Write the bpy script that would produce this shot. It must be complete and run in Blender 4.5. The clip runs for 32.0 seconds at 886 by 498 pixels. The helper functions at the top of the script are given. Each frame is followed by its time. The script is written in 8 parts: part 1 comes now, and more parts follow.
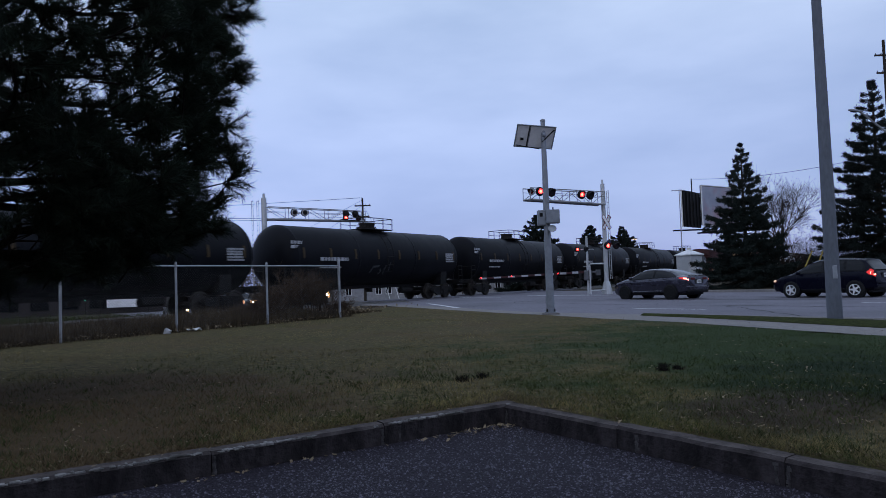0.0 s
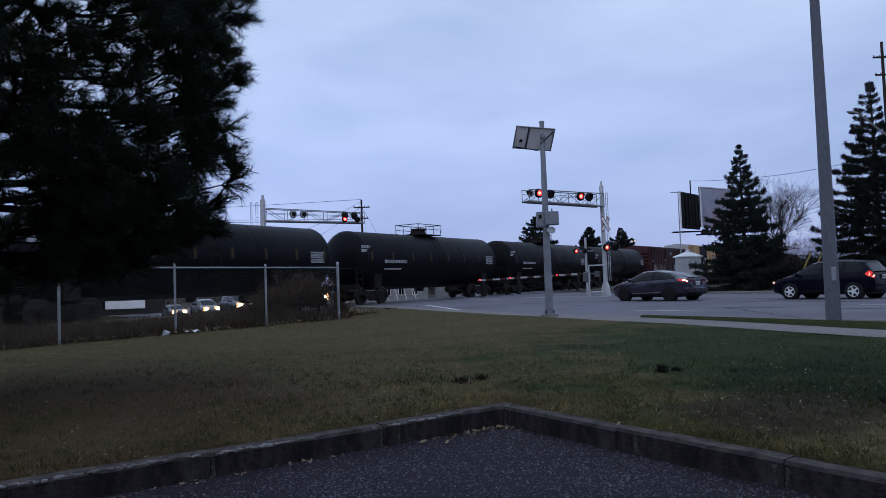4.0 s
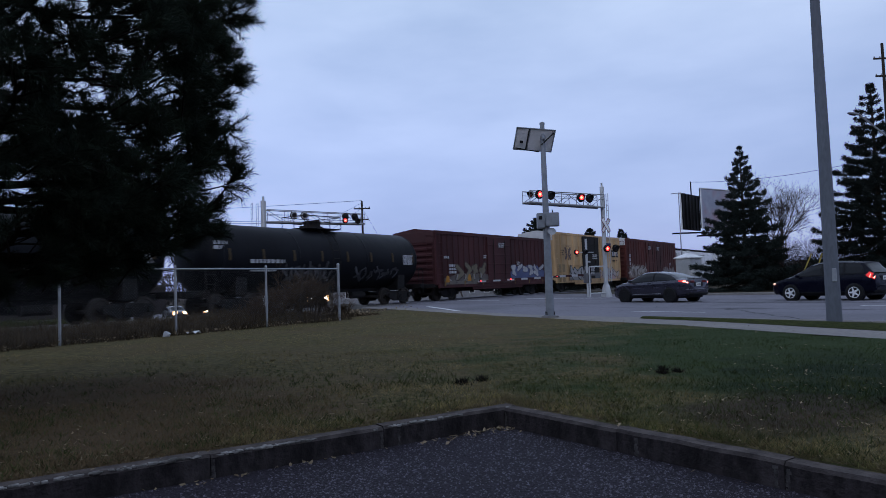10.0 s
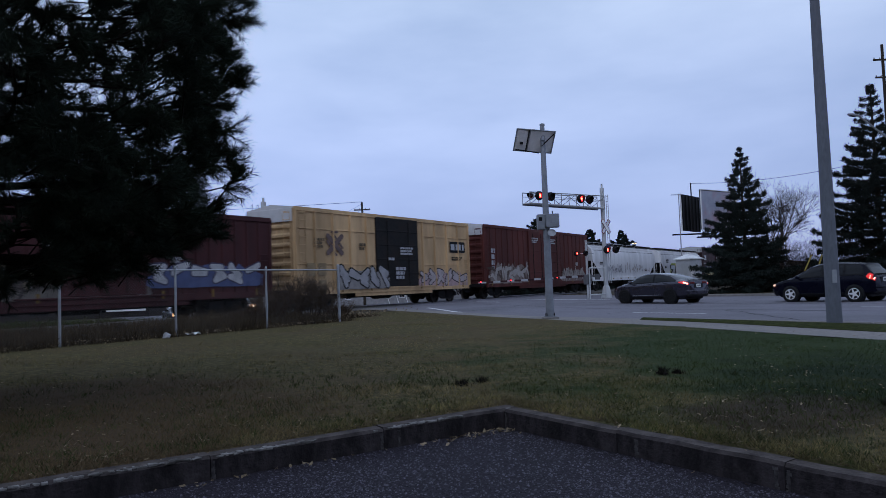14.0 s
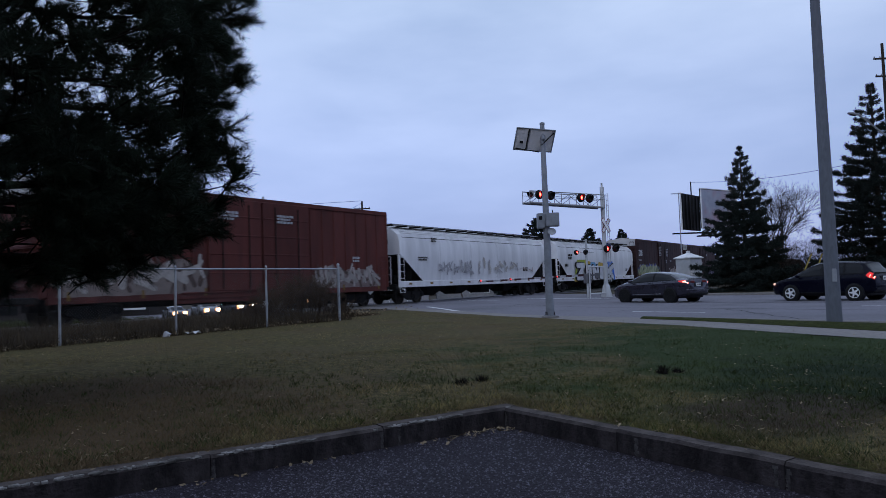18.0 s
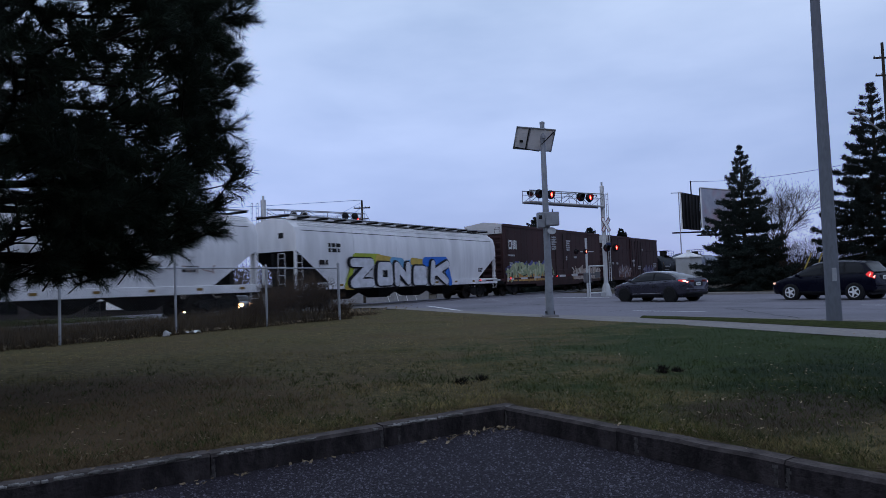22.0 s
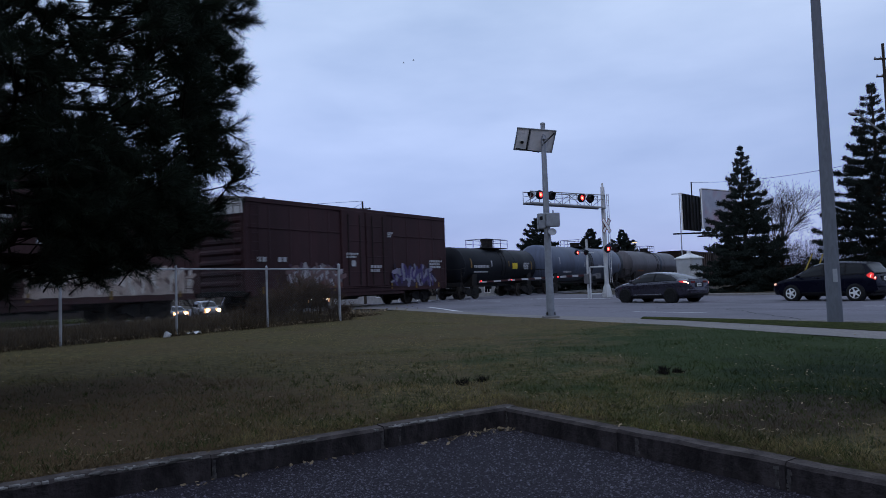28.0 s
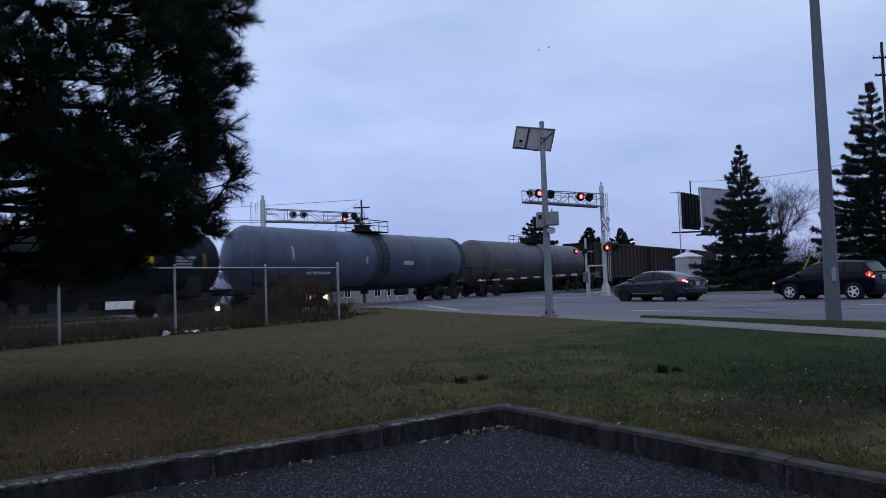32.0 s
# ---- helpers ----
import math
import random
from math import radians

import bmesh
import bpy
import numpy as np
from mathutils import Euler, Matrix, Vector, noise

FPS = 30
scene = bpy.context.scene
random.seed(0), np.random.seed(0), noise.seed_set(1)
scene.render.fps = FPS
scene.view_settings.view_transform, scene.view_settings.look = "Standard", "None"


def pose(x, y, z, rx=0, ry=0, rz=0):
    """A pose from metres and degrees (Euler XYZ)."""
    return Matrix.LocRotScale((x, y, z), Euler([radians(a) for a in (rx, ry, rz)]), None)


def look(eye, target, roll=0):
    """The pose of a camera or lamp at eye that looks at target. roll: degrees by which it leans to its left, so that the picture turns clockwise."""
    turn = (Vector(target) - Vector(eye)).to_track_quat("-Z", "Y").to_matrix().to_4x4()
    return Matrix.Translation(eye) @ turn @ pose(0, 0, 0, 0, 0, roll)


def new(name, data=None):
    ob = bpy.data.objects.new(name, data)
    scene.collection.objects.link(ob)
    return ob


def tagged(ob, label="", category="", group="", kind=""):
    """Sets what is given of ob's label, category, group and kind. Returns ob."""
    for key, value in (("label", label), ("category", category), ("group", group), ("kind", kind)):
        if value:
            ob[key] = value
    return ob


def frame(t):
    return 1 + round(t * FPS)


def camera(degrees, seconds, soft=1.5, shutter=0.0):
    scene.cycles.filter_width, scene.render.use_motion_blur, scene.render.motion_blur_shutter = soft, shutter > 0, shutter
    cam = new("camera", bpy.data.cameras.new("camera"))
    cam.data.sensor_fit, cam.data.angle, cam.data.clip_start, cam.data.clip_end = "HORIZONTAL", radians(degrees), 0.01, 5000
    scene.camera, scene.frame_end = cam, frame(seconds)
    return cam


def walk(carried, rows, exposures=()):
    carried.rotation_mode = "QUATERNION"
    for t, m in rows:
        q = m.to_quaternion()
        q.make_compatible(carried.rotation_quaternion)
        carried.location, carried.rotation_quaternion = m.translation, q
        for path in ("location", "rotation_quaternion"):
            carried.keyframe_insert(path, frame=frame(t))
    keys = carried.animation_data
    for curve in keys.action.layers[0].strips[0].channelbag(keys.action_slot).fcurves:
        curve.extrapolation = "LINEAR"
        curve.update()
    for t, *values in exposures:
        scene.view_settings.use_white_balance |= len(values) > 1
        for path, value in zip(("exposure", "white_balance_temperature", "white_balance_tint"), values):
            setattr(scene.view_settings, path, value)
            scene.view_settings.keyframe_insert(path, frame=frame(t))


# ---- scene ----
ROLL = 2.034
cam = camera(63.09, 32.0, soft=0.85, shutter=0.5)


def eye_pose(tilt, turn):
    """The camera on its stand: tilted up, turned left, leaning to its right."""
    return Matrix.Translation((0, 0, 1.2)) @ pose(0, 0, 0, 0, 0, turn) @ pose(0, 0, 0, 90 + tilt) @ pose(0, 0, 0, 0, 0, -ROLL)


walk(cam, [(t, eye_pose(tilt, turn)) for t, tilt, turn in (
    (0, 2.586, 0.051), (0.5, 2.607, 0.044), (1, 2.653, 0.042), (1.5, 2.651, 0.036), (2, 2.632, 0.027), (2.5, 2.605, 0.015),
    (3, 2.600, -0.005), (3.5, 2.650, -0.034), (5.5, 2.817, -0.026), (6, 2.812, -0.010), (6.5, 2.769, -0.006), (7, 2.769, -0.006),
    (7.5, 2.819, -0.005), (8, 2.850, -0.001), (8.5, 2.855, 0.000), (9, 2.832, 0.000), (9.5, 2.826, 0.000), (10, 2.814, 0.000),
    (10.5, 2.780, 0.000), (11, 2.823, -0.009), (11.5, 2.874, -0.035), (12, 2.911, -0.009), (12.5, 2.954, 0.000), (13, 2.964, 0.000),
    (13.5, 2.952, 0.000), (14, 2.914, 0.000), (14.5, 2.933, 0.000), (16.5, 2.999, 0.004), (17, 2.901, 0.001), (17.5, 2.837, 0.001),
    (18, 2.829, 0.003), (18.5, 2.815, 0.001), (19, 2.779, 0.007), (19.5, 2.811, 0.028), (20, 2.822, 0.007), (20.5, 2.815, 0.000),
    (21, 2.823, 0.000), (21.5, 2.814, 0.000), (22, 2.768, 0.000), (22.5, 2.762, 0.000), (23, 2.810, 0.001), (23.5, 2.876, 0.007),
    (24, 2.893, 0.019), (24.5, 2.895, 0.032), (25, 2.887, 0.068), (25.5, 2.845, 0.059), (27.5, 2.858, 0.053), (28, 2.849, 0.046),
    (28.5, 2.872, 0.022), (29, 2.855, 0.032), (29.5, 2.821, 0.039), (30, 2.793, 0.057), (30.5, 2.779, 0.046), (31, 2.744, 0.043),
    (31.5, 2.712, -0.004), (32, 2.741, -0.036))])

# ---- world and light: an overcast dusk ----
world = bpy.data.worlds.new("world")
scene.world = world
world.use_nodes = True
wn, wl = world.node_tree.nodes, world.node_tree.links
wn.clear()
w_out = wn.new("ShaderNodeOutputWorld")
w_bg = wn.new("ShaderNodeBackground")
w_sky = wn.new("ShaderNodeTexSky")
w_sky.sky_type, w_sky.sun_disc = "NISHITA", False
w_sky.sun_elevation, w_sky.sun_rotation = radians(8), radians(200)
w_co = wn.new("ShaderNodeTexCoord")
w_map = wn.new("ShaderNodeMapping")
w_map.inputs["Scale"].default_value = (1, 1, 3.2)
w_no = wn.new("ShaderNodeTexNoise")
w_no.inputs["Scale"].default_value, w_no.inputs["Detail"].default_value = 2.6, 5
w_no.inputs["Roughness"].default_value = 0.5
w_ra = wn.new("ShaderNodeValToRGB")
w_ra.color_ramp.elements[0].position, w_ra.color_ramp.elements[0].color = 0.3, (0.33, 0.425, 0.715, 1)
w_ra.color_ramp.elements[1].position, w_ra.color_ramp.elements[1].color = 0.7, (0.5, 0.6, 0.915, 1)
w_sep = wn.new("ShaderNodeSeparateXYZ")
w_up = wn.new("ShaderNodeMapRange")
w_up.inputs["From Min"].default_value, w_up.inputs["From Max"].default_value = 0.0, 0.4
w_tint = wn.new("ShaderNodeMix")
w_tint.data_type = "RGBA"
w_tint.inputs["A"].default_value, w_tint.inputs["B"].default_value = (0.73, 0.768, 0.985, 1), (1.21, 1.22, 1.09, 1)
w_side = wn.new("ShaderNodeMapRange")
w_side.inputs["From Min"].default_value, w_side.inputs["From Max"].default_value = -0.6, 0.6
w_side.inputs["To Min"].default_value, w_side.inputs["To Max"].default_value = 1.1, 0.89
w_lit = wn.new("ShaderNodeVectorMath")
w_lit.operation = "SCALE"
w_sc = wn.new("ShaderNodeVectorMath")
w_sc.operation = "MULTIPLY"
w_mix = wn.new("ShaderNodeMix")
w_mix.data_type = "RGBA"
w_mix.inputs["Factor"].default_value = 0.02
wl.new(w_co.outputs["Generated"], w_map.inputs["Vector"])
wl.new(w_map.outputs["Vector"], w_no.inputs["Vector"])
wl.new(w_no.outputs["Fac"], w_ra.inputs["Fac"])
wl.new(w_co.outputs["Generated"], w_sep.inputs["Vector"])
wl.new(w_sep.outputs["Z"], w_up.inputs["Value"])
wl.new(w_ra.outputs["Color"], w_sc.inputs[0])
wl.new(w_up.outputs["Result"], w_tint.inputs["Factor"])
wl.new(w_sep.outputs["X"], w_side.inputs["Value"])
wl.new(w_tint.outputs["Result"], w_lit.inputs[0])
wl.new(w_side.outputs["Result"], w_lit.inputs["Scale"])
wl.new(w_lit.outputs["Vector"], w_sc.inputs[1])
wl.new(w_sc.outputs["Vector"], w_mix.inputs["A"])
wl.new(w_sky.outputs["Color"], w_mix.inputs["B"])
wl.new(w_mix.outputs["Result"], w_bg.inputs["Color"])
w_bg.inputs["Strength"].default_value = 2.0
wl.new(w_bg.outputs["Background"], w_out.inputs["Surface"])

sun = new("sun", bpy.data.lights.new("sun", "SUN"))
sun.data.energy, sun.data.angle, sun.data.color = 0.5, radians(60), (0.86, 0.9, 1.0)
sun.matrix_world = look((0, 0, 60), (14, 40, 0))
scene.view_settings.exposure = -1.0

# ---- plan: track and road axes ----
TRACK_ANGLE = 57.47                      # of the track's away direction, from +x
T_DIR = Vector((math.cos(radians(TRACK_ANGLE)), math.sin(radians(TRACK_ANGLE)), 0))
T_NRM = Vector((T_DIR.y, -T_DIR.x, 0))   # towards the camera's side
TRACK_LAT, RAIL_Z = -24.6, 0.22
ROAD_ANGLE = 124.13                      # of the road's away direction, from +x
U_DIR = Vector((math.cos(radians(ROAD_ANGLE)), math.sin(radians(ROAD_ANGLE)), 0))
V_DIR = Vector((U_DIR.y, -U_DIR.x, 0))   # across the road, away from the lawn


def smooth(a, b, x):
    k = min(1, max(0, (x - a) / (b - a)))
    return k * k * (3 - 2 * k)


def lat_of(x, y):
    return x * T_NRM.x + y * T_NRM.y


def height(x, y):
    """The lie of the land: up to the track, then down behind it."""
    d = -lat_of(x, y)
    h = 0.2 * smooth(10, 21, d)
    if d > 27.5:
        h -= 0.047 * min(d - 27.5, 36)
    return h


def uv(u, v, dz=0.0):
    p = U_DIR * u + V_DIR * v
    return Vector((p.x, p.y, height(p.x, p.y) + dz))


def on_track(s, lat, z):
    p = T_DIR * s + T_NRM * lat
    return Vector((p.x, p.y, z))


def lie(s, lat):
    p = T_DIR * s + T_NRM * lat
    return Vector((p.x, p.y, height(p.x, p.y)))


# ---- mesh builder ----
class Build:
    """Collects verts and faces of one mesh."""

    def __init__(self):
        self.v, self.f = [], []

    def add(self, verts, faces, m=None):
        n = len(self.v)
        self.v += [tuple(m @ Vector(p)) if m else tuple(p) for p in verts]
        self.f += [tuple(n + i for i in face) for face in faces]
        return self

    def box(self, c, s, bevel=0.0, m=None):
        """A box of size s round c; bevel chamfers all its edges."""
        x, y, z = s[0] / 2, s[1] / 2, s[2] / 2
        if bevel <= 0:
            vs = [(c[0] + i * x, c[1] + j * y, c[2] + k * z) for i in (-1, 1) for j in (-1, 1) for k in (-1, 1)]
            return self.add(vs, [(0, 1, 3, 2), (4, 6, 7, 5), (0, 4, 5, 1), (2, 3, 7, 6), (0, 2, 6, 4), (1, 5, 7, 3)], m)
        b = min(bevel, x * 0.9, y * 0.9, z * 0.9)
        vs, idx = [], {}
        for i in (-1, 1):
            for j in (-1, 1):
                for k in (-1, 1):
                    for ax in range(3):
                        p = [i * (x - b), j * (y - b), k * (z - b)]
                        p[ax] = (i * x, j * y, k * z)[ax]
                        idx[i, j, k, ax] = len(vs)
                        vs.append((c[0] + p[0], c[1] + p[1], c[2] + p[2]))
        fs = []
        for ax in range(3):
            o = [a for a in range(3) if a != ax]
            for sg in (-1, 1):
                loop = []
                for q, r in ((-1, -1), (1, -1), (1, 1), (-1, 1)):
                    key = [0, 0, 0]
                    key[ax], key[o[0]], key[o[1]] = sg, q, r
                    loop.append(idx[key[0], key[1], key[2], ax])
                fs.append(tuple(loop if (sg > 0) == (ax != 1) else loop[::-1]))
        for ax in range(3):
            o = [a for a in range(3) if a != ax]
            for q in (-1, 1):
                for r in (-1, 1):
                    ends = []
                    for sg in (-1, 1):
                        key = [0, 0, 0]
                        key[ax], key[o[0]], key[o[1]] = sg, q, r
                        ends.append((idx[key[0], key[1], key[2], o[0]], idx[key[0], key[1], key[2], o[1]]))
                    fs.append((ends[0][0], ends[0][1], ends[1][1], ends[1][0]))
        for i in (-1, 1):
            for j in (-1, 1):
                for k in (-1, 1):
                    fs.append(tuple(idx[i, j, k, a] for a in range(3)))
        return self.add(vs, fs, m)

    def tube(self, a, b, r0, r1=None, seg=10, caps=True):
        a, b = Vector(a), Vector(b)
        r1 = r0 if r1 is None else r1
        q = (b - a).to_track_quat("Z", "Y")
        vs = []
        for p, r in ((a, r0), (b, r1)):
            for i in range(seg):
                w = 2 * math.pi * i / seg
                vs.append(p + q @ Vector((r * math.cos(w), r * math.sin(w), 0)))
        fs = [(i, (i + 1) % seg, seg + (i + 1) % seg, seg + i) for i in range(seg)]
        if caps:
            fs += [tuple(range(seg))[::-1], tuple(range(seg, 2 * seg))]
        return self.add(vs, fs)

    def pipe(self, pts, r, seg=5):
        """One bent rod through pts."""
        n = len(self.v)
        pts = [Vector(p) for p in pts]
        for i, p in enumerate(pts):
            q = (pts[min(i + 1, len(pts) - 1)] - pts[max(i - 1, 0)]).to_track_quat("Z", "Y")
            self.v += [tuple(p + q @ Vector((r * math.cos(6.2832 * k / seg), r * math.sin(6.2832 * k / seg), 0))) for k in range(seg)]
        self.f += [(n + i * seg + k, n + i * seg + (k + 1) % seg, n + (i + 1) * seg + (k + 1) % seg, n + (i + 1) * seg + k) for i in range(len(pts) - 1) for k in range(seg)]
        return self

    def lathe(self, profile, seg=32, m=None):
        """Turns (radius, z) pairs about z."""
        vs, fs = [], []
        for r, z in profile:
            for i in range(seg):
                w = 2 * math.pi * i / seg
                vs.append((r * math.cos(w), r * math.sin(w), z))
        for k in range(len(profile) - 1):
            for i in range(seg):
                j = (i + 1) % seg
                fs.append((k * seg + i, k * seg + j, (k + 1) * seg + j, (k + 1) * seg + i))
        fs.append(tuple(range(seg))[::-1])
        fs.append(tuple(range((len(profile) - 1) * seg, len(profile) * seg)))
        return self.add(vs, fs, m)

    def prism(self, outline, y0, y1, m=None):
        """An outline of (x, z) pairs pulled along y."""
        n = len(outline)
        vs = [(x, y0, z) for x, z in outline] + [(x, y1, z) for x, z in outline]
        fs = [(i, (i + 1) % n, n + (i + 1) % n, n + i) for i in range(n)]
        fs += [tuple(range(n))[::-1], tuple(range(n, 2 * n))]
        return self.add(vs, fs, m)

    def mesh(self, name, material, smooth_angle=None):
        me = bpy.data.meshes.new(name)
        me.from_pydata(self.v, [], self.f)
        bm = bmesh.new()
        bm.from_mesh(me)
        bmesh.ops.recalc_face_normals(bm, faces=bm.faces)
        bm.to_mesh(me)
        bm.free()
        me.materials.append(material)
        if smooth_angle:
            me.shade_smooth()
            me.set_sharp_from_angle(angle=radians(smooth_angle))
        return me


def part(name, b, material, parent, label="", smooth_angle=None, at=None, kind=""):
    """One mesh object under a thing or a part."""
    ob = new(name, b if isinstance(b, bpy.types.Mesh) else b.mesh(name, material, smooth_angle))
    ob.parent = parent
    if at is not None:
        ob.matrix_basis = at
    return tagged(ob, label, kind=kind)


def thing(name, m, label, category, group="", kind=""):
    """An empty at a thing's base, which parents its parts."""
    ob = new(name)
    ob.matrix_basis = m
    ob.empty_display_size = 0.3
    return tagged(ob, label, category, group, kind)


def solid(name, b, material, label, category, group="", kind="", smooth_angle=None, m=None):
    """A thing or a piece of the setting that is one mesh."""
    ob = new(name, b.mesh(name, material, smooth_angle))
    if m is not None:
        ob.matrix_basis = m
    return tagged(ob, label, category, group, kind)


# ---- materials ----
def surface(name, c1, c2, scale=4.0, rough=0.8, metal=0.0, bump=0.0, bump_scale=60.0, c3=None, scale3=0.6, grime=0.5, coat=0.0, vary=0.0, streak=1.0, spec=0.2):
    """A worn surface: fine grain between c1 and c2, and broad stains of c3."""
    ma = bpy.data.materials.new(name)
    ma.use_nodes = True
    nt = ma.node_tree
    n, l = nt.nodes, nt.links
    bs = n["Principled BSDF"]
    co = n.new("ShaderNodeTexCoord")
    mp = n.new("ShaderNodeMapping")
    mp.inputs["Scale"].default_value = (1, 1, 1 / streak)
    l.new(co.outputs["Object"], mp.inputs["Vector"])
    t1 = n.new("ShaderNodeTexNoise")
    t1.inputs["Scale"].default_value, t1.inputs["Detail"].default_value, t1.inputs["Roughness"].default_value = scale, 6, 0.6
    l.new(mp.outputs["Vector"], t1.inputs["Vector"])
    r1 = n.new("ShaderNodeValToRGB")
    r1.color_ramp.elements[0].position, r1.color_ramp.elements[1].position = 0.32, 0.68
    r1.color_ramp.elements[0].color, r1.color_ramp.elements[1].color = (*c1, 1), (*c2, 1)
    l.new(t1.outputs["Fac"], r1.inputs["Fac"])
    last = r1.outputs["Color"]
    if c3:
        t3 = n.new("ShaderNodeTexNoise")
        t3.inputs["Scale"].default_value, t3.inputs["Detail"].default_value = scale3, 4
        l.new(mp.outputs["Vector"], t3.inputs["Vector"])
        r3 = n.new("ShaderNodeMapRange")
        r3.inputs["From Min"].default_value, r3.inputs["From Max"].default_value = 0.45, 0.7
        r3.inputs["To Max"].default_value = grime
        l.new(t3.outputs["Fac"], r3.inputs["Value"])
        mx = n.new("ShaderNodeMix")
        mx.data_type = "RGBA"
        mx.inputs["B"].default_value = (*c3, 1)
        l.new(r3.outputs["Result"], mx.inputs["Factor"])
        l.new(last, mx.inputs["A"])
        last = mx.outputs["Result"]
    if vary:
        oi = n.new("ShaderNodeObjectInfo")
        ge = n.new("ShaderNodeNewGeometry")
        ad = n.new("ShaderNodeMath")
        ad.operation = "ADD"
        l.new(oi.outputs["Random"], ad.inputs[0])
        l.new(ge.outputs["Random Per Island"], ad.inputs[1])
        mr = n.new("ShaderNodeMapRange")
        mr.inputs["From Max"].default_value = 2.0
        mr.inputs["To Min"].default_value, mr.inputs["To Max"].default_value = 1 - vary, 1 + vary
        l.new(ad.outputs["Value"], mr.inputs["Value"])
        hs = n.new("ShaderNodeHueSaturation")
        l.new(mr.outputs["Result"], hs.inputs["Value"])
        l.new(last, hs.inputs["Color"])
        last = hs.outputs["Color"]
    l.new(last, bs.inputs["Base Color"])
    rr = n.new("ShaderNodeMapRange")
    rr.inputs["To Min"].default_value, rr.inputs["To Max"].default_value = max(0.03, rough - 0.12), min(1, rough + 0.12)
    l.new(t1.outputs["Fac"], rr.inputs["Value"])
    l.new(rr.outputs["Result"], bs.inputs["Roughness"])
    bs.inputs["Metallic"].default_value = metal
    bs.inputs["Specular IOR Level"].default_value = spec
    bs.inputs["Coat Weight"].default_value = coat
    if bump:
        t2 = n.new("ShaderNodeTexNoise")
        t2.inputs["Scale"].default_value, t2.inputs["Detail"].default_value = bump_scale, 4
        l.new(co.outputs["Object"], t2.inputs["Vector"])
        bu = n.new("ShaderNodeBump")
        bu.inputs["Strength"].default_value, bu.inputs["Distance"].default_value = 0.8, bump
        l.new(t2.outputs["Fac"], bu.inputs["Height"])
        l.new(bu.outputs["Normal"], bs.inputs["Normal"])
    return ma


def glow(name, colour, strength):
    ma = bpy.data.materials.new(name)
    ma.use_nodes = True
    bs = ma.node_tree.nodes["Principled BSDF"]
    bs.inputs["Base Color"].default_value = (*[0.6 * c for c in colour], 1)
    bs.inputs["Emission Color"].default_value = (*colour, 1)
    bs.inputs["Emission Strength"].default_value = strength
    return ma


def glass(name, tint, rough=0.05):
    ma = bpy.data.materials.new(name)
    ma.use_nodes = True
    bs = ma.node_tree.nodes["Principled BSDF"]
    bs.inputs["Base Color"].default_value = (*tint, 1)
    bs.inputs["Roughness"].default_value = rough
    bs.inputs["IOR"].default_value = 1.3
    return ma


M_GROUND = surface("dry_ground", (0.03, 0.024, 0.017), (0.075, 0.06, 0.042), 1.5, 0.95, bump=0.02, bump_scale=12, c3=(0.03, 0.028, 0.02), scale3=0.2, spec=0.1)
M_LAWN = surface("lawn_soil", (0.026, 0.023, 0.01), (0.13, 0.108, 0.05), 9, 0.95, bump=0.03, bump_scale=30, c3=(0.085, 0.06, 0.034), scale3=0.4, grime=0.8, spec=0.06)
M_LOT = surface("lot_asphalt", (0.005, 0.0045, 0.0055), (0.052, 0.0455, 0.059), 45, 0.7, bump=0.03, bump_scale=60, c3=(0.024, 0.021, 0.024), scale3=0.9, grime=0.5, spec=0.05)
M_ROAD = surface("road_asphalt", (0.13, 0.123, 0.143), (0.195, 0.186, 0.212), 6, 0.8, bump=0.006, bump_scale=80, c3=(0.1, 0.098, 0.106), scale3=0.25, grime=0.7, spec=0.12)
M_WALK = surface("sidewalk_concrete", (0.17, 0.156, 0.148), (0.25, 0.23, 0.22), 8, 0.85, bump=0.004, c3=(0.15, 0.145, 0.14), scale3=0.8, spec=0.08)
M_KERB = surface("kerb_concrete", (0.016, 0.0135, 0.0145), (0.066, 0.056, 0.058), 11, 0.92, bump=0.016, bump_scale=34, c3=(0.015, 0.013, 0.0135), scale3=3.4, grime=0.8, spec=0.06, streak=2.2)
M_KERB_TOP = surface("kerb_worn_edge", (0.1, 0.094, 0.09), (0.33, 0.315, 0.3), 14, 0.9, bump=0.01, bump_scale=45, c3=(0.06, 0.055, 0.05), scale3=3, grime=0.9, spec=0.15)
M_KERB_STREAK = surface("mortar_streak", (0.03, 0.027, 0.028), (0.11, 0.1, 0.1), 22, 0.9, spec=0.08)
M_PAINT = surface("road_paint", (0.5, 0.5, 0.5), (0.72, 0.72, 0.72), 9, 0.7, c3=(0.25, 0.25, 0.255), scale3=3, grime=0.6)
M_BALLAST = surface("ballast", (0.05, 0.048, 0.045), (0.2, 0.19, 0.18), 22, 0.95, bump=0.05, bump_scale=20, spec=0.1)
M_STEEL = surface("galvanised_steel", (0.3, 0.31, 0.33), (0.42, 0.43, 0.45), 5, 0.5, 0.6, c3=(0.24, 0.24, 0.25), scale3=1.5)
M_SILVER = surface("silver_paint", (0.42, 0.43, 0.44), (0.55, 0.56, 0.57), 4, 0.5, 0.25, c3=(0.33, 0.32, 0.31), scale3=1.0)
M_RAIL = surface("rail_steel", (0.1, 0.07, 0.05), (0.2, 0.17, 0.15), 6, 0.45, 0.7)
M_TIE = surface("tie_wood", (0.035, 0.028, 0.022), (0.09, 0.075, 0.06), 9, 0.9, streak=0.3, spec=0.1)
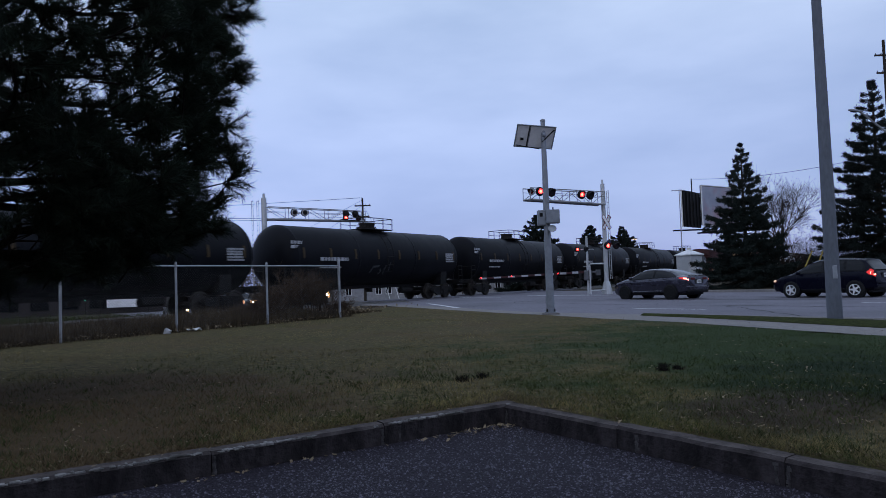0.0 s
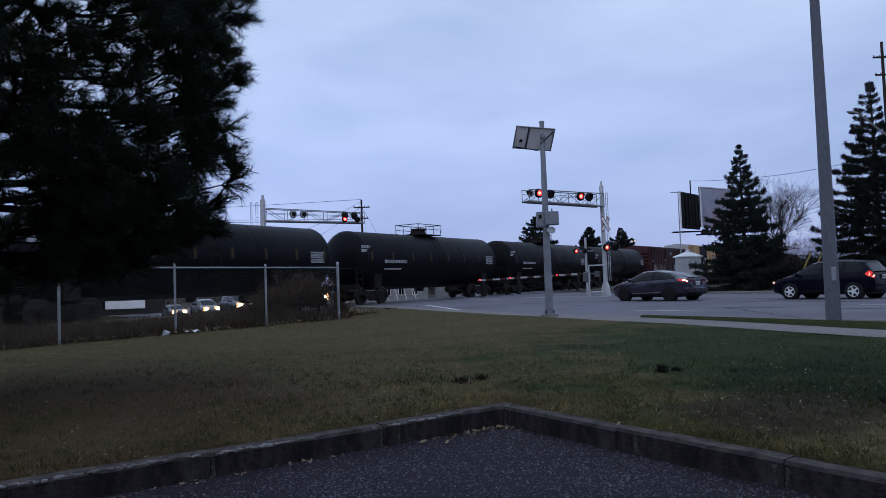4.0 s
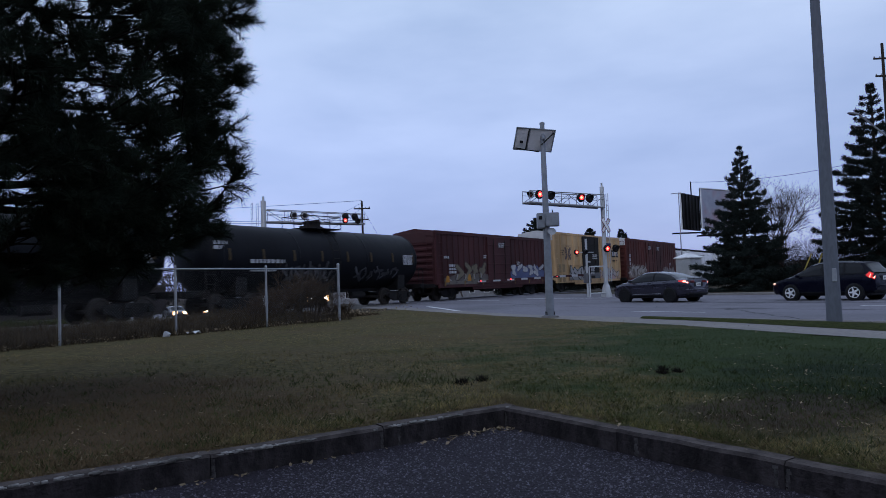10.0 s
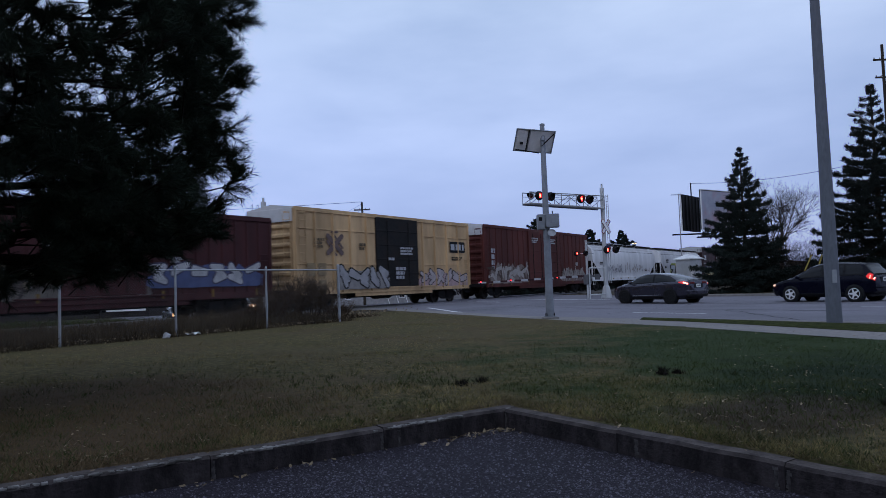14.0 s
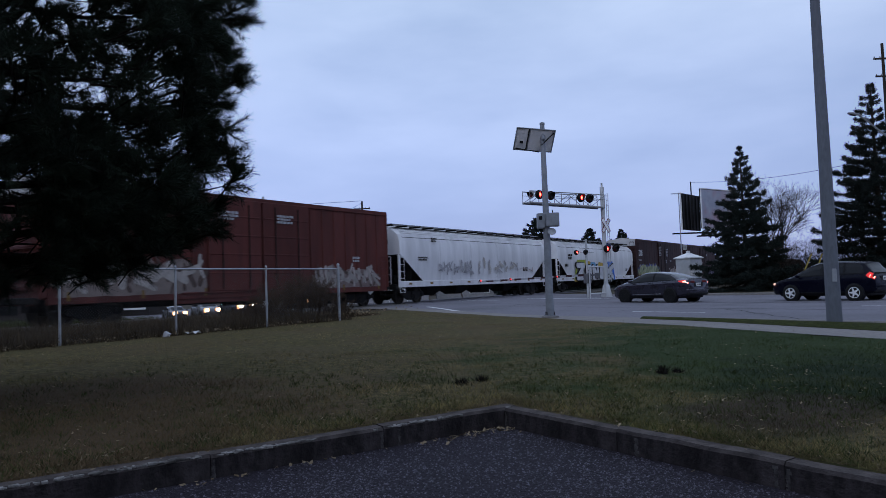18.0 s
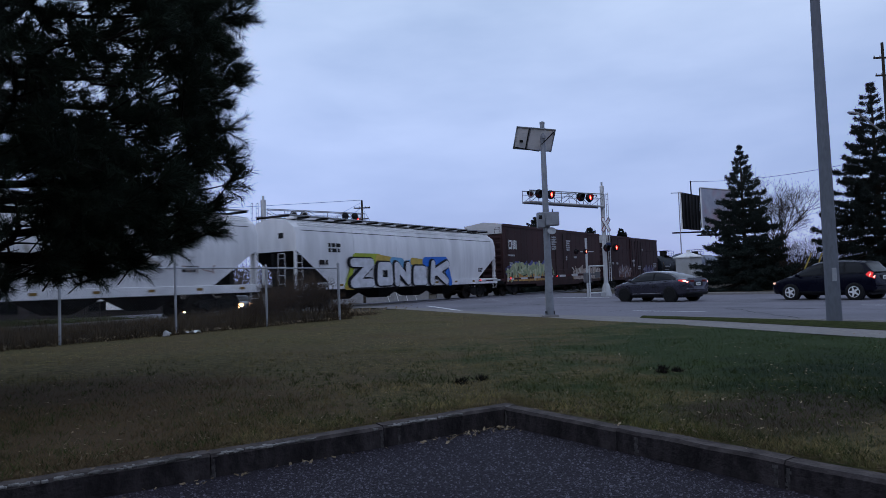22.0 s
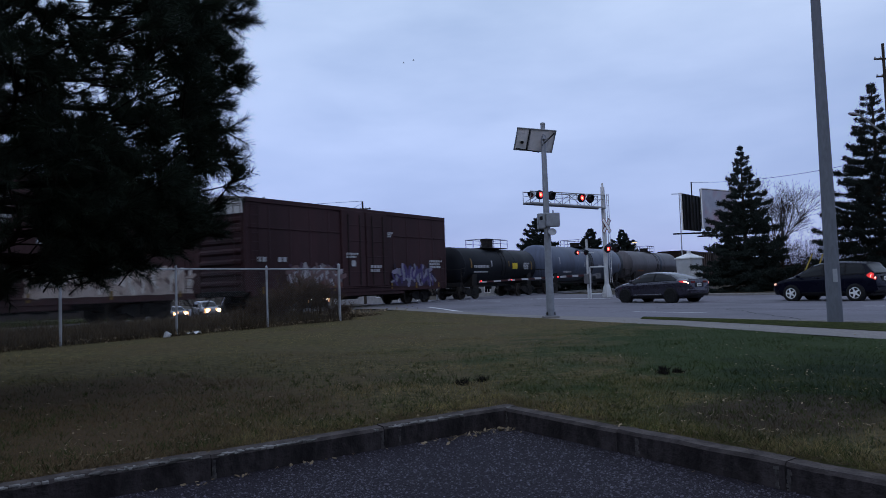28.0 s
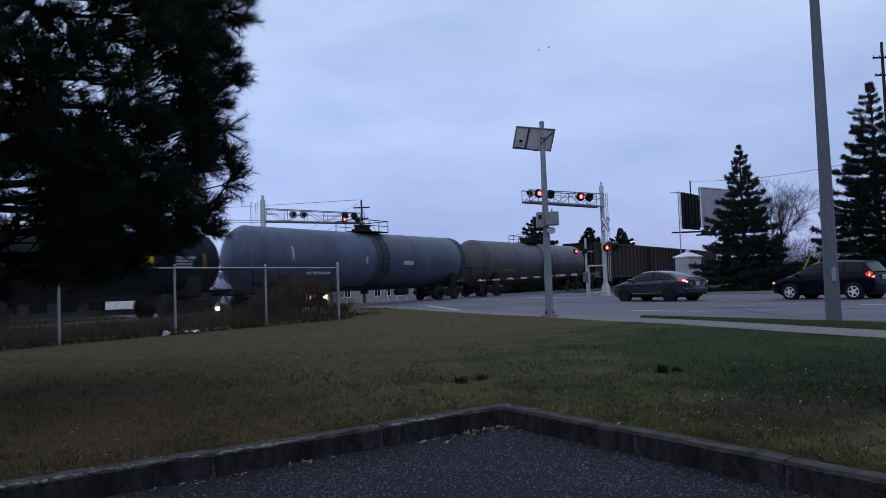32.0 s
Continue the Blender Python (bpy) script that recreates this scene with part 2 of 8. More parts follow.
M_DARK = surface("underframe_black", (0.007, 0.007, 0.008), (0.018, 0.017, 0.017), 7, 0.8, c3=(0.03, 0.02, 0.015), scale3=1.5, spec=0.2)
M_WHEEL = surface("wheel_steel", (0.03, 0.026, 0.024), (0.07, 0.06, 0.052), 8, 0.6, 0.5)
M_RUBBER = surface("tyre_rubber", (0.008, 0.008, 0.008), (0.016, 0.016, 0.016), 20, 0.85, spec=0.15)
M_BLACK = surface("black_plastic", (0.008, 0.008, 0.009), (0.016, 0.016, 0.018), 12, 0.55, spec=0.1)
M_YELLOW = surface("yellow_reflector", (0.12, 0.07, 0.016), (0.22, 0.13, 0.026), 10, 0.5)
M_YELLOW_DULL = surface("grimy_reflector", (0.03, 0.02, 0.01), (0.07, 0.044, 0.016), 6, 0.6)
M_WHITE = surface("white_lettering", (0.3, 0.3, 0.31), (0.5, 0.5, 0.52), 6, 0.7, c3=(0.25, 0.24, 0.24), scale3=3)
M_WHITE_PAINT = surface("white_paint", (0.6, 0.6, 0.6), (0.78, 0.78, 0.78), 5, 0.6, c3=(0.45, 0.44, 0.42), scale3=1)
M_TAIL_LENS = glow("tail_lens", (1.0, 0.025, 0.02), 0.8)
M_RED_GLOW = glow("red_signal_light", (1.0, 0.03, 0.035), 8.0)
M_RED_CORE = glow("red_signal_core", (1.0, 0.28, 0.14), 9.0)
M_RED_LENS = surface("unlit_red_lens", (0.08, 0.008, 0.008), (0.12, 0.012, 0.012), 8, 0.2)
M_LENS_BACK = surface("signal_back", (0.28, 0.29, 0.31), (0.4, 0.41, 0.43), 6, 0.6)
M_TAIL = glow("tail_light", (1.0, 0.3, 0.24), 12.0)
M_HEAD = glow("head_light", (1.0, 0.66, 0.36), 120.0)
M_GREEN_GLOW = glow("green_signal", (0.1, 1.0, 0.55), 12.0)
M_ORANGE_GLOW = glow("sodium_lamp", (1.0, 0.62, 0.3), 8.0)
M_GLASS = glass("dark_glass", (0.006, 0.0065, 0.008))
M_BARK = surface("bark", (0.02, 0.016, 0.013), (0.06, 0.05, 0.04), 18, 0.95, bump=0.03, bump_scale=25, streak=3, spec=0.1)
M_NEEDLE = surface("pine_needles", (0.011, 0.018, 0.013), (0.028, 0.04, 0.025), 3, 0.7, vary=0.35, spec=0.12)
M_SPRUCE = surface("spruce_needles", (0.0095, 0.0145, 0.0125), (0.025, 0.033, 0.029), 2, 0.75, vary=0.4, spec=0.12)
M_TWIG = surface("bare_twigs", (0.06, 0.05, 0.045), (0.12, 0.1, 0.09), 6, 0.9, spec=0.1)
M_TWIG_DARK = surface("dark_bare_twigs", (0.026, 0.023, 0.024), (0.055, 0.048, 0.05), 6, 0.9, spec=0.1)
M_WEED = surface("dry_weeds", (0.045, 0.034, 0.022), (0.12, 0.088, 0.055), 3, 0.95, vary=0.5, spec=0.06)
M_BRUSH = surface("dark_brush", (0.018, 0.014, 0.011), (0.045, 0.036, 0.03), 3, 0.95, vary=0.4, spec=0.08)
M_GRASS = surface("grass_blades", (0.068, 0.065, 0.024), (0.205, 0.17, 0.07), 2.2, 0.9, c3=(0.31, 0.22, 0.122), scale3=0.45, grime=0.75, vary=0.75, spec=0.06)
M_GRASS_DARK = surface("dark_grass", (0.018, 0.026, 0.009), (0.054, 0.066, 0.022), 2.2, 0.9, vary=0.6, spec=0.06)
M_CHAFF = surface("pale_chaff", (0.08, 0.066, 0.042), (0.28, 0.23, 0.165), 3, 0.9, vary=0.6, spec=0.08)
M_PINE_BARK = surface("pine_bark", (0.008, 0.0065, 0.006), (0.022, 0.018, 0.015), 18, 0.95, bump=0.02, bump_scale=25, streak=3, spec=0.08)
M_POLE = surface("dull_galvanised_pole", (0.2, 0.212, 0.235), (0.29, 0.305, 0.335), 5, 0.55, 0.45, c3=(0.15, 0.158, 0.175), scale3=1.3, grime=0.6)
# truss base colour is darkened to give its silhouette against the sky
M_TRUSS = surface("silhouetted_truss", (0.2, 0.205, 0.215), (0.3, 0.305, 0.315), 5, 0.6, 0.3, c3=(0.13, 0.125, 0.12), scale3=1.2)
M_HEAD_HALO = glow("headlight_glare", (1.0, 0.46, 0.2), 3.2)
M_LEAF = surface("fallen_leaves", (0.11, 0.075, 0.045), (0.34, 0.27, 0.18), 3, 0.85, vary=0.6, spec=0.1)
M_BUSH = surface("brown_twigs", (0.034, 0.024, 0.017), (0.095, 0.066, 0.046), 5, 0.95, vary=0.4, spec=0.05)
M_STRAW = surface("straw_blades", (0.06, 0.044, 0.024), (0.17, 0.13, 0.08), 3, 0.9, vary=0.5, spec=0.08)


def wear_shade_patches(ma, tint, centre, r0, r1, share):
    """Tints a turf material round a place, fading from r0 to r1, in ragged patches."""
    n, l = ma.node_tree.nodes, ma.node_tree.links
    bs = n["Principled BSDF"]
    was = bs.inputs["Base Color"].links[0].from_socket
    co = n.new("ShaderNodeTexCoord")
    se = n.new("ShaderNodeVectorMath")
    se.operation = "DISTANCE"
    se.inputs[1].default_value = (*centre, 0)
    no = n.new("ShaderNodeTexNoise")
    no.inputs["Scale"].default_value, no.inputs["Detail"].default_value, no.inputs["Roughness"].default_value = 0.7, 6, 0.65
    l.new(co.outputs["Object"], se.inputs[0])
    l.new(co.outputs["Object"], no.inputs["Vector"])
    mr = n.new("ShaderNodeMapRange")
    mr.inputs["From Min"].default_value, mr.inputs["From Max"].default_value = r0, r1
    mr.inputs["To Min"].default_value, mr.inputs["To Max"].default_value = 0.3, -0.3
    l.new(se.outputs["Value"], mr.inputs["Value"])
    ad = n.new("ShaderNodeMath")
    l.new(no.outputs["Fac"], ad.inputs[0])
    l.new(mr.outputs["Result"], ad.inputs[1])
    m2 = n.new("ShaderNodeMapRange")
    m2.inputs["From Min"].default_value, m2.inputs["From Max"].default_value = 0.4, 0.62
    m2.inputs["To Max"].default_value = share
    l.new(ad.outputs["Value"], m2.inputs["Value"])
    mx = n.new("ShaderNodeMix")
    mx.data_type = "RGBA"
    mx.inputs["B"].default_value = (*tint, 1)
    l.new(m2.outputs["Result"], mx.inputs["Factor"])
    l.new(was, mx.inputs["A"])
    l.new(mx.outputs["Result"], bs.inputs["Base Color"])


for turf, k in ((M_LAWN, 0.7), (M_GRASS, 1.0)):
    wear_shade_patches(turf, (0.03 * k, 0.055 * k, 0.018 * k), (9.5, 11.0), 4.0, 12.5, 0.9)   # lush towards the road
    wear_shade_patches(turf, (0.016 * k, 0.027 * k, 0.0125 * k), (5.9, 7.4), 0.8, 4.6, 0.85)     # darker green along the kerb
    wear_shade_patches(turf, (0.06 * k, 0.042 * k, 0.032 * k), (2.9, 6.2), 0.1, 1.7, 0.8)        # bare earth and dead grass
    wear_shade_patches(turf, (0.1 * k, 0.066 * k, 0.04 * k), (-4.6, 6.8), 1.5, 6.0, 0.75)     # needle litter, with the pine's shade painted in


def pale_top(ma, tint, share):
    """Mixes a paler tint into the upward faces of a material, in ragged patches."""
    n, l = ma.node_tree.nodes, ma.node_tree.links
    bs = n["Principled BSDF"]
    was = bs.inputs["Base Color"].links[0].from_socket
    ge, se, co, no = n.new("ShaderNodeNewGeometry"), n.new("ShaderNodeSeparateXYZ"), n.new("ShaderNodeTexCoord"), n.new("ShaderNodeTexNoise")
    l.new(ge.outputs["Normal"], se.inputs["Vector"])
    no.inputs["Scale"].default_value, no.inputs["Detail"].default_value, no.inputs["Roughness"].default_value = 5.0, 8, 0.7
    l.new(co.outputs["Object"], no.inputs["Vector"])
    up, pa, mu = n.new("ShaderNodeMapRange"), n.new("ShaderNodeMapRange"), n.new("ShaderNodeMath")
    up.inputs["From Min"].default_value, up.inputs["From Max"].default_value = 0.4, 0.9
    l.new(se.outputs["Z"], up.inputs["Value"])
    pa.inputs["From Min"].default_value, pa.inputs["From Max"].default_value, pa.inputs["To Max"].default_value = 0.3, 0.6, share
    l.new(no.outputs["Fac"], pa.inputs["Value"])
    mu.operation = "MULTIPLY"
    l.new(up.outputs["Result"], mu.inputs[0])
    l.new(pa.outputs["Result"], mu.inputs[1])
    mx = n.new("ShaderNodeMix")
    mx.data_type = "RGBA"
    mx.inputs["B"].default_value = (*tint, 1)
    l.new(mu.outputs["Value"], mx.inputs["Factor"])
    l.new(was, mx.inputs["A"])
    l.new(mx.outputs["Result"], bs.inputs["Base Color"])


pale_top(M_KERB, (0.115, 0.098, 0.09), 0.8)

# ---- ground, lawn, lot, road ----
def sheet(us, vs, keep, dz, point=uv):
    """A sheet over a grid of two lists of steps, where keep(u, v) holds."""
    b = Build()
    nu, nv = len(us), len(vs)
    b.v = [tuple(point(u, v, dz)) for u in us for v in vs]
    for i in range(nu - 1):
        for j in range(nv - 1):
            if keep((us[i] + us[i + 1]) / 2, (vs[j] + vs[j + 1]) / 2):
                b.f.append((i * nv + j, (i + 1) * nv + j, (i + 1) * nv + j + 1, i * nv + j + 1))
    return b


def steps(*runs):
    """Runs of (from, to, step), joined."""
    out = []
    for a, z, st in runs:
        n = max(1, round((z - a) / st))
        out += [a + (z - a) * i / n for i in range(n)]
    return out + [runs[-1][1]]


KU, KV = 5.5, 4.37     # the corner of the lot's kerb


def ground_point(x, y, dz):
    p = U_DIR * x + V_DIR * y
    dip = 0.3 if x < KU + 0.12 and y < KV + 0.12 and x > -40 and y > -40 else 0
    return Vector((p.x, p.y, height(p.x, p.y) - 0.03 - dip))


gs = steps((-2500, -200, 500), (-200, -40, 40), (-40, KU + 0.1, 5), (KU + 0.1, KU + 0.14, 0.04), (KU + 0.14, 130, 3), (130, 400, 45), (400, 2500, 420))
gv = steps((-2500, -200, 500), (-200, -40, 20), (-40, KV + 0.1, 3), (KV + 0.1, KV + 0.14, 0.04), (KV + 0.14, 70, 3), (70, 200, 20), (200, 2500, 420))
solid("ground", sheet(gs, gv, lambda u, v: True, 0, ground_point), M_GROUND, "brown dry ground reaching the horizon", "ground", kind="structure")


def walk_near(u):
    """The lawn's edge along the sidewalk."""
    return 12.9 + 1.95 * smooth(4, 14, u) + 1.0 * smooth(13, 19, u)


def lawn_point(u, v, dz):
    p = uv(u, min(v, walk_near(u)), dz)
    if (abs(u - KU - 0.15) < 0.01 and v < KV + 0.2) or (abs(v - KV - 0.15) < 0.01 and u < KU + 0.2):
        p.z -= 0.04
    p.z += 0.012 + 0.02 * noise.noise(Vector((p.x * 0.5, p.y * 0.5, 0)))
    return p


def is_lawn(u, v):
    p = U_DIR * u + V_DIR * v
    return not (u < KU + 0.15 and v < KV + 0.15) and lat_of(p.x, p.y) > -18.6 and v < walk_near(u)


solid("lawn", sheet(steps((-30, KU + 0.15, 1.5), (KU + 0.15, 34, 0.6)), steps((-28, KV + 0.15, 0.6), (KV + 0.15, 16.0, 0.35)), is_lawn, 0.0, lawn_point), M_LAWN, "short lawn, green and brown late in autumn", "lawn", kind="structure")
solid("parking_lot", sheet(steps((-30, KU, 2)), steps((-30, KV, 2)), lambda u, v: True, -0.18), M_LOT, "coarse dark asphalt of a parking lot", "asphalt", kind="structure")
road_u = steps((-90, 10, 5), (10, 60, 1.2), (60, 130, 5))
solid("road", sheet(road_u, steps((16.9, 37, 2.0)), lambda u, v: True, 0.004), M_ROAD, "grey worn asphalt road with several lanes", "road", kind="structure")


def walk_point(u, v, dz):
    a, z = walk_near(u), 16.95
    far = a + 1.45 if u < 14.2 else z
    far = min(z, a + 1.45 + max(0, (u - 13.6) / 1.0) * 3)
    return uv(u, a + (far - a) * v, dz)


solid("sidewalk", sheet(steps((-60, 0, 6), (0, 34, 0.5)), [0, 0.25, 0.5, 0.75, 1], lambda u, v: True, 0.012, walk_point), M_WALK, "pale concrete sidewalk along the road", "sidewalk", kind="structure")


def verge_point(u, v, dz):
    a = min(16.75, walk_near(u) + 1.45)
    return uv(u, a + (16.75 - a) * v, dz + 0.06 * math.sin(math.pi * v))


solid("verge", sheet(steps((-60, 0, 6), (0, 14.2, 0.5)), [0, 0.2, 0.4, 0.6, 0.8, 1], lambda u, v: True, 0.02, verge_point), surface("verge_turf", (0.014, 0.019, 0.006), (0.05, 0.056, 0.018), 9, 0.95, bump=0.03, bump_scale=25, spec=0.03), "narrow grass verge between sidewalk and road", "verge", kind="structure")

# ---- track ----
def strip(lat0, lat1, s0, s1, n, dz):
    b = Build()
    for i in range(n + 1):
        s = s0 + (s1 - s0) * i / n
        for k in (0, 0.15, 0.85, 1):
            p = lie(s, lat0 + (lat1 - lat0) * k)
            b.v.append((p.x, p.y, p.z + (dz if k in (0.15, 0.85) else -0.08)))
    for i in range(n):
        for k in range(3):
            b.f.append((i * 4 + k, i * 4 + k + 1, i * 4 + k + 5, i * 4 + k + 4))
    return b


track = thing("railway_track", pose(0, 0, 0), "railway track on ballast with rusty rails", "track", kind="structure")
part("ballast", strip(-27.4, -21.8, -40, 32, 20, 0.03), M_BALLAST, track, "grey ballast bed")
part("ballast", strip(-27.4, -21.8, 56, 260, 30, 0.03), M_BALLAST, track, "grey ballast bed")
for side in (-0.7525, 0.7525):
    b = Build()
    m = Matrix.Translation(on_track(110, TRACK_LAT + side, 0)) @ pose(0, 0, 0, 0, 0, TRACK_ANGLE)
    b.box((0, 0, RAIL_Z - 0.02), (300, 0.07, 0.04), 0, m)
    b.box((0, 0, RAIL_Z - 0.1), (300, 0.02, 0.12), 0, m)
    b.box((0, 0, RAIL_Z - 0.165), (300, 0.14, 0.02), 0, m)
    part("rail", b, M_RAIL, track)
b = Build()
b.box((0, 0, 0), (0.22, 2.6, 0.16), 0.01)
tie_mesh = b.mesh("tie", M_TIE)
for i in range(110):
    s = -12 + i * 0.6
    if not 33 < s < 55:
        part("tie", tie_mesh, None, track, at=Matrix.Translation(on_track(s, TRACK_LAT, RAIL_Z - 0.255)) @ pose(0, 0, 0, 0, 0, TRACK_ANGLE))
for lat, w in ((TRACK_LAT, 1.3), (TRACK_LAT - 1.35, 0.9), (TRACK_LAT + 1.35, 0.9)):
    b = Build()
    b.box((0, 0, 0), (23, w, 0.06), 0.01, Matrix.Translation(on_track(44.5, lat, RAIL_Z - 0.02)) @ pose(0, 0, 0, 0, 0, TRACK_ANGLE))
    part("crossing_panel", b, M_ROAD, track, "asphalt crossing panel between the rails")

# ---- train ----
def wheelset_mesh():
    b = Build()
    m = pose(0, 0, 0, 90)
    for y in (-0.72, 0.72):
        k = 1 if y > 0 else -1
        pr = [(0.05, -0.07), (0.14, -0.07), (0.16, -0.02), (0.36, -0.02), (0.39, -0.065), (0.46, -0.065), (0.46, 0.045), (0.49, 0.05), (0.49, 0.075), (0.36, 0.07), (0.33, 0.03), (0.05, 0.05)]
        b.lathe(pr, 22, Matrix.Translation((0, y, 0)) @ Matrix.Diagonal((1, k, 1, 1)) @ m)
        for a in range(4):
            b.box((0.24 * math.cos(a * 1.57), y - 0.0 + k * 0.03, 0.24 * math.sin(a * 1.57)), (0.06, 0.03, 0.06))
    b.tube((0, -0.98, 0), (0, 0.98, 0), 0.08, seg=10)
    return b.mesh("wheelset", M_WHEEL, 35)


def side_frame_mesh():
    b = Build()
    b.prism([(-1.15, 0.52), (-0.95, 0.66), (-0.45, 0.7), (0.45, 0.7), (0.95, 0.66), (1.15, 0.52), (1.0, 0.36), (0.78, 0.38), (0.42, 0.2), (-0.42, 0.2), (-0.78, 0.38), (-1.0, 0.36)], -0.07, 0.07)
    for x in (-0.14, 0.0, 0.14):
        b.tube((x, -0.08, 0.28), (x, -0.08, 0.6), 0.055, seg=8)
    for x in (-0.9, 0.9):
        b.tube((x, -0.14, 0.48), (x, 0.1, 0.48), 0.13, seg=10)
    return b.mesh("side_frame", M_DARK, 35)


WHEELSET, SIDE_FRAME = wheelset_mesh(), side_frame_mesh()
b = Build()
b.box((0, 0, 0.62), (0.35, 2.3, 0.22), 0.03)
BOLSTER = b.mesh("bolster", M_DARK)
b = Build()
b.box((0, 0, 0.9), (0.9, 0.16, 0.2), 0.03).box((0.42, 0, 0.9), (0.22, 0.3, 0.28), 0.06)
b.tube((0.2, -0.2, 0.8), (0.5, -0.25, 0.35), 0.035, seg=6)
COUPLER = b.mesh("coupler", M_DARK)
TRAIN, WHEELS = [], []


def car_base(name, s, length, label, category, bogie=None):
    """A rail car's empty with its bogies, couplers and sill. s: of its middle, at the start."""
    car = thing(name, pose(0, 0, 0), label, category, "cars of the freight train")
    TRAIN.append((car, s))
    bx = bogie or length / 2 - 2.05
    for k in (-1, 1):
        part("bolster", BOLSTER, None, car, at=pose(k * bx, 0, 0))
        part("coupler", COUPLER, None, car, at=pose(k * (length / 2 + 0.2), 0, 0, 0, 0, 0 if k > 0 else 180))
        for y in (-1.0, 1.0):
            part("side_frame", SIDE_FRAME, None, car, at=pose(k * bx, y, 0, 0, 0, 0 if y < 0 else 180))
        for w in (-0.88, 0.88):
            ob = part("wheelset", WHEELSET, None, car, at=pose(k * bx + w, 0, 0.46))
            WHEELS.append((ob, k * bx + w))
    return car


RUNGS = {}


def ladder(car, x, y, z0, z1, width=0.42, along="x", material=None):
    """Two stiles and rungs, on a side (along x) or an end (along y)."""
    material = material or M_DARK
    dx, dy = (width / 2, 0) if along == "x" else (0, width / 2)
    n = int((z1 - z0) / 0.38)
    b = Build().pipe([(x - dx, y - dy, z0), (x - dx, y - dy, z1 - 0.03), (x - dx * 0.85, y - dy * 0.85, z1), (x + dx * 0.85, y + dy * 0.85, z1), (x + dx, y + dy, z1 - 0.03), (x + dx, y + dy, z0)], 0.018, 6)
    ob = part("ladder", b, material, car)
    key = (width, along, material.name)
    if key not in RUNGS:
        RUNGS[key] = Build().tube((-dx, -dy, 0), (dx, dy, 0), 0.014, seg=5).mesh("rung", material)
    for i in range(n + 1):
        part("rung", RUNGS[key], None, ob, at=pose(x, y, z0 + 0.05 + i * 0.38))
    return ob


def bars(car, x, z, w, h, rows, y, material, name="lettering", gap=0.45, cells=0):
    """Writing too small to read, as rows of bars."""
    rnd = random.Random(int(x * 100 + z * 1000))
    b = Build()
    rh = h / rows
    for r in range(rows):
        zz = z + h / 2 - rh * (r + 0.5)
        left, right = x - w / 2, x + w / 2 - rnd.random() * 0.25 * w * (r > 0)
        p = left
        while p < right - 0.02:
            q = min(right, p + (rnd.uniform(0.5, 1.4) * rh if not cells else w / cells * 0.8))
            b.box(((p + q) / 2, y, zz), (q - p, 0.006, rh * (1 - gap * 0.6)))
            p = q + rh * 0.3 if not cells else p + w / cells
    return part(name, b, material, car)


PAINTS = {}


def paint(rgb):
    if rgb not in PAINTS:
        PAINTS[rgb] = surface("spray_paint", tuple(c * 0.8 for c in rgb), rgb, 3, 0.6, c3=tuple(c * 0.55 for c in rgb), scale3=2.5, grime=0.6)
    return PAINTS[rgb]


def stroke(b, p, q, w, y):
    """A flat round-ended stroke from p to q, in x and z."""
    d = Vector((q[0] - p[0], q[1] - p[1]))
    a = math.atan2(d.y, d.x)
    vs = []
    for c, base in ((q, a - math.pi / 2), (p, a + math.pi / 2)):
        for i in range(6):
            t = base + math.pi * i / 5
            vs.append((c[0] + w * math.cos(t), y, c[1] + w * math.sin(t)))
    n = len(vs)
    b.add(vs + [(x, y + 0.003, z) for x, _, z in vs], [tuple(range(n)), tuple(range(n, 2 * n))[::-1]] + [(i, (i + 1) % n, n + (i + 1) % n, n + i) for i in range(n)])


def bent(b, bend):
    """Lays flat paint on a barrel of (axis, radius)."""
    if bend:
        b.v = [(x, y + 1.5 - math.sqrt(max(0.02, bend[1] ** 2 - (z - bend[0]) ** 2)), z) for x, y, z in b.v]
    return b


def jagged(x0, x1, z0, z1, rough, step, y, rnd, foot=0.03):
    """A paint field with a ragged top edge."""
    b = Build()
    n = max(3, int((x1 - x0) / step))
    for i in range(n + 1):
        x = x0 + (x1 - x0) * i / n
        ends = min(1.0, 0.55 + 2.5 * min(i, n - i) / n)
        top = z0 + (z1 - z0) * ends * (1 - rough * rnd.random())
        for k in range(5):
            b.v.append((x + rnd.uniform(-0.2, 0.2) * step, y, z0 + rnd.uniform(0, foot) + (top - z0) * k / 4))
    b.f = [(i * 5 + k, (i + 1) * 5 + k, (i + 1) * 5 + k + 1, i * 5 + k + 1) for i in range(n) for k in range(4)]
    return b


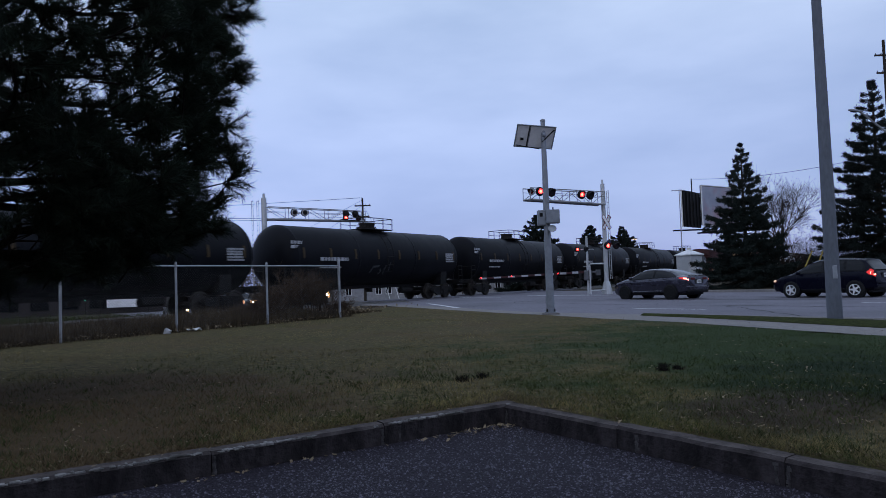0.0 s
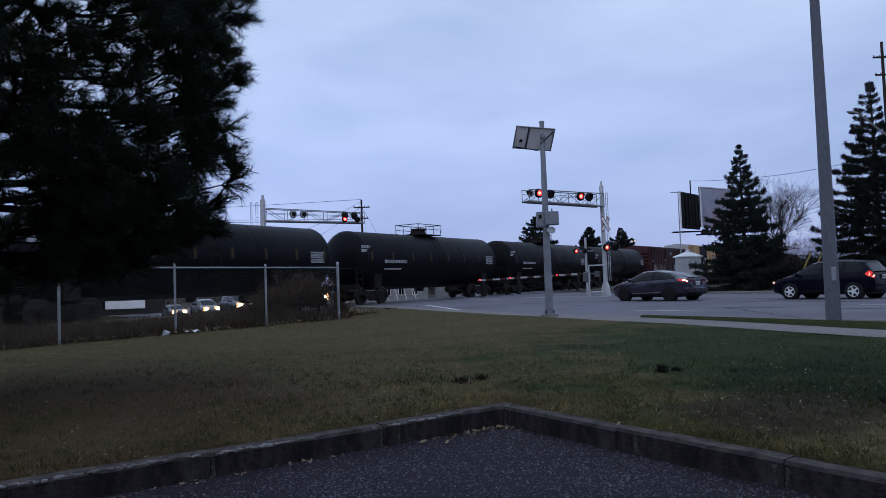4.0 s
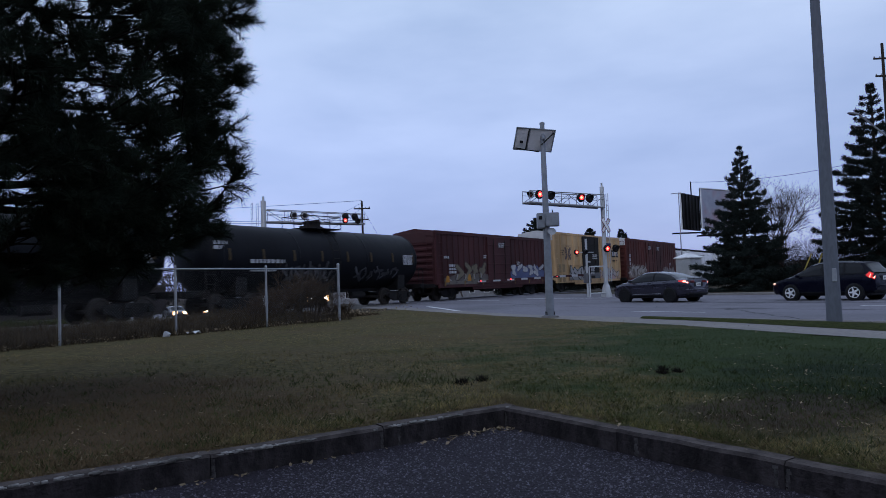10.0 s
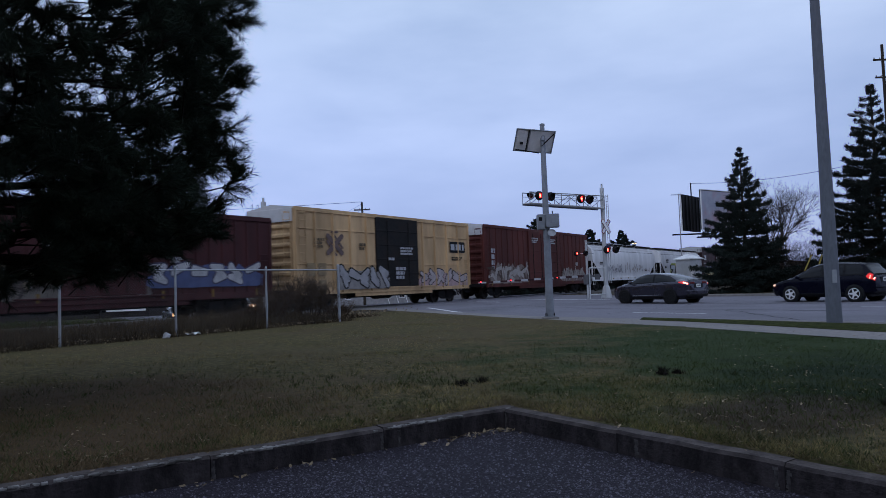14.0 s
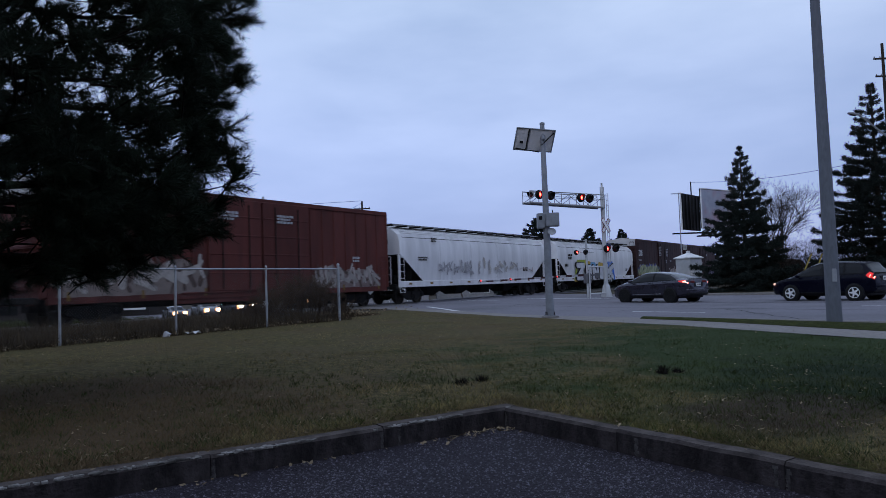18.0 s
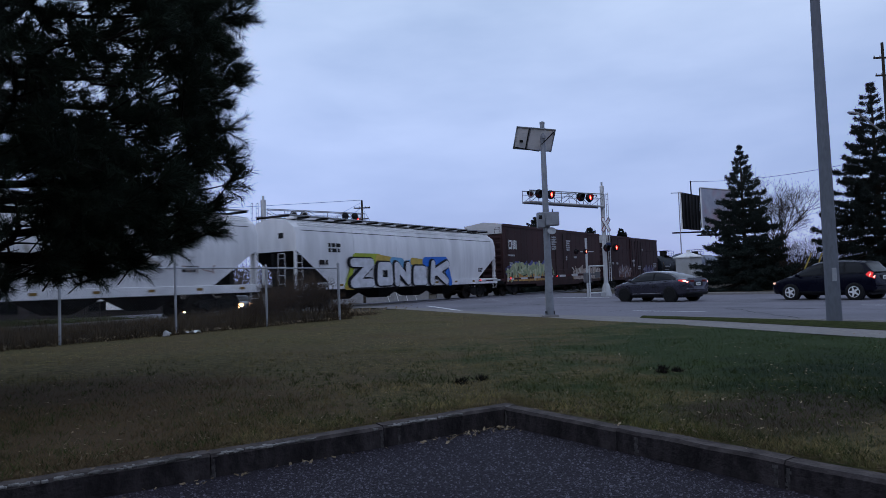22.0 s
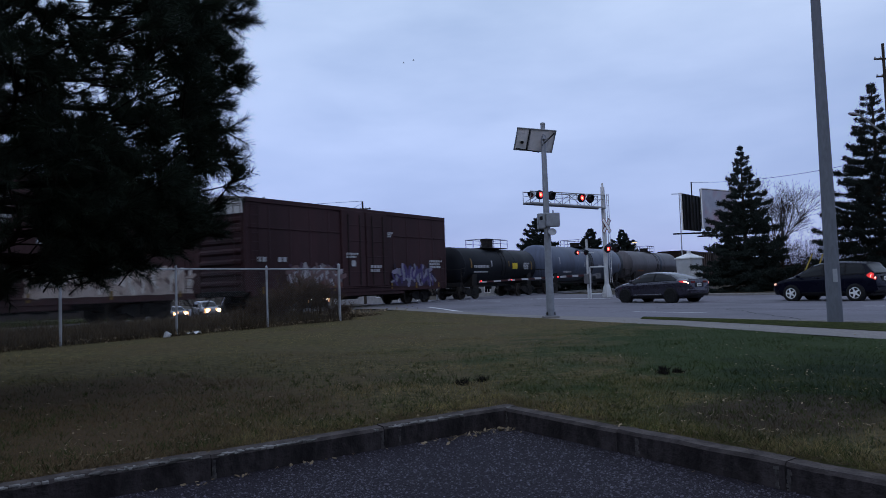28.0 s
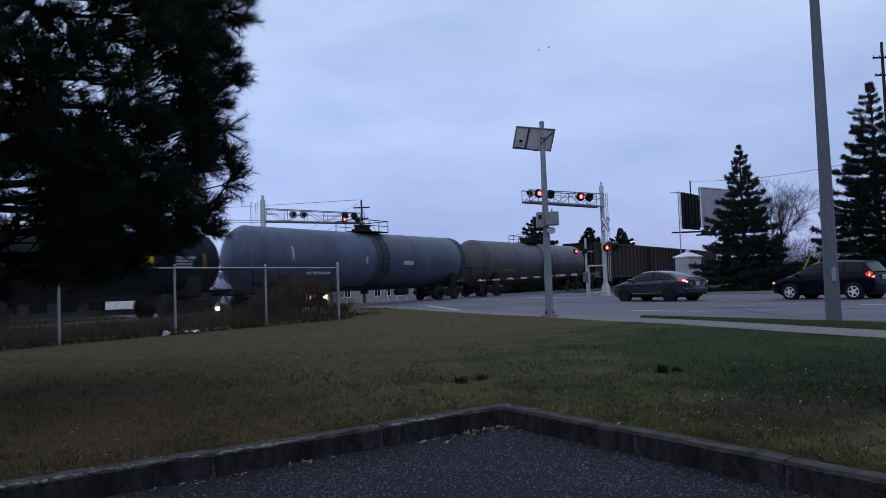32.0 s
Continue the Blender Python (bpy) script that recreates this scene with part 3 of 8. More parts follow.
def mural(car, x0, x1, z0, z1, base, seed, low=None, top=None, ink=None, flecks=(), y=-1.548, bend=None, strokes=9):
    """A weathered graffiti piece: ragged fields of paint with dark and light letter strokes."""
    rnd = random.Random(seed)
    h = z1 - z0
    if top:
        part("graffiti_edge", bent(jagged(x0 - 0.15, x1 + 0.15, z0 + 0.3 * h, z1 + 0.12 * h, 0.4, 0.3, y, rnd), bend), paint(top), car)
    if base:
        part("graffiti_field", bent(jagged(x0, x1, z0, z1, 0.3, 0.28, y - 0.004, rnd), bend), paint(base), car)
    if low:
        part("graffiti_foot", bent(jagged(x0, x1, z0, z0 + 0.42 * h, 0.5, 0.4, y - 0.008, rnd), bend), paint(low), car)
    for k, rgb in enumerate((ink, *flecks)):
        if rgb is None:
            continue
        b = Build()
        for i in range(strokes):
            cx = x0 + (i + rnd.uniform(0.2, 0.8)) * (x1 - x0) / strokes
            cz = z0 + h * rnd.uniform(0.25, 0.75)
            ln, a = h * rnd.uniform(0.15, 0.38), rnd.choice((1.2, 1.57, 1.9, 0.3, 2.6)) + rnd.uniform(-0.3, 0.3)
            p, q = (cx - math.cos(a) * ln, max(z0 + 0.05, cz - math.sin(a) * ln)), (cx + math.cos(a) * ln, min(z1, cz + math.sin(a) * ln))
            m = (p[0] * 0.4 + q[0] * 0.6 + rnd.uniform(-0.15, 0.15), (p[1] + q[1]) / 2)
            w = h * rnd.uniform(0.03, 0.075) * (1.0 if k == 0 else 1.4)
            stroke(b, p, m, w, y - 0.014 - 0.008 * k - 0.0002 * i)
            stroke(b, m, q, w, y - 0.0142 - 0.008 * k - 0.0002 * i)
        part("graffiti_scrawl", bent(b, bend), paint(rgb), car, kind="stuff")


def tag(car, x0, x1, z0, z1, fill, edge, seed, letters=5, weight=0.13, y=-1.548, bend=None, back=None):
    """Fat sprayed loops with a dark outline, not to be read."""
    rnd = random.Random(seed)
    w, h = (x1 - x0) / letters, z1 - z0
    if back:
        part("graffiti_field", bent(jagged(x0 - 0.1, x1 + 0.1, z0, z1 - 0.1 * h, 0.35, 0.25, y, rnd), bend), paint(back), car)
    for i in range(letters):
        n = rnd.choice((4, 5, 6))
        pts = [(x0 + (i + 0.5 + (0.36 if k % 2 else -0.36) * rnd.uniform(0.5, 1.1)) * w, z0 + h * rnd.uniform(0.14, 0.86)) for k in range(n)]
        be, bf = Build(), Build()
        for k, (p, q) in enumerate(zip(pts, pts[1:])):
            stroke(be, p, q, weight * h * 1.55, y - 0.008 - 0.0005 * k)
            stroke(bf, p, q, weight * h, y - 0.018 - 0.0005 * k)
        part("graffiti_outline", bent(be, bend), paint(edge), car)
        part("graffiti_letter", bent(bf, bend), paint(fill), car)


def boxcar(s, length, eave, colour, label, door, letters, door_paint=None, end_paint=None, roof_paint=None, ribs=11, peak=0.22, stripes=True, proud=0.045, ledges=()):
    """A boxcar with ribbed sides, corrugated ends, a peaked roof and sliding doors."""
    car = car_base("boxcar", s, length, label, "boxcar")
    dark = tuple(c * 0.45 for c in colour)
    m_side = surface("boxcar_paint", tuple(c * 0.8 for c in colour), tuple(min(1, c * 1.15) for c in colour), 3, 0.65, c3=dark, scale3=0.7, grime=0.7, streak=5, bump=0.004, bump_scale=5)
    m_end = m_side if not end_paint else surface("boxcar_end_paint", tuple(c * 0.8 for c in end_paint), end_paint, 3, 0.7, c3=dark, scale3=1, grime=0.7, streak=4)
    m_roof = surface("galvanised_roof", (0.3, 0.3, 0.31), (0.45, 0.45, 0.46), 3, 0.6, 0.2, c3=dark, scale3=1.2) if not roof_paint else surface("roof_paint", roof_paint, tuple(1.2 * c for c in roof_paint), 3, 0.7)
    z0, hl = 0.98, length / 2
    b = Build()
    b.box((0, 0, (z0 + eave) / 2), (length, 2.98, eave - z0), 0.02)
    part("body", b, m_side, car, smooth_angle=30)
    b = Build()
    b.prism([(-1.46, eave), (-1.46, eave + 0.05), (0, eave + peak), (1.46, eave + 0.05), (1.46, eave)], -hl - 0.03, hl + 0.03, pose(0, 0, 0, 0, 0, -90))
    n = int(length / 1.15)
    for i in range(n + 1):
        x = -hl + 0.05 + i * (length - 0.1) / n
        b.prism([(-1.44, eave + 0.05), (-1.44, eave + 0.075), (0, eave + peak + 0.04), (1.44, eave + 0.075), (1.44, eave + 0.05), (0, eave + peak)], x - 0.04, x + 0.04, pose(0, 0, 0, 0, 0, -90))
    part("roof", b, m_roof, car)
    for y in (-1.49, 1.49):
        k = -1 if y < 0 else 1
        b = Build()
        b.box((0, y + k * 0.02, 0.9), (length - 0.4, 0.06, 0.26), 0.01)
        b.box((0, y * 0.98, 0.72), (length * 0.45, 0.05, 0.24), 0.01)
        part("side_sill", b, m_side, car)
        b = Build()
        b.box((0, y + k * 0.03, eave - 0.02), (length, 0.06, 0.2), 0.01)
        part("top_chord", b, m_side, car)
        x = -hl + 0.06
        xs = [-hl + 0.06 + i * (length - 0.12) / (2 * ribs) for i in range(2 * ribs + 1)]
        for x in xs:
            if not any(a - 0.1 < x < c + 0.1 for a, c in door):
                b = Build()
                b.prism([(-0.06, y), (-0.035, y + k * proud), (0.035, y + k * proud), (0.06, y)], z0, eave - 0.08, Matrix.Translation((x, 0, 0)) @ Matrix(((1, 0, 0, 0), (0, 0, 1, 0), (0, 1, 0, 0), (0, 0, 0, 1))))
                part("side_post", b, m_side, car)
        gaps = [(p + 0.1, q - 0.1) for p, q in zip(xs, xs[1:]) if not any(a - 0.1 < (p + q) / 2 < c + 0.1 for a, c in door)]
        for z in ledges:
            for p, q in gaps:
                part("panel_ledge", Build().box(((p + q) / 2, y + k * 0.02, z), (q - p, 0.05, 0.06), 0.012), m_side, car)
        for a, c in door:
            d = part("door", Build().box(((a + c) / 2, y + k * 0.05, (z0 + eave) / 2), (c - a, 0.08, eave - z0 - 0.12), 0.02), door_paint or m_side, car, "black plug door" if door_paint else "")
            for q in range(1, 5):
                part("door_rib", Build().box(((a + c) / 2, y + k * 0.095, z0 + q * (eave - z0) / 5), (c - a - 0.1, 0.03, 0.07), 0.012), door_paint or m_side, d)
            for q in (0.25, 0.75):
                part("lock_bar", Build().tube((a + (c - a) * q, y + k * 0.12, z0 + 0.15), (a + (c - a) * q, y + k * 0.12, eave - 0.25), 0.022, seg=6), M_DARK, d)
            part("door_track", Build().box(((a + c) / 2, y + k * 0.07, z0 + 0.02), ((c - a) * 1.9, 0.08, 0.06), 0.01), m_side, car)
    for e in (-1, 1):
        q = 8
        for i in range(q):
            z = z0 + 0.25 + i * (eave - z0 - 0.3) / q
            b = Build()
            b.prism([(-0.14, 0), (-0.05, 0.09), (0.05, 0.09), (0.14, 0)], -1.32, 1.32, Matrix.Translation((e * hl, 0, z + 0.1)) @ Matrix(((0, 0, e, 0), (0, 1, 0, 0), (1, 0, 0, 0), (0, 0, 0, 1))))
            part("end_rib", b, m_end, car)
        for y in (-1.43, 1.43):
            part("corner_post", Build().box((e * (hl + 0.02), y, (z0 + eave) / 2), (0.08, 0.14, eave - z0), 0.01), m_end, car)
        ladder(car, e * (hl - 0.45), -1.57, 0.75, eave - 0.2 if e < 0 else z0 + 1.6, material=m_side)
        ladder(car, e * (hl + 0.12), 1.15 * e, 0.75, eave - 0.2, along="y", material=m_end)
        part("stirrup", Build().box((e * (hl - 0.45), -1.5, 0.55), (0.4, 0.03, 0.03), 0.005).box((e * (hl - 0.65), -1.5, 0.7), (0.03, 0.03, 0.32)).box((e * (hl - 0.25), -1.5, 0.7), (0.03, 0.03, 0.32)), M_DARK, car)
        part("end_sill", Build().box((e * (hl + 0.06), 0, 0.92), (0.2, 2.9, 0.22), 0.02), M_DARK, car)
        if roof_paint:
            part("end_cap", Build().box((e * (hl + 0.1), 0, eave - 0.3), (0.04, 2.94, 0.62), 0.01), m_roof, car, "pale panel at the top of the end")
    part("center_sill", Build().box((0, 0, 0.72), (length - 0.6, 0.5, 0.4), 0.02), M_DARK, car)
    part("brake_tank", Build().tube((-1.2, -0.8, 0.62), (0.2, -0.8, 0.62), 0.2, seg=12), M_DARK, car, smooth_angle=35)
    if stripes:
        for i in range(7):
            x = -hl + 0.9 + i * (length - 1.8) / 6
            if not any(a < x < c for a, c in door):
                part("reflector", Build().box((x, -1.56, 1.02), (0.1, 0.01, 0.3)), M_YELLOW, car)
    for x, z, w, h, rows, ma in letters:
        bars(car, x, z, w, h, rows, -1.62 if any(a < x < c for a, c in door) else -1.55, ma)
    return car


def tank_car(s, length, radius, axis, colour, label, bogie=None, platform=2.4, stripes=(), letters=(), dome=0.34, sheen=0.5, bands=()):
    """A tank car: a barrel with domed ends on a sill, with a fenced manway on top."""
    car = car_base("tank_car", s, length, label, "tank car", bogie)
    m_t = surface("tank_paint", tuple(c * 0.75 for c in colour), tuple(c * 1.15 for c in colour), 2.5, sheen, c3=tuple(c * 0.5 for c in colour), scale3=0.5, grime=0.8, streak=4, spec=0.22 if colour[0] > 0.02 else 0.08)
    hl = length / 2 - 0.3
    hd = radius * 0.42
    pr = []
    for i in range(9):
        a = math.pi / 2 * i / 8
        pr.append((max(0.01, radius * math.sin(a)), -hl + hd - hd * math.cos(a)))
    body = pr + [(r, -z) for r, z in pr[::-1]]
    b = Build().lathe(body, 44, Matrix.Translation((0, 0, axis)) @ pose(0, 0, 0, 0, 90))
    part("tank", b, m_t, car, smooth_angle=40)
    for x in (-hl + hd, -hl * 0.33, hl * 0.33, hl - hd):
        b = Build().lathe([(radius, -0.04), (radius + 0.008, -0.03), (radius + 0.008, 0.03), (radius, 0.04)], 44, Matrix.Translation((x, 0, axis)) @ pose(0, 0, 0, 0, 90))
        part("weld_seam", b, m_t, car, smooth_angle=40)
    for x, w, c in bands:
        b = Build().lathe([(radius, -w / 2), (radius + 0.012, -w / 2 + 0.01), (radius + 0.012, w / 2 - 0.01), (radius, w / 2)], 44, Matrix.Translation((x, 0, axis)) @ pose(0, 0, 0, 0, 90))
        part("band", b, paint(c), car, "darker painted band", smooth_angle=40)
    top = axis + radius
    man = part("manway", Build().tube((0, 0, top - 0.15), (0, 0, top + dome), 0.42, seg=20), M_DARK, car, "black manway housing", smooth_angle=40)
    part("lid", Build().tube((0, 0, top + dome), (0, 0, top + dome + 0.08), 0.46, seg=20), M_DARK, man, smooth_angle=40)
    part("valve", Build().tube((0.75, 0.1, top - 0.1), (0.75, 0.1, top + 0.22), 0.12, seg=10), M_DARK, car)
    part("valve", Build().tube((-0.8, -0.1, top - 0.1), (-0.8, -0.1, top + 0.16), 0.14, seg=10), M_DARK, car)
    part("platform", Build().box((0, 0, top + 0.02), (platform, 1.7, 0.05), 0.01), M_DARK, car)
    for y in (-0.82, 0.82):
        b = Build()
        b.tube((-platform / 2, y, top + 0.62), (platform / 2, y, top + 0.62), 0.022, seg=6)
        b.tube((-platform / 2, y, top + 0.34), (platform / 2, y, top + 0.34), 0.018, seg=6)
        for i in range(4):
            x = -platform / 2 + i * platform / 3
            b.tube((x, y, top), (x, y, top + 0.62), 0.02, seg=6)
        part("railing", b, M_DARK, car)
    for x in (-platform / 2, platform / 2):
        part("railing", Build().tube((x, -0.82, top + 0.62), (x, 0.82, top + 0.62), 0.022, seg=6), M_DARK, car)
    def arc(k, i):
        return (k, -math.sin(radians(i * 15)) * (radius + 0.1), axis + math.cos(radians(i * 15)) * (radius + 0.1))

    lad = part("ladder", Build().pipe([arc(-0.25, i) for i in range(9)], 0.02), M_DARK, car)
    part("stile", Build().pipe([arc(0.25, i) for i in range(9)], 0.02), M_DARK, lad)
    for i in range(3, 9):
        part("rung", Build().tube(arc(-0.25, i), arc(0.25, i), 0.015, seg=5), M_DARK, lad)
    part("center_sill", Build().box((0, 0, 0.88), (length - 0.3, 0.55, 0.24), 0.02), M_DARK, car)
    for k in (-1, 1):
        x = k * (bogie or length / 2 - 2.05)
        part("saddle", Build().prism([(-1.2, 0.85), (1.2, 0.85), (1.25, axis - radius * 0.45), (0.9, axis - radius * 0.8), (0, axis - radius * 0.97), (-0.9, axis - radius * 0.8), (-1.25, axis - radius * 0.45)], x - 0.3, x + 0.3, pose(0, 0, 0, 0, 0, -90)), M_DARK, car)
        part("end_sill", Build().box((k * (length / 2 - 0.15), 0, 0.95), (0.35, 2.7, 0.25), 0.02), M_DARK, car)
        ladder(car, k * (length / 2 - 0.35), -1.38, 0.5, 1.95)
        b = Build()
        b.tube((k * (length / 2 - 0.1), -1.35, 1.9), (k * (length / 2 - 0.1), 1.35, 1.9), 0.022, seg=6)
        for y in (-1.35, 0, 1.35):
            b.tube((k * (length / 2 - 0.1), y, 1.0), (k * (length / 2 - 0.1), y, 1.9), 0.022, seg=6)
        part("end_railing", b, M_DARK, car)
    part("outlet", Build().tube((0, 0, axis - radius - 0.35), (0, 0, axis - radius + 0.1), 0.22, seg=12), M_DARK, car)
    part("brake_tank", Build().tube((2.2, -0.5, 0.6), (3.2, -0.5, 0.6), 0.18, seg=12), M_DARK, car)

    def on_barrel(z):
        return -math.sqrt(max(0.01, radius * radius - (z - axis) ** 2))

    for x, z, w, h, c in stripes:
        b = Build()
        for k in range(5):
            zz = z - h / 2 + h * k / 4
            for dy in (0.014, 0.0):
                b.v += [(x - w / 2, on_barrel(zz) - dy, zz), (x + w / 2, on_barrel(zz) - dy, zz)]
        for k in range(4):
            o = k * 4
            b.f += [(o, o + 1, o + 5, o + 4), (o + 1, o + 3, o + 7, o + 5), (o + 2, o, o + 4, o + 6)]
        part("reflector", b, c, car)
    for x, z, w, h, rows in letters:
        bars(car, x, z, w, h, rows, on_barrel(z) - 0.02, M_WHITE)
    return car


def hopper_car(s, length, colour, label, patches=()):
    """A covered hopper with bulging sides, sloped ends and a running board."""
    car = car_base("covered_hopper", s, length, label, "covered hopper")
    m_s = surface("hopper_paint", tuple(c * 0.85 for c in colour), tuple(min(1, c * 1.1) for c in colour), 2.2, 0.6, c3=tuple(c * 0.62 for c in colour), scale3=0.6, grime=0.3, streak=6, bump=0.003, bump_scale=4)
    hl = length / 2
    side = [(1.44, 1.22), (1.48, 1.7), (1.53, 2.4), (1.54, 2.72), (1.51, 3.4), (1.38, 3.82), (0.95, 4.14)]
    sec = [(-y, z) for y, z in side] + [(0, 4.3)] + side[::-1]

    def reach(z):
        return hl - 0.3 - 2.3 * (1 - min(1, max(0, (z - 1.22) / 1.5)))

    b = Build()
    n = len(sec)
    xs = [-1, -0.5, 0, 0.5, 1]
    for k in xs:
        for y, z in sec:
            b.v.append((k * reach(z), y, z))
    for i in range(len(xs) - 1):
        for j in range(n - 1):
            b.f.append((i * n + j, (i + 1) * n + j, (i + 1) * n + j + 1, i * n + j + 1))
        b.f.append((i * n + n - 1, (i + 1) * n + n - 1, (i + 1) * n, i * n))
    for o in (0, n * (len(xs) - 1)):
        b.f += [(o + j, o + j + 1, o + n - 2 - j, o + n - 1 - j) for j in range(3, n // 2 - 1)] + [(o + n // 2 - 1, o + n // 2, o + n // 2 + 1)]
    part("body", b, m_s, car, smooth_angle=30)
    # sloped ends are painted black for both their grime and their shade
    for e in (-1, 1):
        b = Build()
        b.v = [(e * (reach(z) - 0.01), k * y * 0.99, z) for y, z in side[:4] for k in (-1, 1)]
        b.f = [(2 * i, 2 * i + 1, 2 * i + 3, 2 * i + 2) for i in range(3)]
        part("slope_sheet", b, M_DARK, car, "sloping end sheet, its grime and shade painted dark")
    for x in (-hl * 0.55, -hl * 0.18, hl * 0.18, hl * 0.55):
        for y in (-1, 1):
            part("side_seam", Build().pipe([(x, y * abs(p[0]), p[1]) for p in sec[:6]], 0.012), m_s, car)
    for k in range(3):
        part("eave_ridge", Build().box((0, -1.33 + 0.07 * k, 3.92 + 0.09 * k), (length - 1.3, 0.035, 0.035), 0.008), m_s, car)
    part("eave_line", Build().box((0, -1.42, 3.66), (length - 1.4, 0.02, 0.06), 0.004), M_DARK, car, "dark line under the eave")
    for y in (-1.5, 1.5):
        part("side_sill", Build().box((0, y, 1.08), (length - 0.3, 0.08, 0.34), 0.02), m_s, car)
    for e in (-1, 1):
        b = Build().box((e * (hl - 1.0), 0, 0.98), (2.0, 2.9, 0.1), 0.01)
        part("end_platform", b, M_DARK, car)
        for y in (-1.46, 1.46):
            part("end_post", Build().box((e * (hl - 0.36), y * 0.97, 1.85), (0.13, 0.1, 1.8), 0.01), m_s, car)
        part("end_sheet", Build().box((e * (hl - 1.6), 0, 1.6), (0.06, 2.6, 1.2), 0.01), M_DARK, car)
        # added dark panel: blocks the sky that shows through the open end
        part("bulkhead", Build().box((e * (hl - 1.45), 0, 1.85), (2.3, 0.12, 1.6), 0.02), M_DARK, car, "dark panel added to block the view through the end")
        part("hatch_plate", Build().box((e * (hl - 0.29), -0.6, 3.45), (0.03, 0.3, 0.25), 0.01), M_DARK, car)
        ladder(car, e * (hl - 0.5), -1.5, 0.6, 2.6, material=m_s)
        ladder(car, e * (hl + 0.0), 0.9 * e, 0.8, 2.6, along="y", material=m_s)
        part("end_sill", Build().box((e * (hl - 0.05), 0, 0.95), (0.2, 2.9, 0.3), 0.02), M_DARK, car)
        part("brake_cylinder", Build().tube((e * (hl - 1.3), -0.5, 1.4), (e * (hl - 1.3), 0.3, 1.4), 0.22, seg=12), M_DARK, car)
    for k in (-1.5, -0.5, 0.5, 1.5):
        x = k * (length - 6.5) / 4
        w = (length - 7) / 8
        b = Build()
        b.add([(x - w, -1.2, 1.2), (x + w, -1.2, 1.2), (x + w, 1.2, 1.2), (x - w, 1.2, 1.2), (x - 0.35, -0.4, 0.38), (x + 0.35, -0.4, 0.38), (x + 0.35, 0.4, 0.38), (x - 0.35, 0.4, 0.38)],
              [(0, 1, 2, 3), (7, 6, 5, 4), (0, 4, 5, 1), (1, 5, 6, 2), (2, 6, 7, 3), (3, 7, 4, 0)])
        part("discharge_hopper", b, M_DARK, car)
    board = part("running_board", Build().box((0, -0.75, 4.42), (length - 0.5, 0.5, 0.04), 0.005).box((0, 0.75, 4.42), (length - 0.5, 0.5, 0.04), 0.005), M_STEEL, car, "grated roof running board")
    part("hatch_cover", Build().box((0, 0, 4.4), (length - 3.0, 0.55, 0.12), 0.03), m_s, car)
    m = int(length / 1.3)
    for i in range(m + 1):
        part("board_bracket", Build().box((-hl + 0.4 + i * (length - 0.8) / m, 0, 4.36), (0.06, 2.1, 0.1)), M_DARK, board)
    for i in range(9):
        part("reflector", Build().box((-hl + 1.2 + i * (length - 2.4) / 8, -1.55, 1.1), (0.28, 0.01, 0.1)), M_YELLOW, car)
    for x, z, w, h, rows, ma in patches:
        yy = -1.55 if z > 1.9 else -1.5
        bars(car, x, z, w, h, rows, yy, ma)
    return car


def open_hopper(s, length, top, colour, label, graf=None, ribs=13):
    """An open-topped hopper with deep side posts and a sagging belly."""
    car = car_base("open_hopper", s, length, label, "open hopper")
    m_s = surface("open_hopper_paint", tuple(c * 0.75 for c in colour), tuple(c * 1.2 for c in colour), 2.5, 0.75, c3=(0.07, 0.04, 0.025), scale3=0.8, grime=0.6, streak=4)
    hl = length / 2
    for y in (-1.45, 1.45):
        k = -1 if y < 0 else 1
        part("side", Build().prism([(-hl, 1.0), (hl, 1.0), (hl, top), (-hl, top)], y - 0.04, y + 0.04), m_s, car)
        part("top_chord", Build().box((0, y + k * 0.05, top - 0.08), (length, 0.2, 0.18), 0.02), m_s, car)
        part("side_sill", Build().box((0, y + k * 0.05, 1.05), (length, 0.14, 0.22), 0.02), m_s, car)
        for i in range(ribs + 1):
            x = -hl + 0.1 + i * (length - 0.2) / ribs
            part("side_post", Build().box((x, y + k * 0.09, (top + 1.0) / 2), (0.14, 0.12, top - 1.1), 0.02), m_s, car)
    for e in (-1, 1):
        b = Build()
        b.add([(e * hl, -1.42, top), (e * hl, 1.42, top), (e * (hl - 2.4), 1.42, 1.3), (e * (hl - 2.4), -1.42, 1.3), (e * (hl - 0.08), -1.42, top), (e * (hl - 0.08), 1.42, top), (e * (hl - 2.5), 1.42, 1.3), (e * (hl - 2.5), -1.42, 1.3)],
              [(0, 1, 2, 3), (4, 7, 6, 5), (0, 4, 5, 1), (2, 6, 7, 3), (1, 5, 6, 2), (0, 3, 7, 4)])
        part("slope_sheet", b, m_s, car)
        part("end_post", Build().box((e * (hl - 0.06), -1.1, 2.4), (0.12, 0.12, 2.9), 0.01), m_s, car)
        part("end_post", Build().box((e * (hl - 0.06), 1.1, 2.4), (0.12, 0.12, 2.9), 0.01), m_s, car)
        part("end_sill", Build().box((e * (hl - 0.06), 0, 0.95), (0.2, 2.9, 0.3), 0.02), M_DARK, car)
        ladder(car, e * (hl - 0.35), -1.66, 0.6, top - 0.3)
    part("floor", Build().box((0, 0, 1.1), (length - 4.6, 2.8, 0.1), 0), M_DARK, car)
    part("center_sill", Build().box((0, 0, 0.78), (length - 0.4, 0.5, 0.36), 0.02), M_DARK, car)
    for k in (-1, 0, 1):
        part("discharge_gate", Build().prism([(-1.1, 1.0), (1.1, 1.0), (0.4, 0.35), (-0.4, 0.35)], -1.0, 1.0, Matrix.Translation((k * 2.6, 0, 0))), M_DARK, car)
    return car


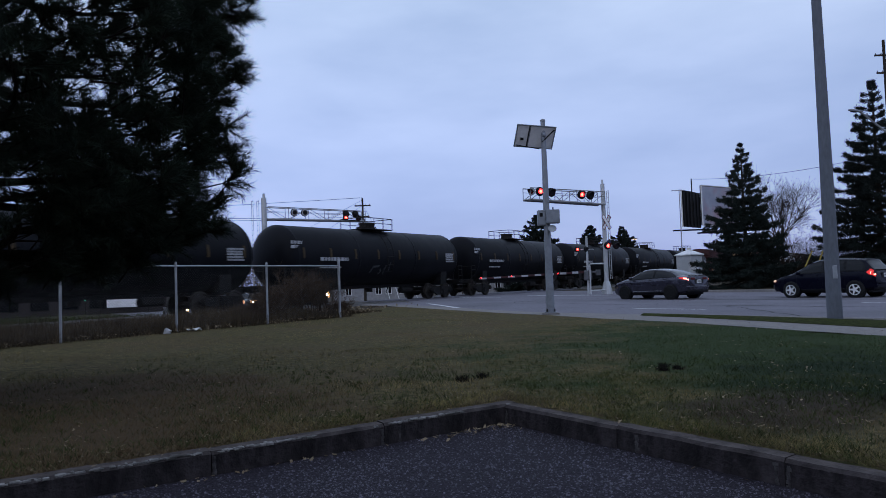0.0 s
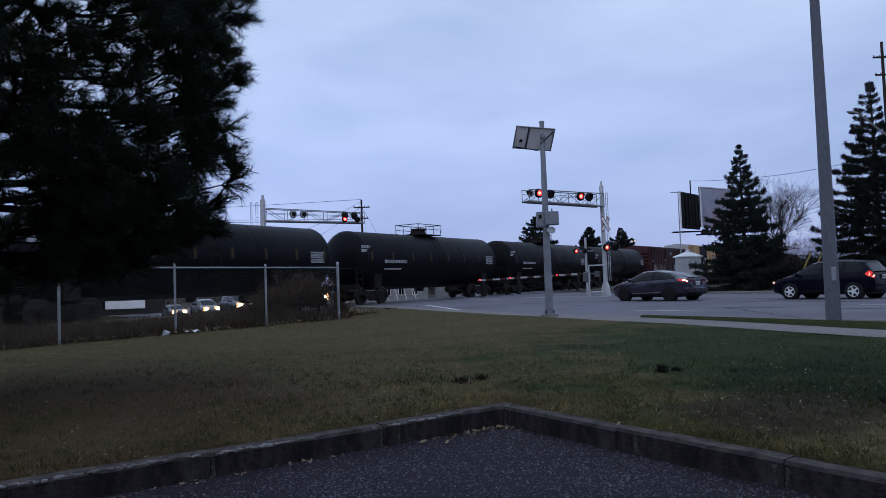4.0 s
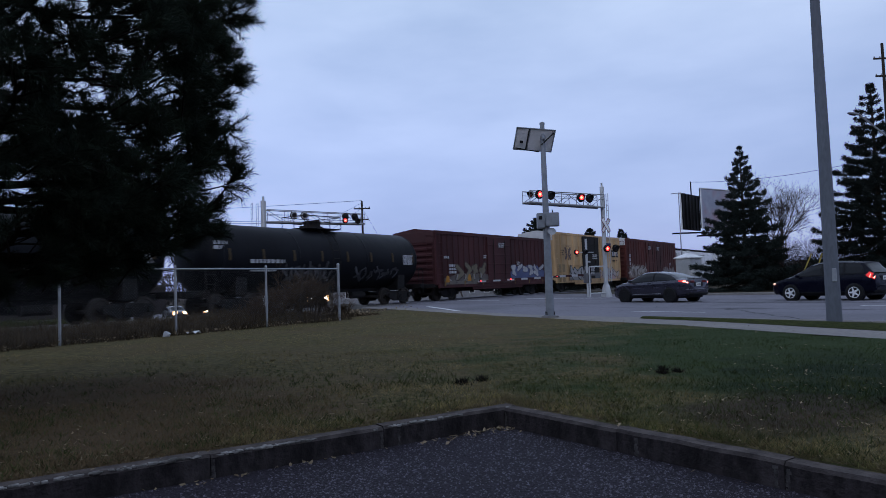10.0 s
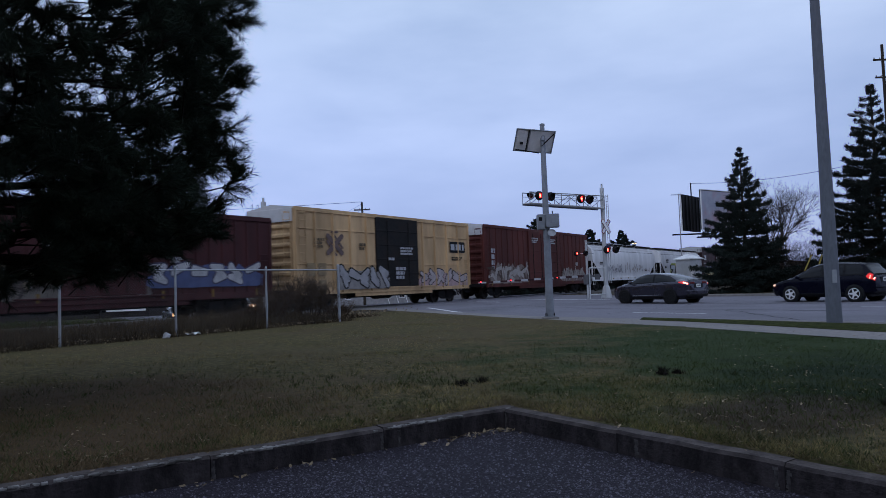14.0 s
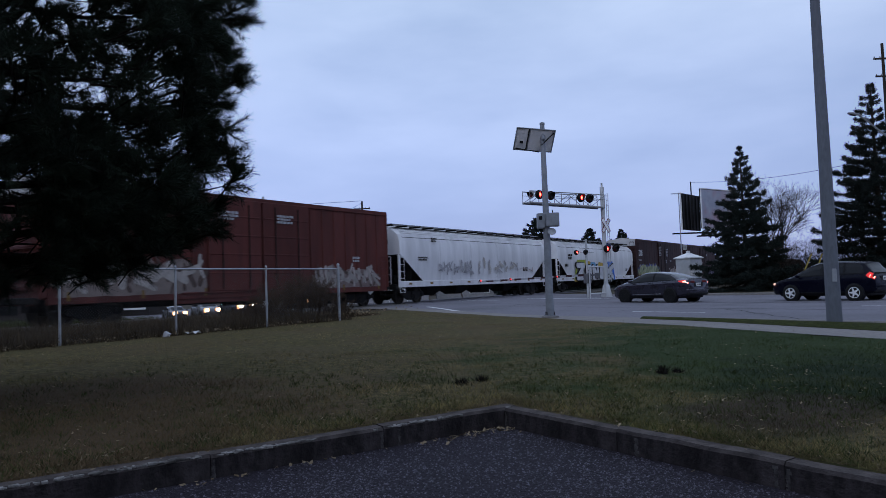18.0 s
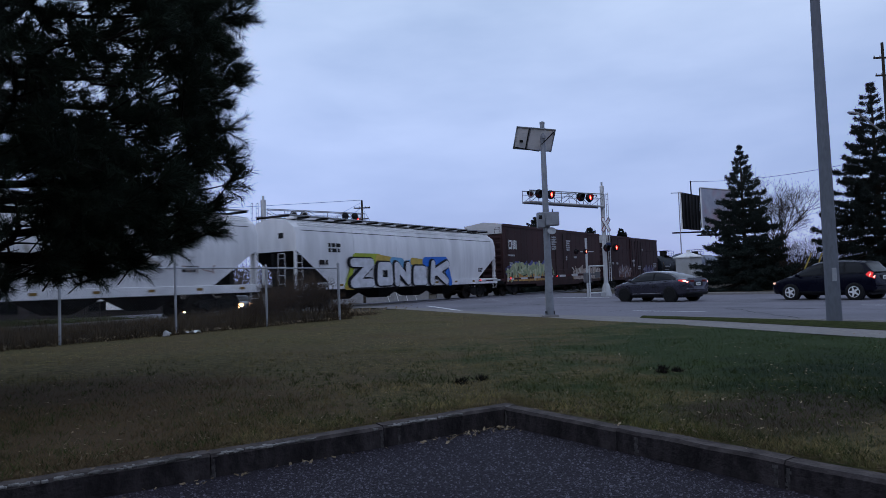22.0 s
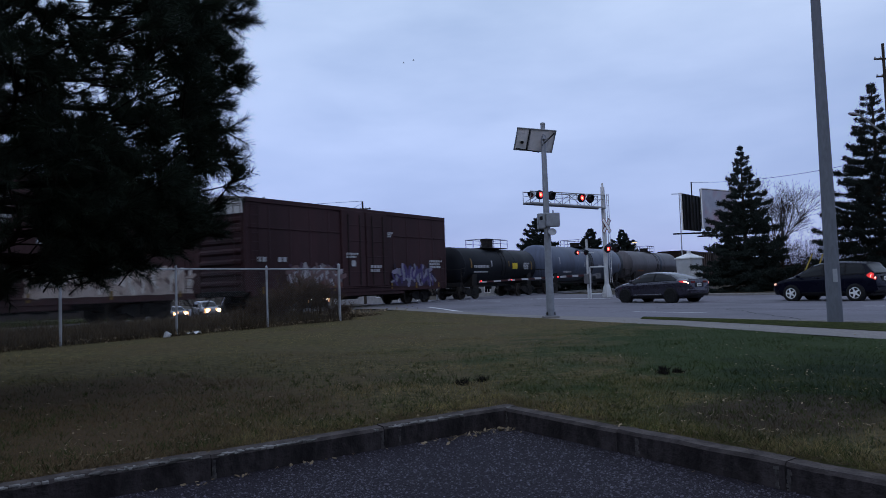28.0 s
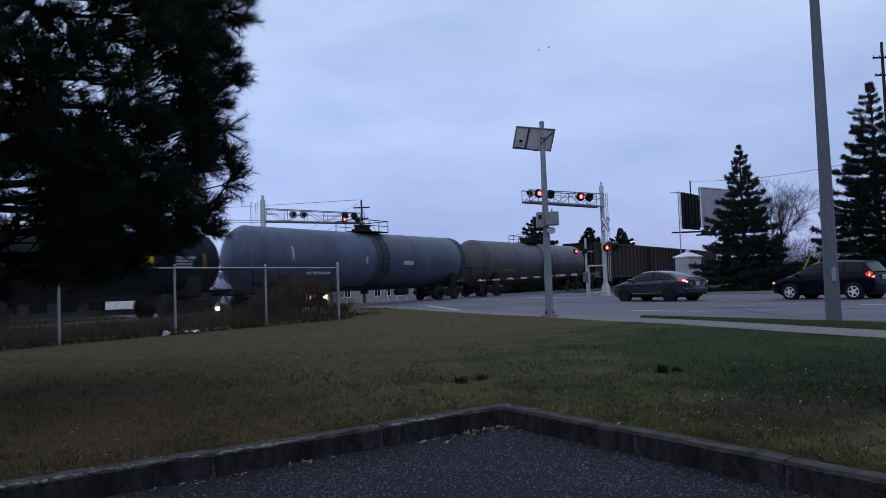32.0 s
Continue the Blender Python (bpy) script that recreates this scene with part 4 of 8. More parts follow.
def stripe_set(length, axis, radius, n=9, z=None, skip=()):
    z = z or axis + 0.12
    return [(-length / 2 + 1.25 + i * (length - 2.5) / (n - 1), z, 0.13, 0.5, M_YELLOW_DULL) for i in range(n) if i not in skip]


BLACK_TANK = (0.008, 0.0085, 0.011)
W = M_WHITE
for i, gap in enumerate((6.1, 22.6, 39.0, 55.6, 72.1, 88.6)):
    ln = 15.45
    tank_car(gap + 8.25, ln, 1.49, 2.4, BLACK_TANK, "black tank car with yellow reflectors and a railed manway", stripes=stripe_set(ln, 2.4, 1.49, 8),
             letters=[(-4.4, 2.25, 2.0, 0.22, 1), (-4.6, 1.85, 1.5, 0.1, 1), (6.0, 2.4, 0.9, 0.55, 5), (-6.9, 2.9, 0.7, 0.4, 2)])
tanks = [c for c, _ in TRAIN]
BB = (2.4, 1.49)
mural(tanks[5], -3.4, 0.2, 1.25, 2.2, None, 3, ink=(0.13, 0.13, 0.14), flecks=((0.06, 0.06, 0.065),), bend=BB, y=-1.52, strokes=12)
mural(tanks[5], 1.5, 5.2, 1.3, 2.1, None, 5, ink=(0.1, 0.1, 0.11), flecks=((0.05, 0.05, 0.055),), bend=BB, y=-1.52, strokes=10)
mural(tanks[4], -0.8, 3.6, 1.3, 2.1, None, 8, ink=(0.08, 0.08, 0.085), bend=BB, y=-1.52, strokes=10)
mural(tanks[1], -1.6, 0.2, 1.4, 2.1, None, 9, ink=(0.07, 0.075, 0.08), bend=BB, y=-1.52, strokes=5)

RED, YEL, BRN, DRD = (0.062, 0.019, 0.02), (0.58, 0.385, 0.205), (0.048, 0.022, 0.022), (0.1, 0.027, 0.022)
c = boxcar(113.4, 15.5, 4.1, RED, "weathered red boxcar with grey graffiti along its lower side", [(-1.6, 1.6)], [(-6.6, 2.6, 0.6, 0.2, 1, W), (-5.9, 1.9, 0.9, 0.6, 3, W), (0.3, 3.5, 0.8, 0.35, 3, W), (-1.9, 2.7, 0.4, 0.25, 2, W), (2.9, 2.3, 0.5, 0.25, 2, W)], ribs=12, roof_paint=(0.05, 0.02, 0.02))
tag(c, -5.6, -1.9, 0.95, 2.4, (0.17, 0.145, 0.1), (0.06, 0.04, 0.035), 11, letters=4, weight=0.09)
for x, z in ((-6.6, 1.3), (-4.05, 1.35)):
    part("graffiti_field", jagged(x - 0.2, x + 0.22, z - 0.22, z + 0.24, 0.2, 0.12, -1.575, random.Random(int(z * 40))), paint((0.45, 0.2, 0.03)), c, "orange patch")
tag(c, -1.0, 1.4, 1.0, 2.3, (0.22, 0.2, 0.17), (0.07, 0.04, 0.04), 14, letters=3, weight=0.06)
mural(c, -6.9, 1.8, 0.95, 1.7, (0.12, 0.1, 0.09), 13, low=(0.16, 0.14, 0.12), ink=(0.05, 0.04, 0.04), flecks=((0.3, 0.28, 0.27),))
tag(c, 1.7, 7.1, 1.25, 2.3, (0.46, 0.45, 0.46), (0.07, 0.06, 0.1), 12, letters=6, weight=0.1, back=(0.09, 0.11, 0.22))
c = boxcar(130.3, 15.4, 4.75, YEL, "pale yellow boxcar with a black sliding door and graffiti", [(-1.8, 2.0)], [(-6.1, 3.2, 0.7, 0.5, 3, paint((0.14, 0.1, 0.06))), (-2.9, 3.1, 0.5, 0.4, 2, paint((0.14, 0.1, 0.06))), (6.3, 3.3, 1.5, 0.5, 1, W), (6.2, 2.6, 1.2, 0.25, 2, M_DARK)], door_paint=M_DARK, roof_paint=(0.42, 0.42, 0.42), ribs=6, proud=0.1, ledges=(2.2, 3.85))
part("plaque", Build().box((6.3, -1.547, 3.3), (1.75, 0.008, 0.66)), M_BLACK, c, "black plaque behind white bars")
bars(c, 0.8, 2.95, 1.2, 0.45, 3, -1.66, W)
bars(c, -0.6, 2.5, 0.6, 0.2, 1, -1.66, W)
bars(c, 0.2, 1.75, 0.9, 0.7, 3, -1.66, W)
b = Build()
stroke(b, (-5.5, 3.55), (-4.5, 2.75), 0.13, -1.55), stroke(b, (-5.5, 2.75), (-4.5, 3.55), 0.13, -1.556)
stroke(b, (-5.55, 3.3), (-4.9, 2.65), 0.06, -1.553), stroke(b, (-5.1, 3.65), (-4.45, 3.0), 0.06, -1.553)
stroke(b, (-5.2, 3.75), (-4.8, 3.75), 0.05, -1.55)
part("emblem", b, paint((0.16, 0.11, 0.1)), c, "faded dark blue crossed emblem")
tag(c, -4.9, -0.9, 0.95, 2.2, (0.34, 0.33, 0.34), (0.016, 0.016, 0.016), 21, letters=5, weight=0.11, y=-1.63, back=(0.28, 0.26, 0.25))
tag(c, 2.15, 7.3, 0.95, 2.1, (0.44, 0.38, 0.38), (0.03, 0.025, 0.03), 22, letters=6, weight=0.09, back=(0.46, 0.32, 0.32))
for i in range(4):
    part("patch", Build().box((-6.7 + (i % 2) * 0.75, -1.55, 1.95 - (i // 2) * 0.8), (0.55, 0.012, 0.6), 0.003), paint((0.29, 0.21, 0.12)), c, "faded brown painted patch")
c = boxcar(149.15, 18.3, 4.85, DRD, "tall dark red boxcar with a pale roof and grey graffiti", [(-2.6, 0.2), (0.3, 3.1)], [(-1.6, 4.1, 1.0, 0.4, 3, W), (1.6, 4.1, 1.0, 0.4, 3, W), (-8.0, 2.6, 0.5, 1.6, 4, W), (6.5, 2.4, 0.5, 0.3, 2, W)], roof_paint=(0.42, 0.42, 0.42), ribs=11)
mural(c, -8.6, -2.7, 0.98, 2.45, (0.24, 0.19, 0.17), 31, ink=(0.09, 0.06, 0.05), flecks=((0.42, 0.38, 0.35),), strokes=16)
mural(c, 3.3, 8.2, 1.0, 2.15, (0.2, 0.15, 0.14), 32, ink=(0.09, 0.06, 0.05), flecks=((0.36, 0.31, 0.29), (0.3, 0.27, 0.25)), strokes=14)
WHT = (0.7, 0.69, 0.7)
c = hopper_car(168.8, 19.4, WHT, "pale grey covered hopper with faded scrawls along its side", [(-7.2, 2.5, 1.0, 0.25, 2, M_DARK), (-6.0, 3.6, 0.6, 0.3, 2, M_DARK), (6.0, 1.9, 0.8, 0.3, 2, M_DARK)])
mural(c, -5.6, -1.6, 1.55, 2.4, None, 41, ink=(0.27, 0.26, 0.28), flecks=((0.42, 0.41, 0.43),), y=-1.565, strokes=10)
mural(c, -1.2, 4.8, 1.6, 2.6, None, 42, ink=(0.4, 0.38, 0.39), flecks=((0.5, 0.46, 0.42),), y=-1.565, strokes=8)
mural(c, 5.0, 7.4, 1.5, 2.2, None, 43, ink=(0.44, 0.34, 0.31), y=-1.565, strokes=5)
hop2 = hopper_car(189.9, 19.4, WHT, "pale grey covered hopper with a large lettered graffiti piece", [(-6.8, 2.9, 0.9, 0.5, 2, M_DARK), (-7.6, 2.2, 0.6, 0.3, 1, M_DARK), (7.4, 1.8, 0.6, 0.3, 2, M_DARK)])


def lettering(text, size, x, z, y, material, name, parent, depth=0.006, offset=0.0, stretch=1.0):
    """Words in the built-in font as a mesh that faces the camera's side."""
    cu = bpy.data.curves.new(name, "FONT")
    cu.body, cu.size, cu.extrude, cu.offset = text, size, depth, offset
    cu.align_x, cu.align_y = "CENTER", "CENTER"
    tmp = bpy.data.objects.new(name, cu)
    scene.collection.objects.link(tmp)
    me = bpy.data.meshes.new_from_object(tmp.evaluated_get(bpy.context.evaluated_depsgraph_get()))
    bpy.data.objects.remove(tmp)
    me.transform(Matrix.Translation((x, y, z)) @ pose(0, 0, 0, 90) @ Matrix.Diagonal((stretch, 1, 1, 1)))
    me.materials.clear()
    me.materials.append(material)
    return part(name, me, None, parent)


M_GW, M_GK = paint((0.62, 0.62, 0.66)), paint((0.012, 0.012, 0.016))
cloud = (((-4.9, 1.0), (-4.2, 2.85), 0.3, (0.36, 0.42, 0.05)), ((-4.2, 2.75), (-2.4, 2.75), 0.3, (0.36, 0.42, 0.05)), ((-4.9, 0.95), (-4.4, 0.95), 0.2, (0.5, 0.33, 0.06)),
         ((-2.4, 2.75), (-1.4, 2.6), 0.27, (0.55, 0.38, 0.08)), ((-1.2, 2.6), (-0.4, 2.55), 0.26, (0.16, 0.38, 0.6)), ((-0.2, 2.35), (1.0, 2.6), 0.24, (0.16, 0.38, 0.6)),
         ((0.6, 2.6), (1.7, 2.5), 0.24, (0.55, 0.38, 0.08)), ((1.8, 2.6), (3.9, 2.65), 0.3, (0.03, 0.16, 0.62)), ((3.9, 2.6), (4.35, 1.1), 0.32, (0.03, 0.16, 0.62)), ((3.9, 1.05), (4.0, 1.0), 0.2, (0.55, 0.38, 0.08)))
for k, (p, q, w, rgb) in enumerate(cloud):
    b = Build()
    p, q = [(-6.0 + 1.03 * (e[0] + 4.9), 1.0 + 0.8 * (e[1] - 1.0)) for e in (p, q)]
    stroke(b, p, q, min(w * 0.9, q[1] - 0.85, p[1] - 0.85) if min(p[1], q[1]) < 1.2 else w * 0.9, -1.565 - 0.002 * k)
    part("graffiti_cloud", b, paint(rgb), hop2)
# Z, O, N, E, K as fat strokes
GLYPHS = ([((-3.95, 2.55), (-2.75, 2.55)), ((-2.75, 2.5), (-3.95, 1.15)), ((-3.95, 1.12), (-2.75, 1.12))],
          [((-2.2, 1.3), (-2.15, 2.3)), ((-2.15, 2.3), (-1.55, 2.3)), ((-1.5, 2.3), (-1.45, 1.2)), ((-2.2, 1.2), (-1.45, 1.2))],
          [((-0.95, 1.1), (-0.95, 2.35)), ((-0.95, 2.35), (-0.1, 1.2)), ((-0.1, 1.2), (-0.1, 2.35))],
          [((0.45, 1.3), (0.5, 2.0)), ((0.5, 2.05), (1.15, 2.05)), ((1.2, 2.0), (1.1, 1.7)), ((0.5, 1.62), (1.15, 1.62)), ((0.45, 1.15), (1.25, 1.15))],
          [((1.85, 1.1), (1.95, 2.5)), ((1.9, 1.7), (3.2, 2.5)), ((2.3, 1.85), (3.1, 1.1))])
for k, glyph in enumerate(GLYPHS):
    be, bf = Build(), Build()
    for i, (p, q) in enumerate(glyph):
        p, q = [(-5.8 + 1.22 * (e[0] + 4.15), 1.15 + 0.72 * (e[1] - 1.1)) for e in (p, q)]
        stroke(be, p, q, 0.29, -1.59 - 0.0015 * i - 0.008 * k)
        stroke(be, (p[0] - 0.12, p[1] + 0.02), (q[0] - 0.12, q[1] + 0.02), 0.28, -1.583 - 0.0015 * i - 0.008 * k)
        stroke(bf, p, q, 0.215, -1.64 - 0.0015 * i - 0.001 * k)
    part("graffiti_outline", be, M_GK, hop2)
    part("graffiti_letter", bf, M_GW, hop2, "white sprayed letter")

c = boxcar(209.85, 18.6, 4.9, BRN, "dark brown boxcar with white markings and yellow graffiti", [(-1.5, 1.5)], [(-1.0, 3.85, 0.9, 1.1, 6, W), (2.0, 3.75, 0.9, 0.9, 5, W), (-8.2, 2.8, 1.0, 0.16, 1, W), (-8.3, 2.2, 0.5, 0.3, 2, W), (1.4, 2.7, 0.3, 0.4, 2, W), (3.4, 2.8, 0.6, 0.2, 1, W)], roof_paint=(0.4, 0.4, 0.4), ribs=10, proud=0.012)
for x, kind in ((-8.35, 0), (-7.65, 1)):
    b = Build()
    if kind == 0:
        stroke(b, (x - 0.22, 3.3), (x - 0.22, 3.8), 0.07, -1.555), stroke(b, (x - 0.22, 3.8), (x + 0.2, 3.8), 0.07, -1.555), stroke(b, (x - 0.22, 3.3), (x + 0.2, 3.3), 0.07, -1.555), stroke(b, (x + 0.2, 3.3), (x + 0.2, 3.8), 0.07, -1.555)
    else:
        for q in (-0.25, -0.02, 0.2):
            stroke(b, (x + q, 3.3), (x + q, 3.8), 0.075, -1.555)
    part("emblem", b, M_WHITE_PAINT, c, "white emblem of rounded bars")
mural(c, -9.0, -1.2, 0.98, 2.4, (0.4, 0.42, 0.24), 61, low=(0.5, 0.26, 0.07), top=(0.1, 0.11, 0.3), ink=(0.05, 0.06, 0.05), flecks=((0.5, 0.52, 0.36), (0.28, 0.34, 0.2)), strokes=15)
mural(c, 2.7, 9.0, 0.98, 2.1, (0.42, 0.35, 0.31), 62, ink=(0.16, 0.11, 0.1), flecks=((0.55, 0.5, 0.46), (0.4, 0.32, 0.28)), strokes=14)
c = boxcar(229.3, 15.5, 4.9, (0.04, 0.0165, 0.0185), "tall dark red boxcar with white markings and violet graffiti", [(-1.7, 0.1), (0.2, 2.0)], [(-6.9, 2.35, 0.5, 0.28, 1, W), (-5.7, 2.35, 0.5, 0.28, 1, W), (2.1, 3.75, 0.8, 0.3, 3, W), (-1.0, 2.6, 0.9, 0.3, 2, W), (0.9, 1.95, 0.9, 0.4, 2, W), (-0.9, 2.2, 0.3, 0.4, 1, W), (6.6, 2.2, 1.3, 0.5, 3, W)], roof_paint=(0.36, 0.36, 0.36), ribs=6, proud=0.014, ledges=(3.7,))
mural(c, -5.4, -1.7, 1.0, 2.2, (0.2, 0.18, 0.19), 71, low=(0.14, 0.06, 0.05), ink=(0.07, 0.04, 0.06), flecks=((0.34, 0.32, 0.34), (0.16, 0.1, 0.1)), strokes=13)
mural(c, 2.4, 6.3, 0.98, 2.15, (0.05, 0.035, 0.07), 72, low=(0.04, 0.025, 0.05), ink=(0.02, 0.015, 0.03), flecks=((0.24, 0.22, 0.3), (0.2, 0.2, 0.25), (0.07, 0.05, 0.15)), strokes=12)
tank_car(244.9, 11.9, 1.22, 2.16, (0.014, 0.0155, 0.02), "short black tank car with a yellow placard and tall railings", bogie=4.0, platform=3.0, dome=0.6,
         stripes=[(-4.3, 2.3, 0.14, 0.6, M_YELLOW), (-1.6, 2.3, 0.1, 0.4, M_WHITE), (0.9, 2.3, 0.1, 0.4, M_YELLOW), (4.5, 2.2, 0.14, 0.6, M_YELLOW), (1.8, 2.15, 0.75, 0.42, paint((0.7, 0.5, 0.03)))], letters=[(-3.0, 2.1, 2.0, 0.24, 1), (-3.0, 1.75, 1.8, 0.12, 1), (3.6, 2.15, 0.9, 0.5, 4)])
tank_car(260.9, 18.5, 1.47, 2.4, (0.082, 0.098, 0.145), "blue-grey tank car with a darker stained middle", stripes=[(-6.8, 2.6, 0.1, 0.6, M_WHITE), (-1.5, 2.3, 0.12, 0.4, M_WHITE), (2.2, 2.2, 0.9, 0.22, M_WHITE), (7.2, 2.2, 0.1, 0.5, M_YELLOW)], bands=[(-0.1, 1.1, (0.05, 0.055, 0.065)), (8.1, 0.6, (0.04, 0.045, 0.05))], letters=[(-5.0, 1.7, 1.6, 0.2, 1)], sheen=0.42)
tank_car(280.9, 18.6, 1.45, 2.4, (0.1, 0.092, 0.1), "brown-grey weathered tank car", stripes=[(-5.5, 1.75, 2.0, 0.16, paint((0.3, 0.14, 0.08)))], bands=[(1.6, 0.7, (0.06, 0.075, 0.1))], letters=[], sheen=0.45)
open_hopper(299.6, 15.6, 4.2, (0.045, 0.032, 0.03), "dark brown open hopper with deep side posts")
open_hopper(316.2, 15.6, 4.2, (0.04, 0.034, 0.034), "dark brown open hopper with deep side posts")
open_hopper(332.8, 15.6, 4.2, (0.045, 0.032, 0.03), "dark brown open hopper with deep side posts")

# ---- kerbs ----
def kerb(name, p, q, n, label):
    """A kerb of n poured lengths from p to q in road axes, with open joints."""
    k = thing(name, pose(0, 0, 0), label, "kerb", kind="structure")
    rnd = random.Random(name)
    a, z = Vector(p), Vector(q)
    d = (z - a) / n
    turn = math.degrees(math.atan2(d.y, d.x))
    for i in range(n):
        c = a + d * (i + 0.5)
        ln = d.length - 0.006
        b = Build()
        m = 14
        for j in range(m + 1):
            x = -ln / 2 + ln * j / m
            w = 0.005 * noise.noise(Vector((x * 3 + i * 7, 0, len(name))))
            for y, zz in ((-0.075, -0.22), (-0.075, -0.025 + w), (-0.055 + w, 0.0 + w), (0.06, 0.004 + w), (0.075, -0.02), (0.075, -0.22)):
                b.v.append((x, y, zz))
        for j in range(m):
            for e in range(6):
                b.f.append((j * 6 + e, (j + 1) * 6 + e, (j + 1) * 6 + (e + 1) % 6, j * 6 + (e + 1) % 6))
        b.f += [tuple(range(6)), tuple(range(m * 6, m * 6 + 6))[::-1]]
        w = U_DIR * c.x + V_DIR * c.y
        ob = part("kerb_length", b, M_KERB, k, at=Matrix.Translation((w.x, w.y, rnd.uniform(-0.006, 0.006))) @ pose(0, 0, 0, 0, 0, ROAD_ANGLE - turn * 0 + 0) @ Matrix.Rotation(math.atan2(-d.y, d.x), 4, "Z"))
        e = Build()
        for j in range(90):
            x = -ln / 2 + 0.06 + (ln - 0.12) * (j + rnd.random()) / 90
            if noise.noise(Vector((x * 1.4 + 9 * i, 5, len(name)))) > (-0.2 + 0.22 * rnd.random() if name == "kerb_1" else 0.35 + 0.3 * rnd.random()):
                sx = rnd.uniform(0.014, 0.06)
                zt = 0.005 * noise.noise(Vector((x * 3 + i * 7, 0, len(name))))
                e.box((x, -0.06 + rnd.uniform(-0.004, 0.012), zt - 0.008 + rnd.uniform(-0.006, 0.003)), (sx, rnd.uniform(0.008, 0.05), rnd.uniform(0.008, 0.024)), 0.004, pose(0, 0, 0))
        part("worn_edge", e, M_KERB_TOP, ob, "pale chipped edge")
        for side in (-1, 1) if i % 3 else (-1,):
            e = Build()
            x = side * (ln / 2 - 0.02) - 0.24 * side * (i % 2) * rnd.random()
            for j in range(9):
                h = 0.02 + 0.016 * j
                e.box((x + rnd.uniform(-0.006, 0.006), -0.0755, -0.03 - h + rnd.uniform(-0.004, 0.004)), (rnd.uniform(0.014, 0.04), 0.004, 0.022), 0.001)
            part("mortar_streak", e, M_KERB_STREAK, ob, "pale mortar streak at a joint")
    return k


kerb("kerb_1", (KU + 0.075, -22.0), (KU + 0.075, KV + 0.15), 18, "cracked grey concrete kerb of the parking lot")
kerb("kerb_2", (KU, KV + 0.075), (-20.0, KV + 0.075), 18, "cracked grey concrete kerb of the parking lot")


def road_kerb(name, v, u0, u1, n):
    k = thing(name, pose(0, 0, 0), "low pale concrete road kerb", "kerb", kind="structure")
    for i in range(n):
        a, z = u0 + (u1 - u0) * i / n, u0 + (u1 - u0) * (i + 1) / n - 0.02
        c = uv((a + z) / 2, v)
        part("kerb_length", Build().box((0, 0, 0.03 if v > 20 else -0.05), (z - a, 0.16, 0.22), 0.03), M_WALK, k, at=Matrix.Translation(c) @ pose(0, 0, 0, 0, 0, ROAD_ANGLE))


road_kerb("kerb_3", 16.86, -40, 14.0, 18)
road_kerb("kerb_4", 37.08, -60, 31, 26)

# ---- road markings ----
def marking(name, p, q, w, label):
    a, z = uv(*p), uv(*q)
    d = z - a
    n = Vector((-d.y, d.x, 0)).normalized() * (w / 2)
    k = max(2, int(d.length / 1.0))
    b = Build()
    for i in range(k + 1):
        c = a + d * (i / k)
        h = height(c.x, c.y) + 0.009
        b.v += [(c.x + n.x, c.y + n.y, h), (c.x - n.x, c.y - n.y, h)]
    b.f = [(2 * i, 2 * i + 1, 2 * i + 3, 2 * i + 2) for i in range(k)]
    solid(name, b, M_PAINT, label, "road marking", kind="structure")


for u0 in (-24, -15.2, -6.4, 9.3 - 6.4, 14.6):
    marking("lane_line", (u0, 20.0), (u0 + 3.0, 20.0), 0.14, "worn white dashed lane line")
for u0 in (-22, -12, -2, 8, 31.5):
    marking("lane_line", (u0, 25.0), (u0 + 4.2, 25.0), 0.14, "worn white dashed lane line")
marking("stop_line", (32.7, 28.0), (29.3, 31.4), 0.45, "worn white stop line before the crossing")
marking("edge_line", (22.0, 16.3), (28.6, 18.4), 0.2, "white edge line at the road's mouth")

# tar seams and cracks in the road
M_TAR = surface("tar_seam", (0.018, 0.018, 0.02), (0.035, 0.035, 0.038), 6, 0.7, spec=0.1)
rnd = random.Random(41)
for p, q, w in (((3.0, 22.4), (30.0, 22.6), 0.07), ((-20.0, 27.6), (28.0, 27.2), 0.08), ((10.0, 17.6), (15.5, 22.4), 0.06), ((18.0, 19.0), (21.5, 31.0), 0.06), ((2.0, 18.4), (8.5, 18.2), 0.09), ((6.0, 23.0), (9.0, 34.0), 0.05), ((24.5, 17.6), (27.0, 24.0), 0.06), ((13.0, 30.0), (27.0, 30.6), 0.06)):
    b = Build()
    m = 24
    for i in range(m + 1):
        u, v = p[0] + (q[0] - p[0]) * i / m + rnd.gauss(0, 0.08), p[1] + (q[1] - p[1]) * i / m + rnd.gauss(0, 0.07)
        e = w * rnd.uniform(0.25, 1.0)
        b.v += [tuple(uv(u, v - e, 0.0085)), tuple(uv(u, v + e, 0.0085))]
    b.f = [(2 * i, 2 * i + 1, 2 * i + 3, 2 * i + 2) for i in range(m)]
    solid("tar_seam", b, M_TAR, "dark wandering tar seam in the road", "road crack", kind="structure")

